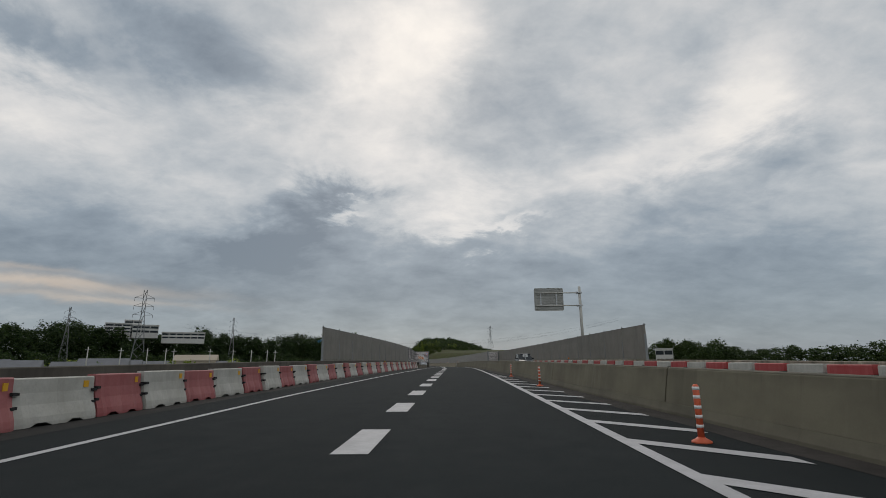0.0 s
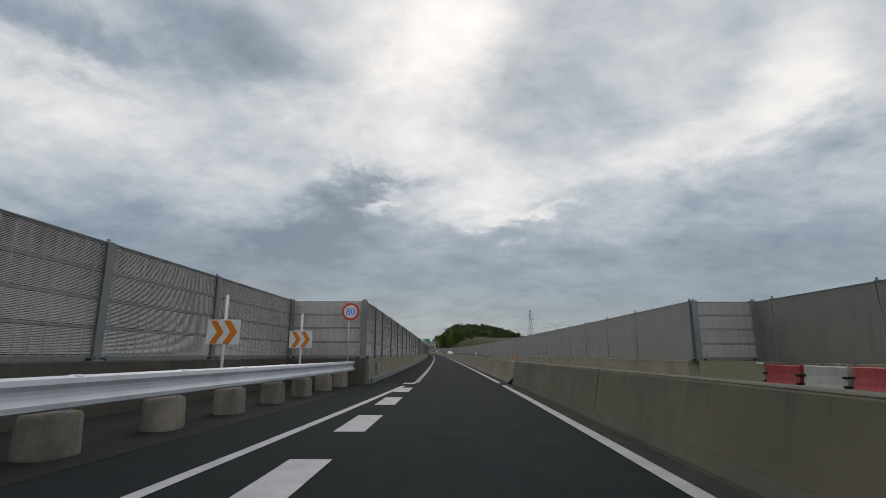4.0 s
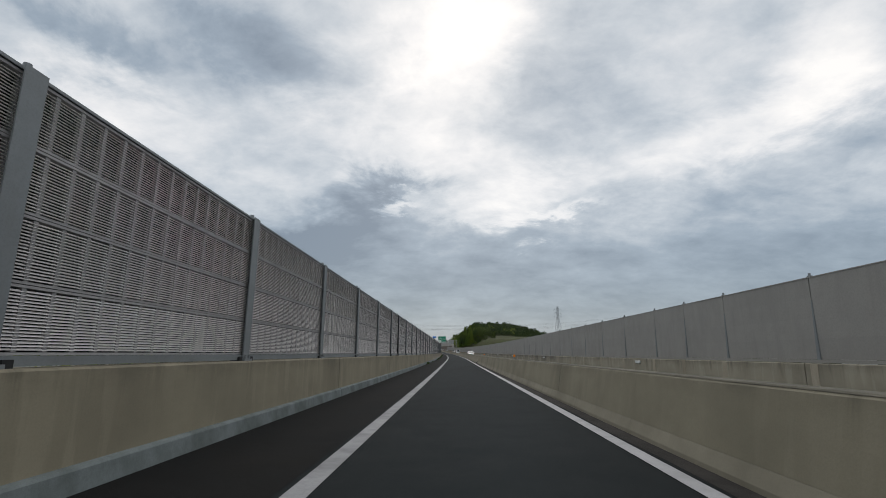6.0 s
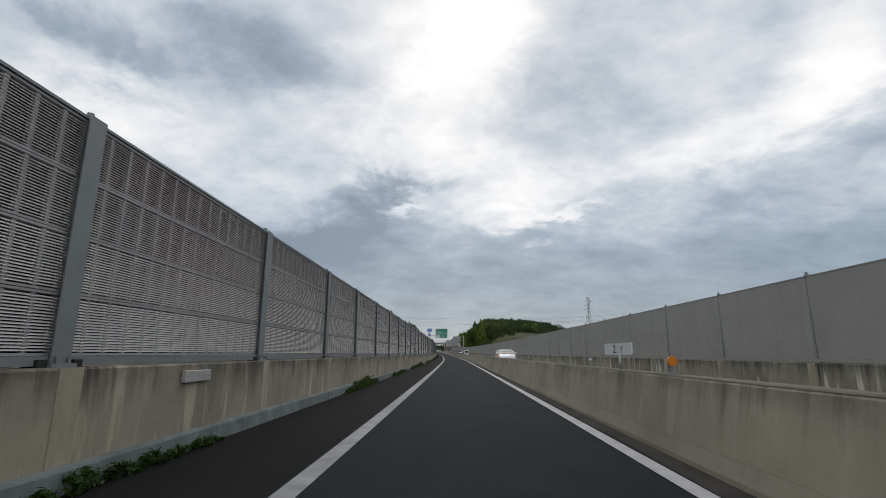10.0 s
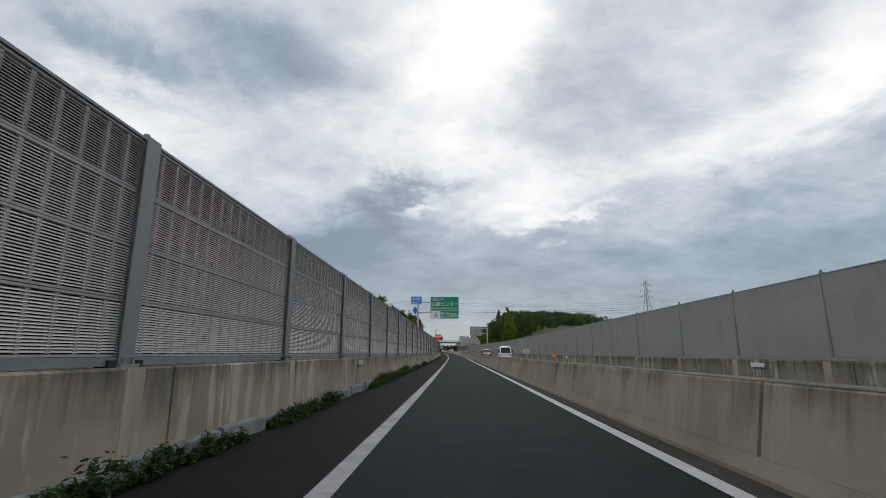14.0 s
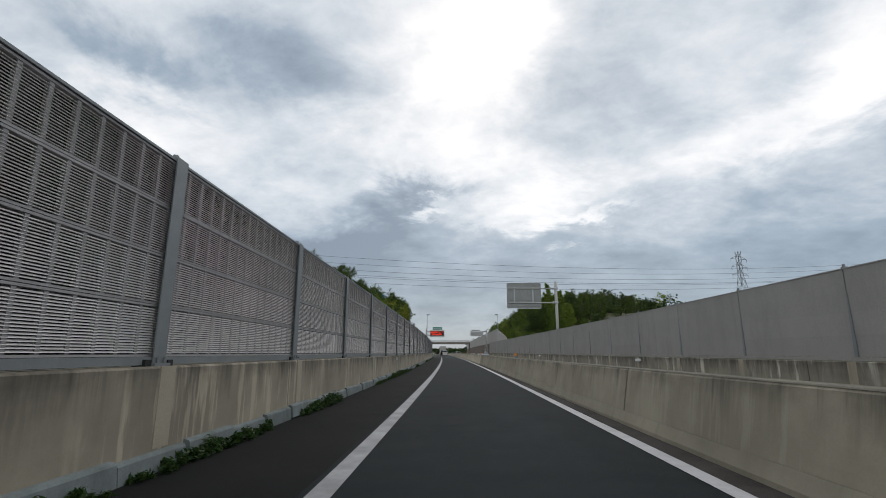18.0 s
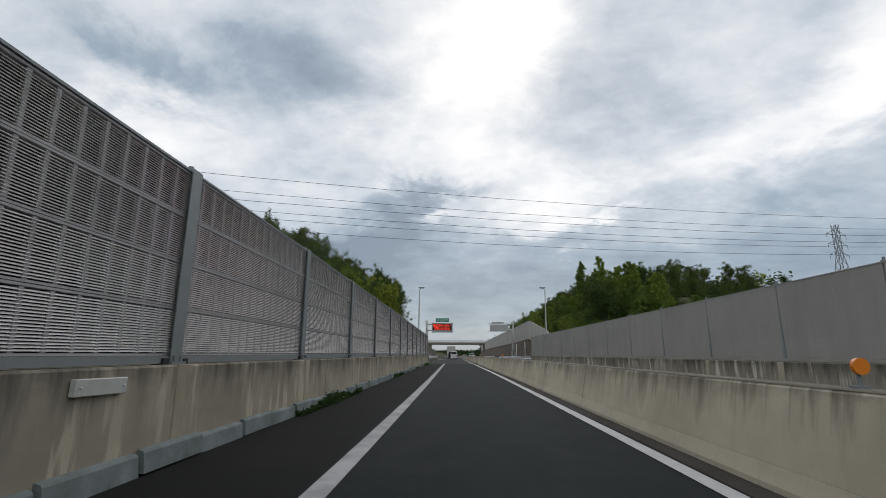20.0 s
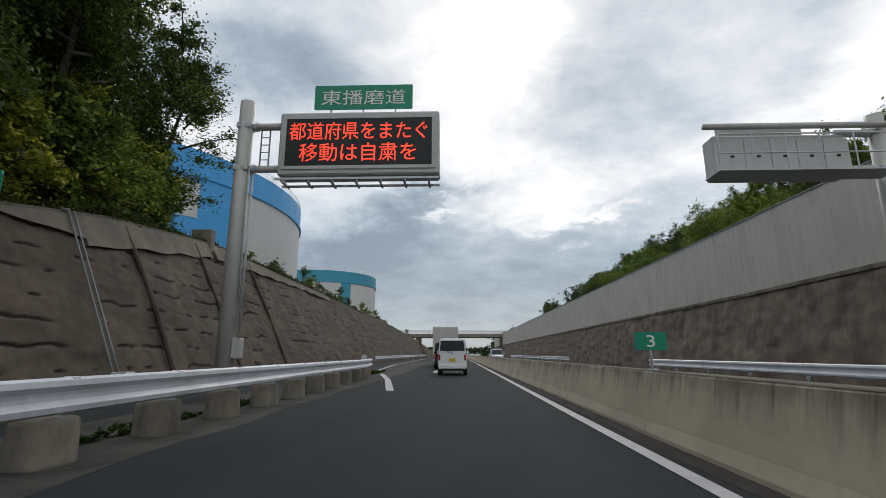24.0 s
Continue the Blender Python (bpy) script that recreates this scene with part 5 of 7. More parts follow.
DELINEATORS = (101.2, 125.5, 150, 174, 198.8, 223.4, 248, 272.5, 297, 322.7, 347.4, 372.4, 397.6, 422, 447.5, 473.7)


def delineator(s, u, z, turn=180):
    """A round orange reflector on a short bracket."""
    th = thing("delineator", at(s, u, z, turn), "round orange reflector on a short white bracket", "delineator", "orange reflectors")
    part("reflector", Shape().tube([(0, .031, .15), (0, .062, .15)], [.058, .058], 0, 18).mesh("reflector", [ORANGE], False), th)
    part("bracket", Shape().box(-.014, .014, .013, .03, -.004, .17).box(-.05, .05, -.02, .05, -.004, .02).mesh("bracket", [POST]), th)


delineator(44.2, 9.75, .834, 180)
for s in DELINEATORS:
    delineator(s, 2.78, .834, 180)
for s in (498.4, 528.0):
    delineator(s, 2.78, .834)
delineator(562, -5.6, .86, 0)
th = thing("warning_lamp", at(53.6, wall_a(53.6) + .13, .74), "small yellow warning lamp fixed to the dark parapet", "warning lamp")
part("case", Shape().box(0, .1, -.09, .09, 0, .15, 0, .015).mesh("case", [YELLOW]), th)
part("bracket", Shape().box(0, .05, -.05, .05, -.08, -.001).mesh("bracket", [STEEL]), th)


def wall_plate(s, z=.73):
    th = thing("wall_plate", at(s, -2.835, z), "small white plate fixed to the parapet", "plate", "plates on the parapet")
    part("plate", Shape().box(0, .05, -.29, .29, 0, .13, 0, .006).mesh("plate", [PLATE_GREY]), th)
    for y in (-.24, .24):
        part("bolt", Shape().tube([(.048, y, .065), (.06, y, .065)], .01, 0, 6).mesh("bolt", [STEEL], True), th)


for s in (198.4, 223.1, 248, 272.7, 296.8, 322.3, 347.6, 397.3, 422.5, 447.8, 473.4):
    wall_plate(s)
for s in (150, 174.5, 199.5, 223.4, 248, 272.8, 297.6, 322.4, 346.8, 397.6, 422, 447):
    th = thing("wall_plate", at(s, 8.45, .68), "small white plate on the opposite parapet", "plate", "plates on the parapet")
    part("plate", Shape().box(-.05, .01, -.29, .29, 0, .12, 0, .006).mesh("plate", [WHITE_SIGN]), th)

# boxes and cover plates at the deck joints
for s, lab in ((102.4, "grey junction box on the new parapet"), (372.2, "grey junction box on the streaked parapet"), (498.3, "grey junction box on the last parapet")):
    th = thing("junction_box", at(s, -2.84, .33), lab, "junction box", "junction boxes")
    part("case", Shape().box(0, .12, -.17, .17, 0, .42, 0, .01).mesh("case", [POST]), th)
    part("lid", Shape().box(.121, .135, -.15, .15, .02, .40, 0, .004).mesh("lid", [STEEL]), th)
    for y in (-.06, .06):
        part("lock", Shape().tube([(.135, y, .18), (.145, y, .18)], .016, 0, 8).mesh("lock", [DARK], True), th)
for s, u in ((100.75, -2.84), (370.7, -2.84)):
    th = thing("joint_cover", at(s, u), "grey steel cover plate over the parapet joint", "cover plate", "joint cover plates", "structure")
    part("plate", Shape().box(.0, .012, -.32, .32, .24, .80).mesh("plate", [POST]), th)
    part("seal", Shape().box(.0, .1, -.1, .1, 0, .2, 0, .02).mesh("seal", [DARK]), th)
for s, plate in ((100.45, True), (182.5, False), (370.7, True), (499.9, True)):
    th = thing("joint_cover", at(s, median(s)), "grey steel cover plate over the barrier joint" if plate else "dark open joint in the central barrier", "cover plate", "joint cover plates", "structure")
    if plate:
        part("plate", sweep([(.04, .22), (.138, .80), (.165, .835), (.2, .835), (.2, .22)], s - .3, s + .3, .3, lambda q: median(q) - .008, 0, POST, name="plate"), th, I4)
    part("seal", sweep([(-.15, .0), (-.13, .07), (.02, .21), (.08, .21), (.08, .0)], s - .17, s + .12, .3, lambda q: median(q), 0, DARK, name="seal"), th, I4)


# ---------------------------------------------------------------- signs
def text_mesh(txt, w, h, mat):
    """Upright lettering in the x-z plane, that fits a box w by h with its lower left corner at the origin."""
    cu = bpy.data.curves.new("lettering", "FONT")
    cu.body, cu.resolution_u = txt, 3
    tmp = bpy.data.objects.new("lettering", cu)
    scene.collection.objects.link(tmp)
    me = bpy.data.meshes.new_from_object(tmp.evaluated_get(bpy.context.evaluated_depsgraph_get()))
    bpy.data.objects.remove(tmp)
    bpy.data.curves.remove(cu)
    n = len(me.vertices)
    co = np.empty(n * 3)
    me.vertices.foreach_get("co", co)
    co = co.reshape(n, 3)
    if n:
        lo, hi = co.min(0), co.max(0)
        co[:, 0] = (co[:, 0] - lo[0]) / max(1e-6, hi[0] - lo[0]) * w
        zz = (co[:, 1] - lo[1]) / max(1e-6, hi[1] - lo[1]) * h
        co[:, 1] = 0
        co[:, 2] = zz
        me.vertices.foreach_set("co", co.ravel())
    me.materials.clear()
    me.materials.append(mat)
    me.update()
    return me


def write(txt, w, h, mat, parent, m, label=""):
    """Lettering of which each character is a part of its own."""
    me = text_mesh(txt, w, h, mat)
    link = list(range(len(me.vertices)))

    def root(i):
        while link[i] != i:
            link[i] = link[link[i]]
            i = link[i]
        return i
    for pl in me.polygons:
        for i in pl.vertices:
            link[root(i)] = root(pl.vertices[0])
    span = {}
    for v in me.vertices:
        r = root(v.index)
        a, b = span.get(r, (9e9, -9e9))
        span[r] = (min(a, v.co.x), max(b, v.co.x))
    key = {}
    if ord(txt[0]) > 0x2000:            # square characters stand in even cells
        for r, (a, b) in span.items():
            key[r] = min(len(txt) - 1, int((a + b) / 2 / w * len(txt)))
    else:                               # others are parted by the gaps between them
        n, end = -1, -9e9
        for r, (a, b) in sorted(span.items(), key=lambda q: q[1]):
            n += a > end
            end = max(end, b)
            key[r] = n
    groups = {}
    for pl in me.polygons:
        groups.setdefault(key[root(pl.vertices[0])], []).append(pl)
    for k in sorted(groups):
        ids = sorted({i for pl in groups[k] for i in pl.vertices})
        at_ = {i: n for n, i in enumerate(ids)}
        part("character", mesh_of("character", [me.vertices[i].co.copy() for i in ids], [tuple(at_[i] for i in pl.vertices) for pl in groups[k]], mat), parent, m, label)


def rounded_plate(w, h, r, y0, y1, mat, name="plate"):
    """An upright plate in the x-z plane with rounded corners, from y0 (front) to y1, its lower left corner at the origin."""
    pts = []
    for cx, cz, a0 in ((w - r, r, -90), (w - r, h - r, 0), (r, h - r, 90), (r, r, 180)):
        for k in range(6):
            a = radians(a0 + 18 * k)
            pts.append((cx + r * math.cos(a), cz + r * math.sin(a)))
    return Shape().rings([[(x, y0, z) for x, z in pts], [(x, y1, z) for x, z in pts]]).mesh(name, [mat])


def T(x=0, y=0, z=0):
    return Matrix.Translation((x, y, z))


def mono_pole(th, x, z1, r=.14, z0=-.5):
    part("pole", Shape().tube([(x, 0, z0), (x, 0, z1), (x, 0, z1 + .03)], [r, r * .92, r * .6], 0, 16).mesh("pole", [POLE], True), th)


def arm(th, x0, x1, z, r=.06):
    part("arm", Shape().tube([(x0, 0, z), (x1, 0, z)], r, 0, 12).mesh("arm", [POLE], True), th)
    part("clamp", Shape().box(x0 - .2, x0 + .2, -.2, .2, z - .09, z + .09, 0, .03).tube([(x0 + .28 * (1 if x1 > x0 else -1), 0, z), (x0 + .36 * (1 if x1 > x0 else -1), 0, z)], .13, 0, 12).mesh("clamp", [STEEL]), th)


# exit sign on a cantilever pole
th = thing("exit_sign", at(373.4, -4.95), "green exit sign and blue place sign on a grey pole", "road sign")
mono_pole(th, 0, 8.3)
o = 5.05
for z in (7.65, 6.25):
    arm(th, 0, o - .1, z)
gx0, gw, gz0, gh = o - 3.38, 3.72, 5.46, 2.86
g_ = part("green_board", rounded_plate(gw, gh, .14, -.10, -.07, GREEN_SIGN), th, ROOTS[th] @ T(gx0, -.02, gz0), "green reflective board")
W = ROOTS[th] @ T(gx0, -.125, gz0)
part("white_field", rounded_plate(1.30, .98, .1, 0, .008, WHITE_SIGN), g_, W @ T(.02, 0, .02))
part("divider", Shape().box(0, gw - .06, 0, .008, 0, .035).mesh("divider", [WHITE_SIGN]), g_, W @ T(.03, 0, 1.01))
for txt, x, z, w, h, mt in (("加古川", .22, 2.36, 1.52, .42, WHITE_SIGN), ("医療センター", .14, 1.62, 3.5, .6, WHITE_SIGN), ("Kakogawa Medical Center", .12, 1.16, 3.5, .33, WHITE_SIGN),
                            ("3", .46, .22, .44, .56, GREEN_SIGN), ("出口", 1.42, .40, .84, .44, WHITE_SIGN), ("EXIT", 1.46, .12, .74, .2, WHITE_SIGN), ("500", 2.36, .2, .98, .48, WHITE_SIGN), ("m", 3.38, .2, .32, .3, WHITE_SIGN)):
    write(txt, w, h, mt, g_, W @ T(x, -.004, z))
b_ = part("blue_board", rounded_plate(1.42, .98, .1, -.10, -.075, BLUE_SIGN), th, ROOTS[th] @ T(-.92, -.10, 7.38), "blue reflective board")
W = ROOTS[th] @ T(-.92, -.215, 7.38)
part("border", Shape().box(.04, 1.38, 0, .006, .03, .045).box(.04, 1.38, 0, .006, .935, .95).box(.04, .055, 0, .006, .045, .935).box(1.365, 1.38, 0, .006, .045, .935).mesh("border", [WHITE_SIGN]), b_, W)
write("神野", 1.08, .42, WHITE_SIGN, b_, W @ T(.17, -.004, .42))
write("Kanno", 1.05, .24, WHITE_SIGN, b_, W @ T(.18, -.004, .1))
part("side_board", Shape().tube([(-.34, -.30, 6.5), (-.357, -.29, 6.5)], [.46, .46], 0, 24).mesh("side_board", [BLUE_SIGN]), th, None, "round blue board turned half away")
part("strap", Shape().box(-.17, .17, -.17, .17, 5.0, 5.06, 0, .02).mesh("strap", [STEEL]), th)


def back_sign(s, u_pole, u0, u1, z0, z1, label):
    """A board for the oncoming traffic, seen from behind: ribs and two stiffeners on a cantilever pole."""
    th = thing("sign_gantry", at(s, u_pole), label, "road sign", "signs for oncoming traffic")
    mono_pole(th, 0, z1 + .1, .15)
    h = z1 - z0
    for z in (z0 + h * .22, z0 + h * .78):
        arm(th, 0, u0 - u_pole + .2, z, .055)
    bd = part("board", rounded_plate(u1 - u0, h, .15, .08, .10, SIGN_BACK), th, ROOTS[th] @ T(u0 - u_pole, 0, z0), "grey ribbed board back")
    W = ROOTS[th] @ T(u0 - u_pole, 0, z0)
    for k in range(8):
        z = h * (k + .6) / 8.2
        part("rib", Shape().box(.08, u1 - u0 - .08, .045, .08, z, z + .045).mesh("rib", [SIGN_BACK]), bd, W)
    for x in (.22, .76):
        part("stiffener", Shape().box((u1 - u0) * x - .06, (u1 - u0) * x + .06, .0, .045, h * .2, h * .82).mesh("stiffener", [STEEL]), bd, W)
    for z in (0, h):
        part("edge_trim", Shape().box(.1, u1 - u0 - .1, .05, .105, z - .015, z + .012).mesh("edge_trim", [WHITE_SIGN]), bd, W)


back_sign(50.0, 12.6, 8.0, 10.95, 5.7, 8.0, "grey back of a road sign on a cantilever pole")
back_sign(446.6, 10.2, 5.4, 8.75, 5.25, 7.75, "grey back of a road sign on a cantilever pole")

# variable message sign
th = thing("message_sign", at(547.0, -5.87), "lit variable message sign on a grey cantilever pole", "message sign")
mono_pole(th, 0, 8.0, .22)
for z in (7.25, 6.0):
    arm(th, 0, 1.2, z, .1)
CX = 1.05
case = part("case", Shape().box(CX, CX + 4.35, -.25, .35, 5.72, 7.55, 0, .05).mesh("case", [VMS_CASE]), th, None, "pale grey display case")
part("face", Shape().box(CX + .2, CX + 4.15, -.266, -.252, 5.98, 7.33).mesh("face", [VMS_FACE]), case, None, "black display face")
fr = Shape()
for x0, x1, z0, z1 in ((CX + .12, CX + 4.23, 7.335, 7.42), (CX + .12, CX + 4.23, 5.88, 5.975), (CX + .12, CX + .195, 5.975, 7.335), (CX + 4.155, CX + 4.23, 5.975, 7.335)):
    fr.box(x0, x1, -.285, -.252, z0, z1)
part("rim", fr.mesh("rim", [VMS_CASE]), case)
W = ROOTS[th] @ T(CX + .28, -.272, 0)
write("都道府県をまたぐ", 3.75, .52, LED, case, W @ T(0, 0, 6.72), "red lit lettering")
write("移動は自粛を", 3.15, .52, LED, case, W @ T(.3, 0, 6.1), "red lit lettering")
gb = part("name_board", rounded_plate(2.75, .74, .04, -.06, -.03, GREEN_SIGN), th, ROOTS[th] @ T(CX + .85, 0, 7.72), "green name board")
write("東播磨道", 2.35, .45, WHITE_SIGN, gb, ROOTS[th] @ T(CX + 1.05, -.066, 7.86))
for x in (1.3, 2.2, 3.1):
    part("bracket", Shape().box(CX + x, CX + x + .05, -.03, .0, 7.5, 7.95).mesh("bracket", [STEEL]), th)
for k in range(7):
    part("cradle", Shape().box(CX + .15 + .65 * k, CX + .2 + .65 * k, -.45, .3, 5.52, 5.56).box(CX + .15 + .65 * k, CX + .2 + .65 * k, -.05, .0, 5.56, 5.72).mesh("cradle", [STEEL]), th)
part("walkway", Shape().box(CX, CX + 4.35, -.4, -.36, 5.54, 5.60).box(CX, CX + 4.35, .2, .24, 5.54, 5.60).mesh("walkway", [STEEL]), th)
lad = Shape()
for x in (.42, .66):
    lad.tube([(x, .1, 6.0), (x, .1, 7.2), (x + .1, .1, 7.3)], .022, 0, 6)
for z in np.arange(6.1, 7.2, .22):
    lad.tube([(.42, .1, z), (.66, .1, z)], .015, 0, 6)
part("side_ladder", lad.mesh("side_ladder", [STEEL], True), th)
part("cable_pipe", Shape().tube([(.3, 0, 1.6), (.3, 0, 6.0)], .035, 0, 8).tube([(.24, -.1, 2.4), (.24, -.1, 6)], .02, 0, 6).mesh("cable_pipe", [STEEL], True), th)
part("control_box", Shape().box(.2, .42, -.14, .1, .95, 1.45, 0, .02).mesh("control_box", [VMS_CASE]), th)

# the opposite message sign, from behind
th = thing("message_sign", at(548.0, 12.1, .22), "grey back of an opposite message sign with a walkway", "message sign")
mono_pole(th, 0, 7.6, .24)
case = part("case", Shape().box(-4.75, -1.0, -.1, .5, 5.75, 7.0, 0, .05).mesh("case", [VMS_CASE]), th, None, "pale grey display case back")
for k in range(5):
    x = -4.62 + .74 * k
    part("door", Shape().box(x, x + .7, -.125, -.102, 5.95, 6.85, 0, .006).mesh("door", [VMS_CASE]), case)
    part("handle", Shape().box(x + .32, x + .42, -.15, -.126, 6.3, 6.36).mesh("handle", [DARK]), case)
for z in (7.05, 5.95):
    arm(th, 0, -1.2, z, .11)
part("top_rail", Shape().tube([(-5.1, -.35, 7.15), (0, -.35, 7.15)], .09, 0, 10).mesh("top_rail", [POLE], True), th)
part("name_board", Shape().box(-4.4, -1.9, .3, .34, 7.1, 7.55).mesh("name_board", [SIGN_BACK]), th, None, "grey board back")
wk = Shape().box(-5.1, -.3, -.95, -.15, 5.6, 5.64)
for k in range(6):
    wk.tube([(-5.05 + .9 * k, -.93, 5.62), (-5.05 + .9 * k, -.93, 6.65)], .022, 0, 6)
for z in (6.1, 6.65):
    wk.tube([(-5.05, -.93, z), (-.55, -.93, z)], .022, 0, 6)
part("walkway", wk.mesh("walkway", [STEEL]), th, None, "steel walkway with a hand rail")
part("control_box", Shape().box(-.5, -.28, -.2, .1, .9, 1.7, 0, .02).mesh("control_box", [VMS_CASE]), th)

# speed limit sign
th = thing("speed_sign", at(99.45, -3.4), "round speed limit sign on a slim pole", "road sign")
part("pole", Shape().tube([(-.05, 0, 0), (-.05, 0, 2.85)], .03, 0, 10).mesh("pole", [STEEL], True), th)
dsc = part("disc", Shape().tube([(0, -.05, 2.6), (0, -.03, 2.6)], .315, 0, 40).mesh("disc", [RED_SIGN]), th, None, "red rimmed disc")
part("face", Shape().tube([(0, -.056, 2.6), (0, -.051, 2.6)], .235, 0, 40).mesh("face", [WHITE_SIGN]), dsc, None, "white face")
write("80", .33, .25, BLUE_SIGN, dsc, ROOTS[th] @ T(-.165, -.062, 2.475), "blue numerals")

# kilometre signs on the opposite wall
for s, txt in ((28.6, "2.5"), (124.5, "2.6"), (225.4, "2.7"), (328.6, "2.8")):
    u = 3.85 if s < 99 else 2.8
    th = thing("distance_sign", at(s, u, .83) @ Matrix.Diagonal((.78, .78, .5, 1)), "white distance board with dark figures on the central barrier", "distance sign", "distance boards", )
    W = ROOTS[th] @ Matrix.Rotation(radians(-84), 4, "Z")
    pl = part("board", rounded_plate(1.3, .36, .03, -.012, .012, WHITE_SIGN), th, W @ T(-.65, 0, .45))
    write(txt[0], .16, .26, DARK, pl, W @ T(-.22, -.018, .50))
    write(".", .04, .04, DARK, pl, W @ T(.0, -.018, .50))
    write(txt[2], .13, .2, DARK, pl, W @ T(.14, -.018, .50))
    part("stand", Shape().tube([(0, .03, -.02), (0, .03, .5)], .025, 0, 8).mesh("stand", [STEEL], True), th, W)

# green exit number and the green map sign
th = thing("exit_number", at(541.9, 2.8, .83), "small green exit number board on the central barrier", "road sign")
bd = part("board", rounded_plate(.46, .26, .012, -.015, 0, GREEN_SIGN), th, ROOTS[th] @ T(-.23, 0, .28))
write("3", .12, .17, WHITE_SIGN, bd, ROOTS[th] @ T(-.06, -.02, .325))
part("stand", Shape().tube([(0, .02, -.01), (0, .02, .45)], .02, 0, 8).mesh("stand", [STEEL], True), th)
part("foot_plate", Shape().box(-.07, .07, -.05, .08, .004, .018).mesh("foot_plate", [STEEL]), th)
th = thing("place_sign", at(540.0, -6.0), "green board with a white outline map on a leaning stand", "road sign")
bd = part("board", rounded_plate(.95, 1.32, .06, -.02, 0, GREEN_SIGN), th, ROOTS[th] @ T(-.47, 0, 1.95))
mp = [(-.16, .0), (.12, .03), (.15, .3), (.2, .55), (.12, .62), (.13, .95), (.0, 1.0), (-.06, .82), (-.2, .7), (-.16, .4), (-.24, .25)]
part("map_shape", mesh_of("map_shape", [(x, -.026, 2.13 + z * .98) for x, z in mp], [tuple(range(len(mp)))], WHITE_SIGN), bd, ROOTS[th])
part("stand", Shape().tube([(.1, .03, .2), (.02, .03, 2.0)], .035, 0, 8).mesh("stand", [STEEL], True), th)

# chevron boards on the guard rail
for k, s in enumerate((75, 80.5, 86, 91, 95.5)):
    u = float(np.interp(s, [72, 99.9], [-4.85, -3.85]))
    th = thing("chevron_sign", at(s, u), "orange chevron board on a white post behind the rail", "chevron sign", "chevron boards")
    part("stand", Shape().tube([(0, 0, 0), (0, 0, 2.2)], .032, 0, 8).mesh("stand", [WHITE_SIGN], True), th)
    bd = part("board", Shape().box(-.32, .32, -.06, -.04, 1.25, 1.72, 0, .006).mesh("board", [WHITE_SIGN]), th)
    ch = Shape()
    for x in (-.26, .0):
        ch.add([(x, -.066, 1.7), (x + .13, -.066, 1.7), (x + .27, -.066, 1.485), (x + .13, -.066, 1.27), (x, -.066, 1.27), (x + .14, -.066, 1.485)], [(0, 1, 2, 5), (5, 2, 3, 4)])
    part("chevron", ch.mesh("chevron", [ORANGE]), bd)


# ---------------------------------------------------------------- lamps and white poles
def street_lamp(s, u, side):
    th = thing("street_lamp", at(s, u), "slim grey street lamp with a flat head behind the wall", "street lamp", "street lamps")
    part("pole", Shape().tube([(0, 0, -.4), (0, 0, 4), (.03, 0, 8.3), (.12 * side, 0, 8.62)], [.095, .08, .055, .05], 0, 12).mesh("pole", [POLE], True), th)
    sh = Shape()
    rings = []
    for x, w, t in ((-.12, .05, .03), (-.05, .13, .06), (.25, .17, .09), (.5, .15, .07), (.62, .06, .03)):
        rings.append([(x * side, w * math.cos(a), 8.66 + t * math.sin(a)) for a in np.linspace(0, 6.2832, 14, endpoint=False)])
    part("head", sh.rings(rings if side > 0 else rings[::-1]).mesh("head", [POST], True), th, None, "dark flat lamp head")
    part("lens", Shape().box(min(.1 * side, .5 * side), max(.1 * side, .5 * side), -.11, .11, 8.565, 8.59).mesh("lens", [LAMP_LENS]), th)


street_lamp(501.0, -4.1, 1)
street_lamp(501.0, 10.5, -1)
for s in (516.0, 523.2, 534.6, 541.5):
    th = thing("marker_pole", at(s, 11.1), "tall slim white pole beside the opposite guard rail", "pole", "white poles")
    part("pole", Shape().tube([(0, 0, 0), (0, 0, 3.05), (0, 0, 3.08)], [.055, .055, .03], 0, 10).mesh("pole", [WHITE_SIGN], True), th)
    if s > 530:
        part("box", Shape().box(-.22, .1, -.1, .08, .95, 1.45, 0, .02).mesh("box", [VMS_CASE]), th)
th = thing("marker_post", at(567.5, -6.2), "small white roadside marker post", "marker post")
part("post", Shape().tube([(0, 0, 0), (0, 0, .75)], .04, 0, 10).mesh("post", [WHITE_SIGN], True), th)
part("plate", Shape().box(-.17, .17, -.06, -.04, .62, 1.0, 0, .01).mesh("plate", [WHITE_SIGN]), th)
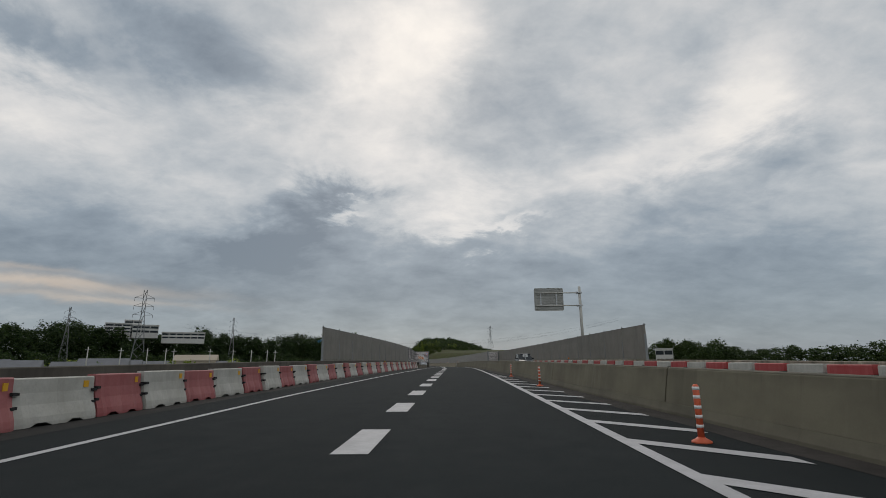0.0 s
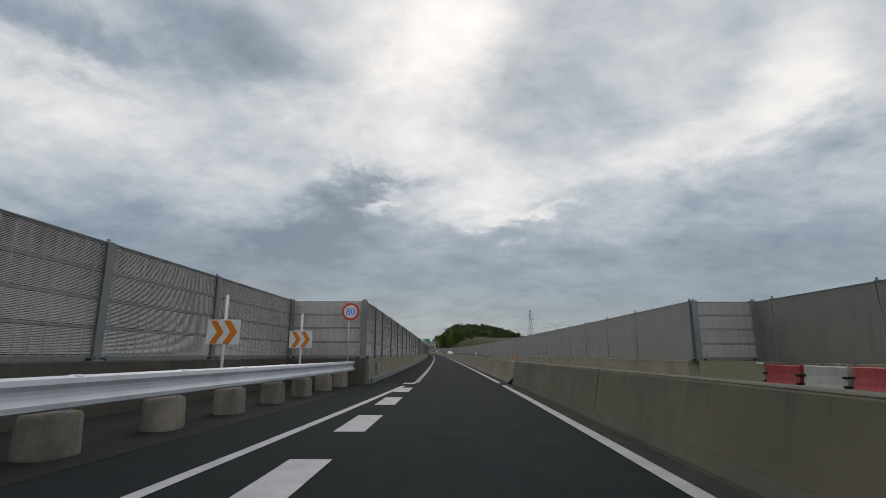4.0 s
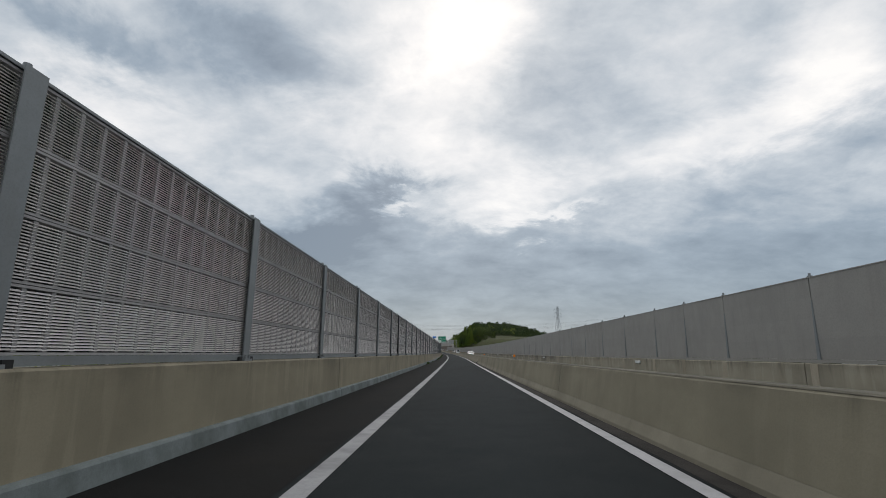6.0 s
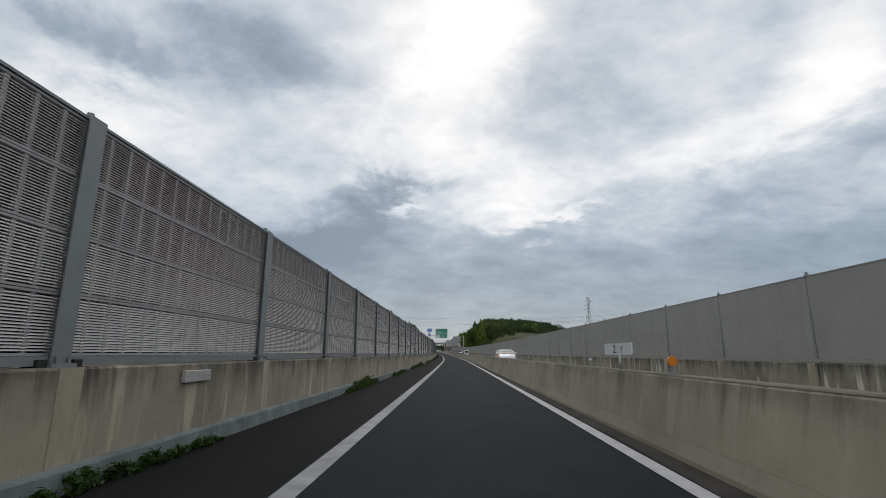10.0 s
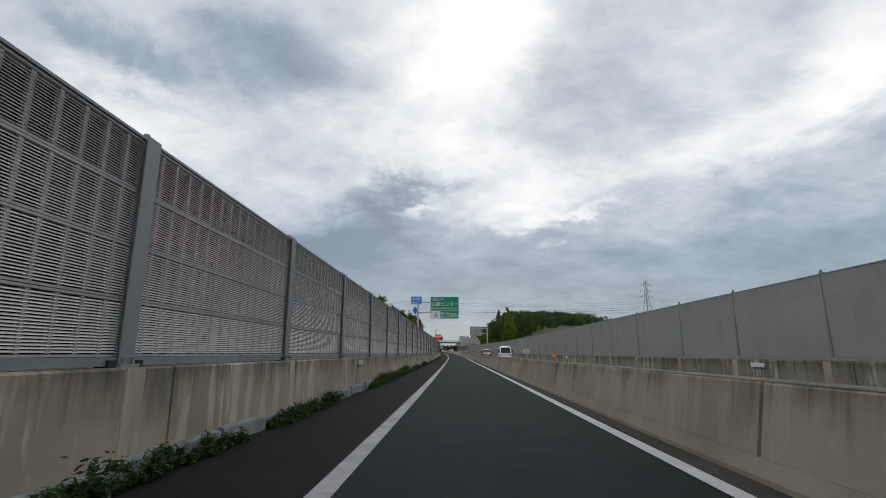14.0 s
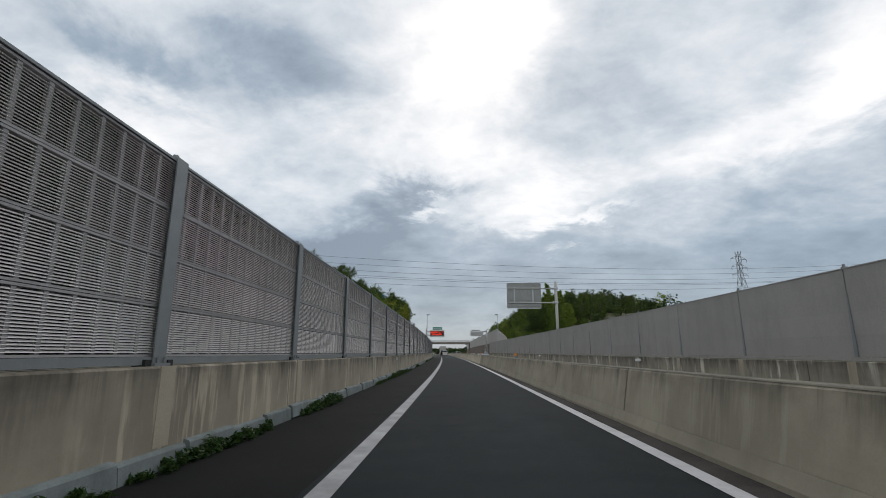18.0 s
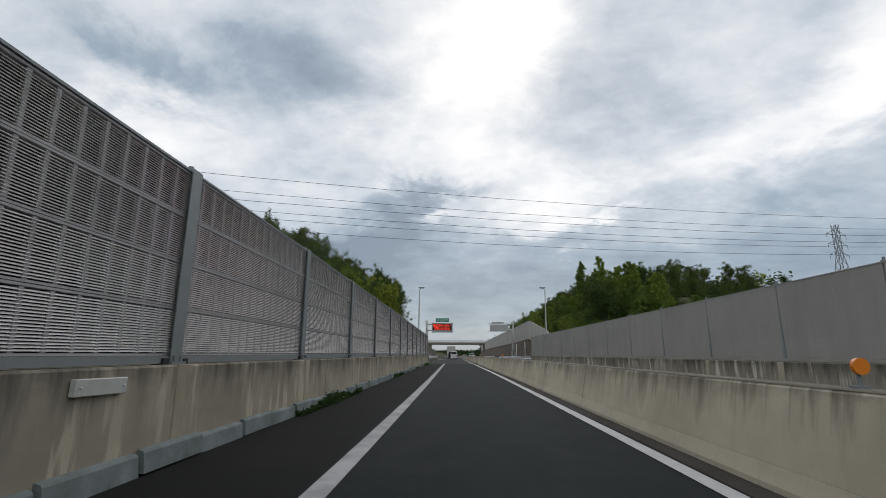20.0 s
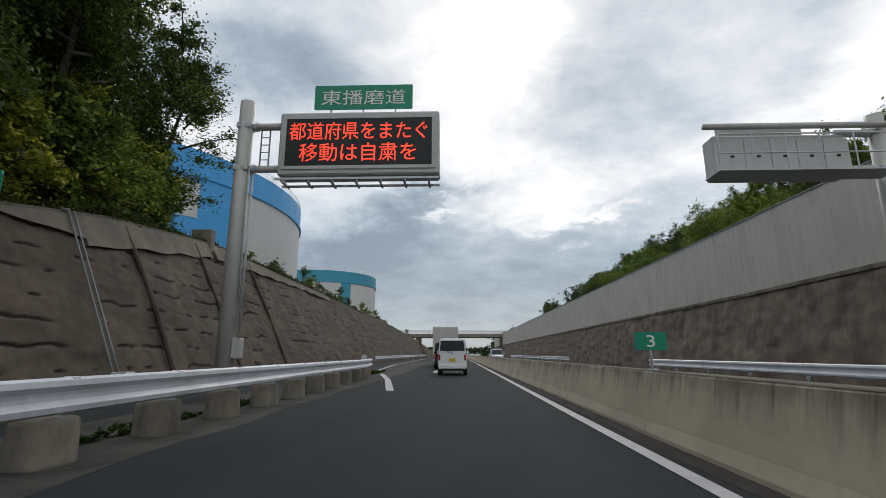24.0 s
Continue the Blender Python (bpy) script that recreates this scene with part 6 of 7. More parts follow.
# ---------------------------------------------------------------- left cut slope
sv, sf = [], []
ss_ = np.r_[np.arange(525.5, 566, .13), np.arange(566, 600, .5), np.arange(600, 741, 2)]
NZ = 112
deep = []
for s in ss_:
    for j in range(NZ):
        f_ = j / (NZ - 1)
        z = slope_h(s) * f_
        lift_ = (z + .16 * noise.noise(Vector((s * .4, 4, 0))) + .11 * noise.noise(Vector((s * 1.7, z * .5, 8)))) / .62
        row_, part_ = math.floor(lift_), lift_ % 1.0
        open_ = noise.noise(Vector((s * .5, row_ * 3.7, 1))) + .6 * noise.noise(Vector((s * 1.6, row_ * 1.9, 2)))
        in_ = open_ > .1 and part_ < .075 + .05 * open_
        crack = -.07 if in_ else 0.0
        ledge = .06 * part_ * max(0.0, open_ + .2)
        n_ = noise.noise(Vector((s * .9, z * 1.7, 0))) * .05 + noise.noise(Vector((s * 3.1, z * 4.0, 3))) * .03 + noise.noise(Vector((s * .25, z * .5, 5))) * .1
        deep.append(in_)
        sv.append(P(s, slope_b(s) - z * LEAN + (n_ + crack + ledge) * (1 if 0 < j < NZ - 1 else 0), z - (.3 if j == 0 else 0)))
hollow = []
for i in range(len(ss_) - 1):
    for j in range(NZ - 1):
        a = i * NZ + j
        sf.append((a, a + NZ, a + NZ + 1, a + 1))
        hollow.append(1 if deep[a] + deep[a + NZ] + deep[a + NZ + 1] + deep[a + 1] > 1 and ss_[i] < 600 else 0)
slope_top = thing("cut_slope", at(550, -8.5), "dark brown sprayed mortar slope with cracks and seams", "slope", kind="structure")
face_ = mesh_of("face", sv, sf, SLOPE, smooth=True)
# faces inside the cracks get the colour with shade and dirt in it
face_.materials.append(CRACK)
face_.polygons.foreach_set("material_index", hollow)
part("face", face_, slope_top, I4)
part("bench", mesh_of("bench", [q for s in ss_ for q in (P(s, slope_crest(s) + .03, slope_h(s) + .0), P(s, slope_crest(s) + .03, slope_h(s) + .12), P(s, slope_crest(s) - 1.9, slope_h(s) + .1), P(s, slope_crest(s) - 4, slope_h(s) - .6))],
                      [(4 * i + j, 4 * i + 4 + j, 4 * i + 5 + j, 4 * i + 1 + j) for i in range(len(ss_) - 1) for j in range(3)], SLOPE_PALE), slope_top, I4)
# pale newer mortar: level steps at the slope's beginning, then a band below the crest
for s0, s1, low in ((529.5, 535.7, 1.45), (535.7, 537.9, 2.06), (537.9, 540.35, 2.66), (540.35, 542.75, 3.21), (542.75, 545.3, 3.9), (545.3, 548.2, 4.4),
                    (548.2, 550.4, None), (550.4, 553.6, None), (553.6, 557.9, None), (558.5, 564, None), (564, 572, None), (572, 584, None)):
    pv, ns = [], max(3, int((s1 - s0) / .3))
    for i in range(ns + 1):
        s = s0 + (s1 - s0) * i / ns
        top_ = slope_h(s) + .02
        z0 = min(top_ - .04, low + .02 * math.sin(s * 3)) if low else top_ - float(np.interp(s, [548, 558, 575], [1.0, .75, .4])) + .05 * math.sin(s * 2.1)
        for q in range(7):
            z = z0 + (top_ - z0) * q / 6
            pv.append(P(s, slope_b(s) - z * LEAN + .13 + .02 * noise.noise(Vector((s * 1.3, z * 1.5, 4))), z))
        pv.append(P(s, slope_b(s) - z0 * LEAN - .15, z0))
    pf = [(i * 8 + j, i * 8 + 8 + j, i * 8 + 9 + j, i * 8 + 1 + j) for i in range(ns) for j in range(6)] + [(i * 8 + 7, i * 8 + 15, i * 8 + 8, i * 8) for i in range(ns)]
    pf += [tuple(range(7, -1, -1)), tuple(range(ns * 8, ns * 8 + 8))]
    part("repair_patch", mesh_of("repair_patch", pv, pf, SLOPE_PALE, smooth=False), slope_top, I4, "pale sprayed patch")
for s in (533, 541.2, 550.4, 556.2, 563):      # raised seams
    pts = [P(s + .25 * math.sin(f_ * 3), slope_b(s) - f_ * slope_h(s) * LEAN + .07, f_ * slope_h(s)) for f_ in np.linspace(0, .97, 8)]
    part("seam", Shape().tube(pts, .09, 0, 6).mesh("seam", [SLOPE], True), slope_top, I4)
pts = [P(547.4 + .3 * f_, slope_b(547) - f_ * slope_h(547.5) * LEAN + .2, f_ * slope_h(547.5)) for f_ in np.linspace(.04, 1.03, 6)]
part("drain_pipe", Shape().tube(pts, .028, 0, 8).tube([q + Vector((.03, .15, 0)) for q in pts], .028, 0, 8).mesh("drain_pipe", [POST], True), slope_top, I4, "two grey pipes")
part("pipe_elbow", Shape().tube([pts[-1], pts[-1] + Vector((-.25, .0, .06)), P(547.9, slope_crest(547.5) - 1.2, slope_h(547.5) + .2)], .05, 0, 8).mesh("pipe_elbow", [POST], True), slope_top, I4)
part("foot_box", Shape().box(-.2, .2, -.2, .2, 0, .62, 0, .02).mesh("foot_box", [VMS_CASE]), slope_top, at(547.3, -8.62))
part("end_block", Shape().box(-.9, .12, -.22, .22, -.4, .75, 0, .03).mesh("end_block", [BLOCK]), slope_top, at(558.3, slope_crest(558.3) + .1, slope_h(558.3)), "pale concrete end block on the crest")

# ---------------------------------------------------------------- right retaining wall with its noise wall
RW = thing("retaining_wall", at(570, 14.6), "dark rough stone retaining wall beyond the opposite carriageway", "retaining wall", kind="structure")
rw_h = lerp([523, 526, 532, 543, 560, 600, 660, 740], [.7, 1.2, 2.3, 4.1, 3.9, 3.9, 3.9, 3.7])
tall_u = lerp([523, 543, 740], [15.2, 14.75, 14.75])
rv, rf = [], []
rs_ = np.r_[np.arange(523, 580, .25), np.arange(580, 600, .5), np.arange(600, 741, 2)]
NR = 26
for s in rs_:
    for j in range(NR):
        f_ = j / (NR - 1)
        z = rw_h(s) * f_
        n_ = noise.noise(Vector((s * 1.5, z * 1.8, 2))) * .1 + noise.noise(Vector((s * .4, z * .6, 7))) * .12 + noise.noise(Vector((s * 3.6, z * 4.2, 9))) * .06
        rv.append(P(s, tall_u(s) - .75 + z * .16 + n_ * (0 if j in (0, NR - 1) else 1), z - (.3 if j == 0 else 0)))
for i in range(len(rs_) - 1):
    for j in range(NR - 1):
        a = i * NR + j
        rf.append((a, a + 1, a + NR + 1, a + NR))
part("face", mesh_of("face", rv, rf, ROCK, smooth=True), RW, I4)
part("coping",
     mesh_of("coping", [q for s in rs_ for q in (P(s, tall_u(s) - .2, rw_h(s) - .02), P(s, tall_u(s) - .23, rw_h(s) + .14), P(s, tall_u(s) + .45, rw_h(s) + .14), P(s, tall_u(s) + .85, rw_h(s) - .5))],
             [(4 * i + j + 1, 4 * i + 5 + j, 4 * i + 4 + j, 4 * i + j) for i in range(len(rs_) - 1) for j in range(3)], BLOCK), RW, I4)


def sheet_wall(stations, uf, z0f, z1f, label):
    """Tall plain corrugated panels between posts."""
    m = stations[len(stations) // 2]
    th = thing("noise_wall_right", at(m, uf(m), z0f(m)), label, "noise wall", "noise walls", "structure")
    for a, b in zip(stations, stations[1:]):
        n = max(8, int((b - a) / .25))
        rings = []
        for i in range(n + 1):
            s = a + (b - a) * i / n
            w = .025 if i % 2 else 0.0
            rings.append([P(s, uf(s) + w, z0f(s)), P(s, uf(s) + w, z1f(s)), P(s, uf(s) + .08, z1f(s)), P(s, uf(s) + .08, z0f(s))])
        part("panel", Shape().rings(rings).mesh("panel", [PANEL_TALL]), th, I4)
        part("cap_rail", sweep([(-.04, 0), (-.04, .06), (.1, .06), (.1, 0)], a, b, 4, lambda s: uf(s), z1f(a), POST, name="cap_rail"), th, I4) if abs(z1f(a) - z1f(b)) < .01 else None
    return th


PANEL_TALL = material("pale_sheet_panel", (.51, .48, .435), .6, second=(.44, .415, .375), scale=.5, amount=.6, streak=(.24, .235, .22), streak_amount=.35, grain=20, bump=.03, island=.15)
st = [543.2 + 4 * k for k in range(15)] + [610, 625, 640, 660, 680, 700, 720, 740]
sheet_wall(st[:9], tall_u, lambda s: rw_h(s) + .1, lambda s: 7.75, "tall pale corrugated noise wall on the stone wall")
sheet_wall(st[8:], tall_u, lambda s: rw_h(s) + .1, lambda s: 7.75, "tall pale corrugated noise wall on the stone wall")
th = thing("noise_wall_right", at(534, 15, 3), "pale flat panel wall that steps down towards the bridge", "noise wall", "noise walls", "structure")
low_top = lerp([523, 526.2, 543.2], [4.0, 5.1, 7.75])
st = [523.2, 526.2] + [529.6 + 3.4 * k for k in range(5)]
for a, b in zip(st, st[1:]):
    pa_, pb_ = P(a + .03, tall_u(a)), P(b - .03, tall_u(b))
    ups = [Vector((0, 0, q)) for q in (rw_h(a) + .1, rw_h(b) + .1, low_top(b), low_top(a))]
    back = P(534, 1.0) - P(534, .92)
    quad = [pa_ + ups[0], pb_ + ups[1], pb_ + ups[2], pa_ + ups[3]]
    part("panel", Shape().rings([[q + back for q in quad], quad]).mesh("panel", [PANEL_PALE]), th, I4)
    part("post", Shape().box(-.02, .07, -.03, .03, rw_h(a) + .1, low_top(a) + .03).mesh("post", [PANEL_FAR]), th, at(a, tall_u(a)))


# ---------------------------------------------------------------- tanks, overpass, cables, pylons, town
def tank(s, u, r, z0, z1, band, stripes, label):
    th = thing("storage_tank", at(s, u, z0), label, "storage tank", "storage tanks")
    h = z1 - z0
    n = 64

    def ring(rr, z):
        return [(rr * math.cos(6.28319 * k / n), rr * math.sin(6.28319 * k / n), z) for k in range(n)]
    part("shell", Shape().rings([ring(r, 0), ring(r, h * .8)]).mesh("shell", [TANK_WHITE], False), th)
    part("band", Shape().rings([ring(r + .05, h * .84), ring(r + .05, h * .97)]).mesh("band", [band], False), th, None, "painted band")
    part("shell", Shape().rings([ring(r, h * .8), ring(r, h * .84)]).mesh("shell", [TANK_WHITE], False), th)
    part("stiffener", Shape().rings([ring(r + .25, h * .82), ring(r + .25, h * .84)]).mesh("stiffener", [band]), th)
    part("roof", Shape().rings([ring(r, h * .97), ring(r * .6, h * 1.02), ring(.3, h * 1.05)]).mesh("roof", [TANK_WHITE]), th)
    rl = Shape()
    for z in (.45, .9):
        pts = ring(r - .1, h * .97 + z)
        rl.tube(pts + [pts[0]], .05, 0, 4)
    for k in range(0, n, 2):
        q = ring(r - .1, 0)[k]
        rl.tube([(q[0], q[1], h * .97), (q[0], q[1], h * .97 + .95)], .04, 0, 4)
    part("hand_rail", rl.mesh("hand_rail", [WHITE_SIGN]), th)
    for a0, a1 in stripes:
        k = max(3, int((a1 - a0) / .045))
        vs = [((r + .06) * math.cos(a0 + (a1 - a0) * i / k), (r + .06) * math.sin(a0 + (a1 - a0) * i / k), z) for z in (0, h * .84) for i in range(k + 1)]
        part("stripe", mesh_of("stripe", vs, [(i, i + 1, i + k + 2, i + k + 1) for i in range(k)], band), th, None, "painted upright stripe")
        if a1 - a0 > .3:
            b0, b1 = a0 + .02, a0 + (a1 - a0) * .5
            vs = [((r + .1) * math.cos(b0 + (b1 - b0) * i / 6), (r + .1) * math.sin(b0 + (b1 - b0) * i / 6), z) for z in (h * .60, h * .79) for i in range(7)]
            part("field", mesh_of("field", vs, [(i, i + 1, i + 8, i + 7) for i in range(6)], TANK_WHITE), th, None, "white painted field")


tank(607.4, -57.8, 31.7, 3, 26.0, TANK_BLUE, ((-.76, -.389),), "huge white storage tank with a bright blue band")
tank(722, -52, 20, 3, 30.5, TANK_TEAL, ((-1.0, -.81),), "huge white storage tank with a teal band")

th = thing("overpass", at(705, 0, 0), "grey concrete bridge across the road with railings", "bridge")
part("deck", Shape().box(-30, 32, -3.5, 3.5, 6.5, 7.6, 0, .05).mesh("deck", [BLOCK]), th)
for x in (-13.5, 15.0):
    part("pier", Shape().box(x - .8, x + .8, -2.6, 2.6, -.5, 6.5, 0, .05).mesh("pier", [BLOCK]), th)
rl = Shape()
for y in (-3.4, 3.4):
    for z in (8.0, 8.4, 8.8):
        rl.tube([(-30, y, z), (32, y, z)], .05, 0, 5)
    for x in range(-30, 33, 2):
        rl.tube([(x, y, 7.6), (x, y, 8.8)], .05, 0, 5)
part("hand_rail", rl.mesh("hand_rail", [STEEL]), th)

for s, z in ((497.6, 18.9), (501.3, 18.3), (498.6, 16.6), (503.5, 16.0), (499.6, 15.8), (505.2, 15.1)):
    pts = [P(s, 0, z) + Vector((d * math.cos(head(s) + .245), d * math.sin(head(s) + .245), .0004 * d * d)) for d in range(-190, 300, 14)]
    th = thing("power_line", Matrix.Translation(pts[0]), "thin dark power cable high over the road", "power line", "power cables")
    part("cable", Shape().tube(pts, .024, 0, 5).mesh("cable", [CABLE], True), th, I4)


def pylon(x, y, z0, h, w, label):
    th = thing("pylon", Matrix.Translation((x, y, z0)) @ Matrix.Rotation(.5, 4, "Z"), label, "pylon", "pylons")
    sh = Shape()
    r = max(.07, h * .0028)

    def half(z):
        return w / 2 * max(.1, 1 - z / h * 1.12) if z < h * .7 else w / 2 * .2
    lv = [h * q for q in (0, .14, .27, .39, .5, .6, .7, .8, .9, 1.0)]
    for a, b in zip(lv, lv[1:]):
        ca, cb = half(a), half(b)
        for (x0, y0), (x1, y1) in (((1, 1), (1, -1)), ((1, -1), (-1, -1)), ((-1, -1), (-1, 1)), ((-1, 1), (1, 1))):
            sh.tube([(x0 * ca, y0 * ca, a), (x0 * cb, y0 * cb, b)], r, 0, 4)
            sh.tube([(x0 * ca, y0 * ca, a), (x1 * cb, y1 * cb, b)], r * .6, 0, 4)
            sh.tube([(x1 * ca, y1 * ca, a), (x0 * cb, y0 * cb, b)], r * .6, 0, 4)
    part("tower", sh.mesh("tower", [LATTICE]), th)
    for z in (h * .7, h * .8, h * .9):
        ar = Shape()
        for sx in (-1, 1):
            ar.tube([(sx * half(z), 0, z), (sx * w * .62, 0, z + .2)], r * .8, 0, 4)
            ar.tube([(sx * half(z), 0, z + h * .045), (sx * w * .62, 0, z + .2)], r * .7, 0, 4)
            ar.tube([(sx * w * .62, 0, z + .2), (sx * w * .62, 0, z - h * .035)], r * .6, 0, 4)
        part("cross_arm", ar.mesh("cross_arm", [LATTICE]), th)


def seen(deg, d):
    """A place deg to the left of the road's first course, d metres off."""
    return -math.sin(radians(deg - 1.95)) * d, math.cos(radians(deg - 1.95)) * d


pylon(*seen(33.0, 250), -3, 36.5, 6, "tall grey lattice pylon in the valley")
pylon(*seen(38.8, 400), 4, 35, 4.5, "distant grey lattice pylon on a wooded hill")
pylon(*seen(24.6, 450), 4, 36, 4.5, "distant grey lattice pylon on a wooded hill")
pylon(*P(600, 122)[:2], 12, 34, 7, "grey lattice pylon above the opposite noise wall")


def block(deg, dist, z0, w, d, h, floors, mat, label):
    """A building with storeys, window bands and a parapet roof, its front towards the road's beginning."""
    x, y = seen(deg, dist)
    th = thing("building", Matrix.Translation((x, y, z0)) @ Matrix.Rotation(radians(deg - 1.95), 4, "Z"), label, "building", "buildings of the town")
    part("wall", Shape().box(-w / 2, w / 2, -d / 2, d / 2, -3, h, 0, .1).mesh("wall", [mat]), th)
    part("roof", Shape().box(-w / 2 - .3, w / 2 + .3, -d / 2 - .3, d / 2 + .3, h + .01, h + .8, 0, .1).mesh("roof", [BUILDING]), th)
    fh = h / floors
    for k in range(floors):
        n = max(2, int(w / 5))
        for j in range(n):
            x0 = -w / 2 + w * j / n + .25
            part("window", Shape().box(x0, x0 + w / n - .5, -d / 2 - .03, -d / 2 + .2, fh * k + fh * .35, fh * k + fh * .85).mesh("window", [GLASS]), th)


block(34.9, 440, 24.5, 16, 10, 7, 3, BUILDING, "long white hospital building on a wooded hill")
block(32.6, 440, 24.5, 17, 10, 6.2, 2, BUILDING, "white hospital wing with window bands")
block(33.7, 446, 24.5, 11, 10, 10, 4, BUILDING, "taller white hospital block behind the wings")
block(29.2, 445, 21, 30, 10, 5, 2, BUILDING, "low white building beside the hospital")


def house(deg, dist, z0, w, d, h, wall, roof, label):
    """A low house with a pitched roof, its long side towards the road."""
    x, y = seen(deg, dist)
    th = thing("house", Matrix.Translation((x, y, z0)) @ Matrix.Rotation(radians(deg - 10), 4, "Z"), label, "house", "buildings of the town")
    part("wall", Shape().box(-w / 2, w / 2, -d / 2, d / 2, -2, h).mesh("wall", [wall]), th)
    e = .5
    part("roof", Shape().rings([[(-w / 2 - e, -d / 2 - e, h), (-w / 2 - e, d / 2 + e, h), (-w / 2 - e, 0, h + d * .3)], [(w / 2 + e, -d / 2 - e, h), (w / 2 + e, d / 2 + e, h), (w / 2 + e, 0, h + d * .3)]]).mesh("roof", [roof]), th)
    for k in range(max(2, int(w / 4))):
        x0 = -w / 2 + 1 + k * (w - 2) / max(2, int(w / 4))
        part("window", Shape().box(x0, x0 + 1.6, -d / 2 - .04, -d / 2 + .1, h * .45, h * .8).mesh("window", [GLASS]), th)


for deg, dist, w, h, wall, roof, lb in ((41.5, 205, 9, 3.6, ORANGE, ROOF, "small orange-fronted shop among bushes"), (38.0, 215, 11, 3.2, BUILDING, ROOF, "low pale house with a grey roof"), (35.6, 210, 14, 4.2, BUILDING_B, ROOF, "long low beige shed with a grey roof"),
                                        (33.8, 222, 9, 3.8, BUILDING_B, ROOF, "beige house with a grey roof"), (31.4, 230, 12, 3.4, BUILDING, ROOF, "low pale house with a grey roof"), (27.8, 240, 16, 6.0, BUILDING_B, BUILDING_B, "brownish long building before the wood"),
                                        (25.2, 236, 10, 3.4, BUILDING, ROOF, "low pale house with a grey roof"), (43.8, 215, 10, 4.0, BUILDING_B, ROOF, "beige house with a grey roof")):
    house(deg, dist, -2.8, w, 8, h, wall, roof, lb)
for deg, dist in ((37.0, 190), (34.4, 195), (32.2, 200), (30.6, 200), (29.9, 205), (26.6, 205), (24.4, 210), (22.6, 215), (21.0, 215), (20.2, 220)):
    th = thing("utility_pole", Matrix.Translation((*seen(deg, dist), -1.6)), "pale concrete utility pole in the town", "utility pole", "utility poles")
    part("pole", Shape().tube([(0, 0, -1), (0, 0, 8.6)], [.2, .13], 0, 8).mesh("pole", [POLE], True), th)
    part("cross_bar", Shape().box(-.9, .9, -.06, .06, 7.7, 7.82).mesh("cross_bar", [STEEL]), th)
block(-22.0, 420, -2, 12, 8, 12, 2, BUILDING, "small white house on the far ridge")


th = thing("hoarding", Matrix.Translation((*seen(42.0, 170), -6)) @ Matrix.Rotation(radians(40), 4, "Z"), "small orange hoarding in the valley", "hoarding")
part("board", Shape().box(-2.6, 2.6, 0, .3, 2.2, 6, 0, .05).mesh("board", [ORANGE]), th)
for x in (-1.5, 1.5):
    part("leg", Shape().box(x - .15, x + .15, .05, .3, -1, 2.2).mesh("leg", [STEEL]), th)


# ---------------------------------------------------------------- vehicles
def loft(stations):
    """A car body from (y, half width, sill z, belt z, roof z, roof half width) stations."""
    rings = []
    for y, w, z0, zb, zr, wr in stations:
        rings.append([(w * .92, y, z0), (w, y, z0 + .12), (w, y, zb - .12), (w * .97, y, zb), (wr, y, max(zb, zr - .06)), (wr * .9, y, zr), (-wr * .9, y, zr), (-wr, y, max(zb, zr - .06)), (-w * .97, y, zb), (-w, y, zb - .12), (-w, y, z0 + .12), (-w * .92, y, z0)])
    return rings


def wheel(th, x, y, r=.29):
    sd = 1 if x > 0 else -1
    ty = part("tyre", Shape().tube([(x - .09, y, r), (x - .07, y, r), (x + .07, y, r), (x + .09, y, r)], [r * .9, r, r, r * .9], 0, 20).mesh("tyre", [DARK], True), th)
    part("rim", Shape().tube([(x + sd * .07, y, r), (x + sd * .095, y, r)], [r * .62, r * .55], 0, 16).mesh("rim", [STEEL]), ty)


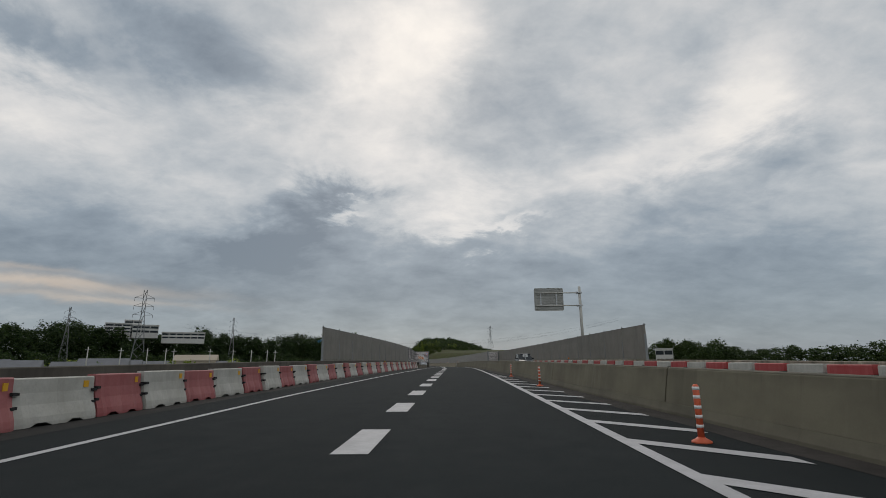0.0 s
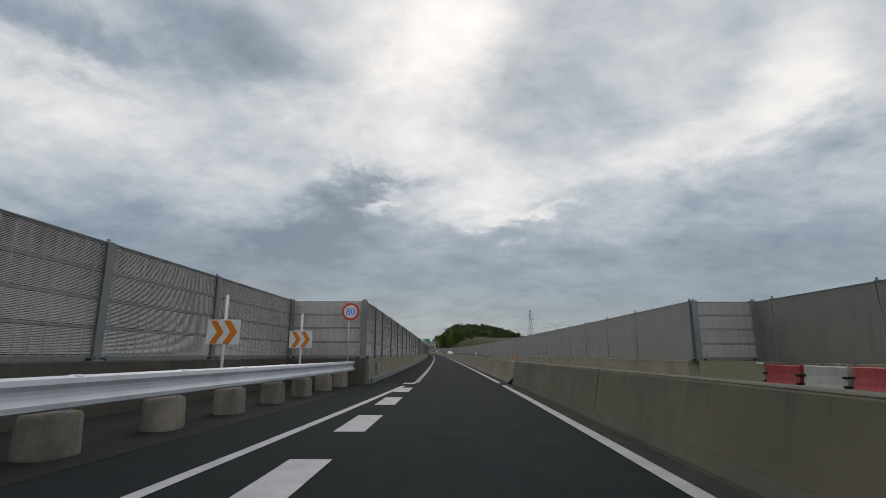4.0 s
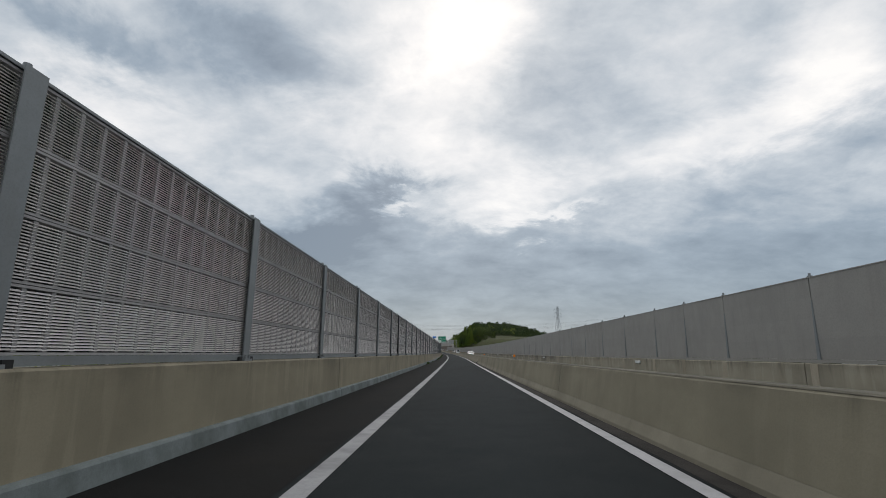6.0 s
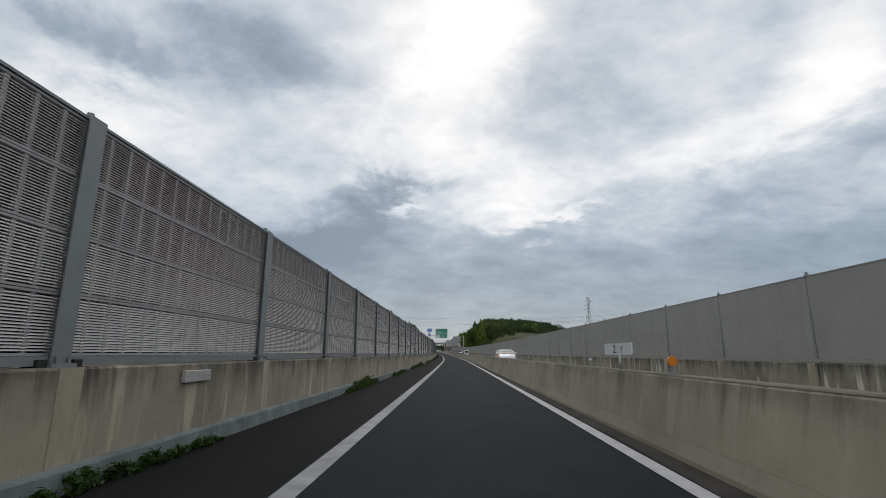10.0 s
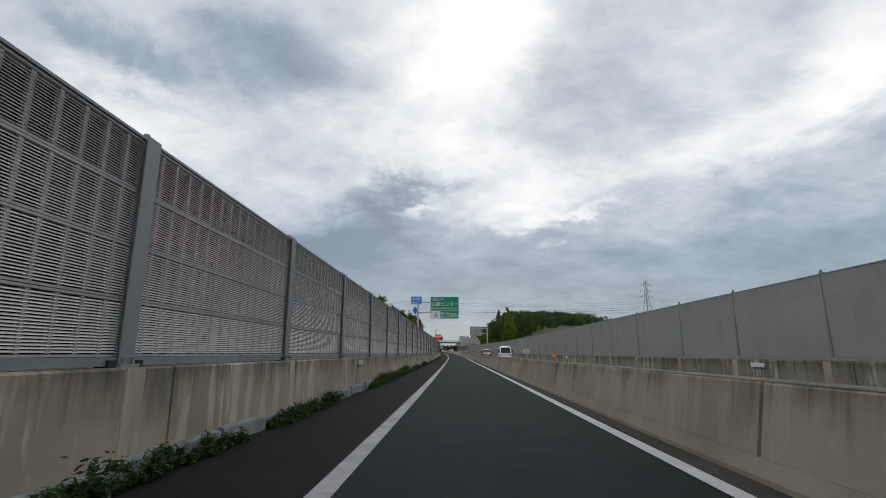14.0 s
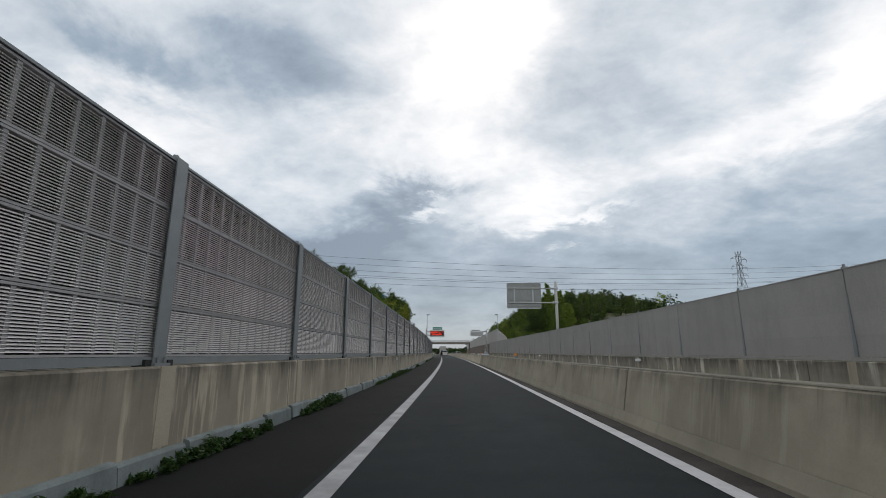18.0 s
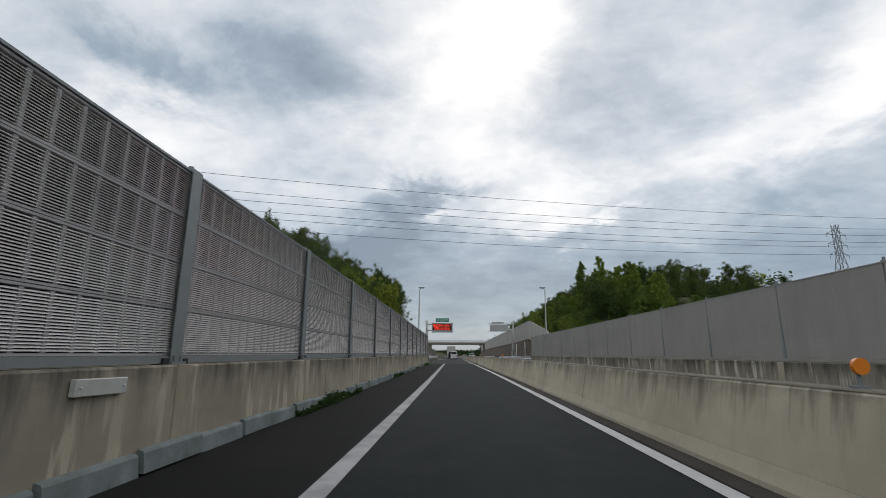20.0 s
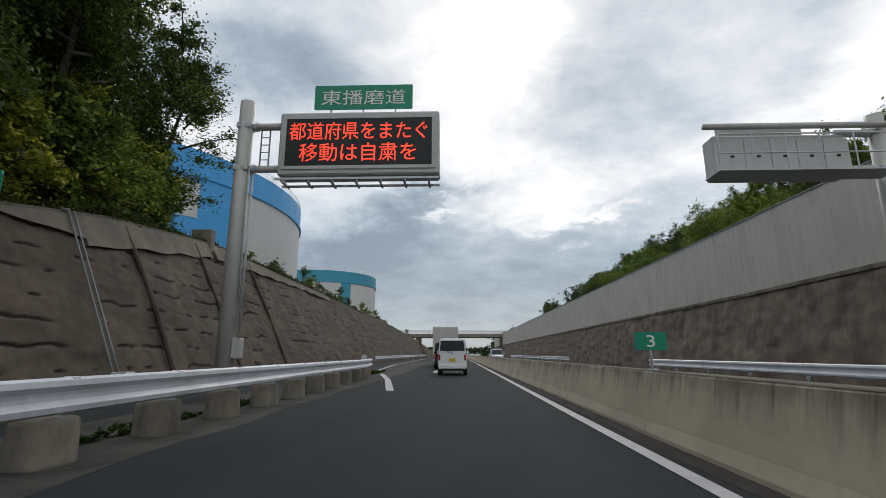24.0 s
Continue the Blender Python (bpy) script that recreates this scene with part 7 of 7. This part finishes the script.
def kei_van(m, paint, label):
    """A tall boxy van that shows its tail: front towards +y."""
    th = thing("van", m, label, "van")
    part("body", Shape().rings(loft([(-1.69, .70, .34, .98, 1.76, .63), (-1.62, .735, .28, 1.0, 1.83, .66), (-.5, .737, .26, 1.0, 1.86, .66), (.7, .737, .26, 1.0, 1.84, .65), (1.0, .735, .26, .98, 1.70, .6), (1.32, .72, .28, .92, 1.1, .62), (1.68, .62, .36, .82, .86, .5)])).mesh("body", [paint], False), th)
    part("rear_window", Shape().rings([[(-.63, -1.705, 1.2), (.63, -1.705, 1.2), (.575, -1.70, 1.70), (-.575, -1.70, 1.70)], [(-.63, -1.6, 1.2), (.63, -1.6, 1.2), (.575, -1.6, 1.70), (-.575, -1.6, 1.70)]]).mesh("rear_window", [GLASS]), th)
    for sx in (-1, 1):
        part("side_window", Shape().rings([[(sx * .74, -1.45, 1.05), (sx * .74, .75, 1.05), (sx * .69, .62, 1.6), (sx * .69, -1.4, 1.6)], [(sx * .7, -1.45, 1.05), (sx * .7, .75, 1.05), (sx * .65, .62, 1.6), (sx * .65, -1.4, 1.6)]]).mesh("side_window", [GLASS]), th)
        part("tail_lamp", Shape().box(min(sx * .60, sx * .715), max(sx * .60, sx * .715), -1.70, -1.6, .72, 1.02, 0, .015).mesh("tail_lamp", [TAIL]), th)
        part("mirror", Shape().box(min(sx * .74, sx * .88), max(sx * .74, sx * .88), .72, .82, 1.05, 1.25, 0, .02).mesh("mirror", [paint]), th)
        for y in (-1.1, 1.1):
            wheel(th, sx * .66, y)
    part("bumper", Shape().box(-.7, .7, -1.74, -1.6, .3, .52, 0, .03).mesh("bumper", [paint]), th)
    part("lower_trim", Shape().box(-.6, .6, -1.73, -1.62, .22, .298).mesh("lower_trim", [DARK]), th)
    part("plate", Shape().box(-.165, .165, -1.72, -1.70, .66, .825).mesh("plate", [PLATE_YELLOW]), th, None, "yellow plate")
    part("wiper", Shape().tube([(.05, -1.72, 1.05), (-.3, -1.71, 1.2)], .012, 0, 5).mesh("wiper", [DARK]), th)
    part("screen", Shape().rings([[(-.62, 1.02, 1.62), (.62, 1.02, 1.62), (.66, 1.31, 1.06), (-.66, 1.31, 1.06)], [(-.62, 1.06, 1.66), (.62, 1.06, 1.66), (.66, 1.36, 1.08), (-.66, 1.36, 1.08)]]).mesh("screen", [GLASS]), th)
    return th


def oncoming(m, paint, label, name="minivan", h=1.0, trim=STEEL):
    """A people carrier: front towards +y of its pose. Lower body, glasshouse, roof and pillars are parts of their own."""
    th = thing(name, m, label, "car")
    rings = []
    for y, w, z0, zt in ((-2.2, .72, .38, .90), (-2.12, .82, .28, .98), (-1.0, .85, .24, 1.0), (.6, .85, .24, 1.0), (1.2, .84, .24, .98), (1.75, .81, .26, .88), (2.08, .74, .30, .77), (2.18, .6, .36, .66)):
        half = [(w * .92, z0), (w, z0 + .12), (w, zt - .14), (w * .97, zt - .05), (w * .90, zt)]
        rings.append([(x, y, z) for x, z in half] + [(-x, y, z) for x, z in reversed(half)])
    part("body", Shape().rings(rings).mesh("body", [paint], True), th)
    zr = 1.62 * h
    part("glasshouse", Shape().rings([[(-.79, -2.06, .97), (.79, -2.06, .97), (.79, 1.24, .97), (-.79, 1.24, .97)], [(-.67, -1.88, zr), (.67, -1.88, zr), (.67, .42, zr), (-.67, .42, zr)]]).mesh("glasshouse", [GLASS]), th, None, "dark tinted windows")
    part("roof", Shape().rings([[(x * sx, y, z) for x, y in ((-1, y0), (-.8, y0 - .06), (.8, y0 - .06), (1, y0), (1, y1), (.8, y1 + .07), (-.8, y1 + .07), (-1, y1))] for sx, y0, y1, z in ((.69, -1.86, .40, zr - .02), (.685, -1.85, .36, zr + .05), (.6, -1.7, .18, zr + .10), (.4, -1.4, -.1, zr + .115))]).mesh("roof", [paint], True), th)
    for sx in (-1, 1):
        for yb, yt, r in ((1.22, .42, .032), (.30, .10, .022), (-.85, -.85, .022), (-2.03, -1.86, .05)):
            part("pillar", Shape().tube([(sx * .785, yb, .96), (sx * .675, yt, zr)], r, 0, 6).mesh("pillar", [paint], True), th)
        part("head_lamp", Shape().rings([[(sx * .46, 2.08, .66), (sx * .76, 1.88, .70), (sx * .79, 1.70, .84), (sx * .50, 1.96, .80)], [(sx * .46, 1.9, .66), (sx * .72, 1.7, .70), (sx * .72, 1.6, .82), (sx * .48, 1.8, .78)]]).mesh("head_lamp", [LAMP_LENS]), th)
        part("mirror", Shape().box(min(sx * .83, sx * 1.02), max(sx * .83, sx * 1.02), .85, .97, 1.0, 1.16, 0, .03).mesh("mirror", [paint]), th)
        part("door_handle", Shape().box(min(sx * .845, sx * .87), max(sx * .845, sx * .87), -.15, .05, .82, .85).mesh("door_handle", [trim]), th)
        for y in (-1.4, 1.35):
            wheel(th, sx * .76, y, .31)
    part("bumper", Shape().box(-.70, .70, 2.04, 2.22, .3, .52, 0, .05).mesh("bumper", [paint]), th)
    part("grille", Shape().box(-.44, .44, 2.1, 2.19, .56, .66, 0, .01).mesh("grille", [trim]), th)
    part("wiper", Shape().tube([(.5, 1.24, 1.0), (-.1, 1.12, 1.1)], .012, 0, 5).mesh("wiper", [DARK]), th)
    part("plate", Shape().box(-.165, .165, 2.22, 2.235, .36, .52).mesh("plate", [WHITE_SIGN]), th)
    return th


def small_truck(m, label):
    """A small cab-over pick-up with an open bed: front towards +y."""
    th = thing("pickup_truck", m, label, "truck")
    part("cab", Shape().rings([[(x * sx, y, z) for x, y in ((-1, .45), (1, .45), (1, y1 - .12), (.86, y1), (-.86, y1), (-1, y1 - .12))] for sx, y1, z in ((.70, 1.66, .42), (.735, 1.70, .6), (.735, 1.68, 1.0), (.71, 1.48, 1.42), (.66, 1.22, 1.76), (.56, 1.0, 1.82))]).mesh("cab", [CAR_WHITE]), th)
    part("windscreen", Shape().rings([[(-w, y, z), (w, y, z), (w, y - .12, z), (-w, y - .12, z)] for w, y, z in ((.6, 1.70, 1.02), (.58, 1.505, 1.42), (.53, 1.30, 1.69))]).mesh("windscreen", [GLASS]), th, None, "dark windscreen")
    part("grille", Shape().box(-.36, .36, 1.69, 1.72, .74, .82, 0, .01).mesh("grille", [STEEL]), th)
    part("bumper", Shape().box(-.7, .7, 1.6, 1.78, .36, .58, 0, .04).mesh("bumper", [CAR_WHITE]), th)
    for sx in (-1, 1):
        part("side_window", Shape().box(min(sx * .70, sx * .742), max(sx * .70, sx * .742), .55, 1.28, 1.05, 1.5, 0, .01).mesh("side_window", [GLASS]), th)
        part("head_lamp", Shape().box(min(sx * .42, sx * .69), max(sx * .42, sx * .69), 1.64, 1.73, .70, .88, 0, .03).mesh("head_lamp", [LAMP_LENS]), th)
        part("mirror", Shape().box(min(sx * .76, sx * .9), max(sx * .76, sx * .9), 1.42, 1.5, 1.1, 1.32, 0, .02).mesh("mirror", [DARK]), th)
        part("bed_side", Shape().box(min(sx * .68, sx * .72), max(sx * .68, sx * .72), -1.62, .36, .66, .95, 0, .01).mesh("bed_side", [CAR_WHITE]), th)
        for y in (-1.05, 1.0):
            wheel(th, sx * .62, y, .27)
    part("bed_floor", Shape().box(-.68, .68, -1.62, .40, .58, .66, 0, .01).mesh("bed_floor", [CAR_WHITE]), th)
    part("tailgate", Shape().box(-.68, .68, -1.66, -1.62, .66, .95, 0, .01).mesh("tailgate", [CAR_WHITE]), th)
    part("guard_frame", Shape().tube([(-.66, .40, .66), (-.66, .40, 1.5), (.66, .40, 1.5), (.66, .40, .66)], .02, 0, 6).mesh("guard_frame", [CAR_WHITE]), th)
    part("chassis", Shape().box(-.5, .5, -1.55, 1.5, .3, .58).mesh("chassis", [DARK]), th)
    return th


kei_van(at(561.8, -.31), CAR_WHITE, "white boxy van on the road ahead with a yellow plate")
kei_van(at(571.5, -.95), CAR_BLACK, "black boxy van before a white lorry")
oncoming(at(397.0, 5.6, 0, 180), CAR_BLACK, "dark blue-black minivan on the opposite carriageway", h=.88)
oncoming(at(52.3, 7.0, 0, 180) @ Matrix.Diagonal((.88, .88, .94, 1)), CAR_BLACK, "shiny black minivan on the opposite carriageway", h=.93)
small_truck(at(372.8, 6.3, 0, 180), "small white pickup truck on the opposite carriageway")
oncoming(at(603, 5.2, 0, 180), CAR_SILVER, "pale silver minivan further up the opposite carriageway")
oncoming(at(268, 5.4, 0, 180), CAR_WHITE, "white car on the opposite carriageway", "car", .82)
th = thing("lorry", at(580, -1.1), "white box lorry further up the road", "lorry")
bx = part("cargo_box", Shape().box(-1.1, 1.1, -2.4, 2.6, .95, 3.35, 0, .03).mesh("cargo_box", [BOX_PANEL]), th)
for sx in (-1, 1):
    part("rear_door", Shape().box(min(sx * .02, sx * 1.04), max(sx * .02, sx * 1.04), -2.43, -2.402, 1.05, 3.25, 0, .008).mesh("rear_door", [BOX_PANEL]), bx)
    part("lock_bar", Shape().tube([(sx * .35, -2.45, 1.1), (sx * .35, -2.45, 3.2)], .018, 0, 6).mesh("lock_bar", [STEEL], True), bx)
    part("tail_lamp", Shape().box(min(sx * .6, sx * .98), max(sx * .6, sx * .98), -2.45, -2.36, .72, .86).mesh("tail_lamp", [TAIL]), th)
    for y in (-1.5, 3.4):
        wheel(th, sx * .85, y, .4)
part("cab", Shape().box(-1.0, 1.0, 2.7, 4.3, .6, 2.5, 0, .12).mesh("cab", [CAR_WHITE]), th)
part("chassis", Shape().box(-.9, .9, -2.35, 2.65, .6, .94).mesh("chassis", [DARK]), th)
part("bumper", Shape().box(-1.05, 1.05, -2.45, -2.3, .45, .6, 0, .02).mesh("bumper", [STEEL]), th)

# ---------------------------------------------------------------- weeds, grass and litter along the walls
rng = np.random.default_rng(8)


def weed_strip(s0, s1, uf, dens, hmax, label, mat=WEED, leaf=.036, per=80, foot=lambda s: 0.0):
    """Leafy tufts along a line, thicker where the noise runs high."""
    cs, rs = [], []
    s = s0
    while s < s1:
        g = noise.noise(Vector((s * .21, 3.3, 0))) + .5 * noise.noise(Vector((s * .9, 7.3, 0)))
        if g > .12 - dens * .4:
            hh = hmax * (.3 + max(0, g + dens * .3)) * rng.uniform(.4, 1.15)
            for q in (.3, .75):
                cs.append(P(s + rng.normal() * .05, uf(s) + rng.uniform(-.02, .1) + hh * .25, hh * q + foot(s)))
                rs.append(max(.04, hh * .42))
        s += .11
    v, f = leaf_cards(rng, cs, rs, per, leaf, -.35, 1.5)
    return solid("weeds", leaf_mesh("weeds", v, f, mat), I4, label, "weeds", kind="stuff")


foot_l = lambda s: -2.76
weed_strip(150, 232, foot_l, -.12, .2, "sparse green weeds along the kerb")
weed_strip(232, 290, foot_l, .55, .3, "green weeds growing along the mossy kerb")
weed_strip(290, 372, foot_l, .75, .34, "thick green weeds along the mossy kerb")
weed_strip(372, 470, foot_l, .35, .26, "patchy green weeds along the broken kerb")
weed_strip(470, 500, foot_l, -.1, .2, "patchy green weeds along the broken kerb")
weed_strip(500.5, 566, lambda s: -4.6, .2, .25, "weeds between the guard rail blocks")
weed_strip(526, 600, lambda s: slope_crest(s) - .25, 1.0, .5, "dry yellow-green grass along the slope's top", GRASS, .09, 30, slope_h)
v, f = [], []
for k in range(5200):
    s = rng.uniform(527, 590)
    d = rng.uniform(0, 5)
    p = P(s, slope_crest(s) - .3 - d)
    z = max(slope_h(s) + .05 + float(np.interp(s, S, AZ)), ground_level(p.x, p.y) if d > 1.8 else -99)
    h = rng.uniform(.25, .8)
    a = rng.uniform(0, 6.283)
    o = np.array((p.x, p.y, z - .1))
    b = np.array((math.cos(a), math.sin(a), 0)) * .03
    t = o + np.array((rng.normal() * .2, rng.normal() * .2, h))
    i = len(v)
    v += [o - b, o + b, t]
    f.append((i, i + 1, i + 2))
solid("grass", mesh_of("grass", v, f, GRASS), I4, "tall dry grass under the trees", "grass", kind="stuff")
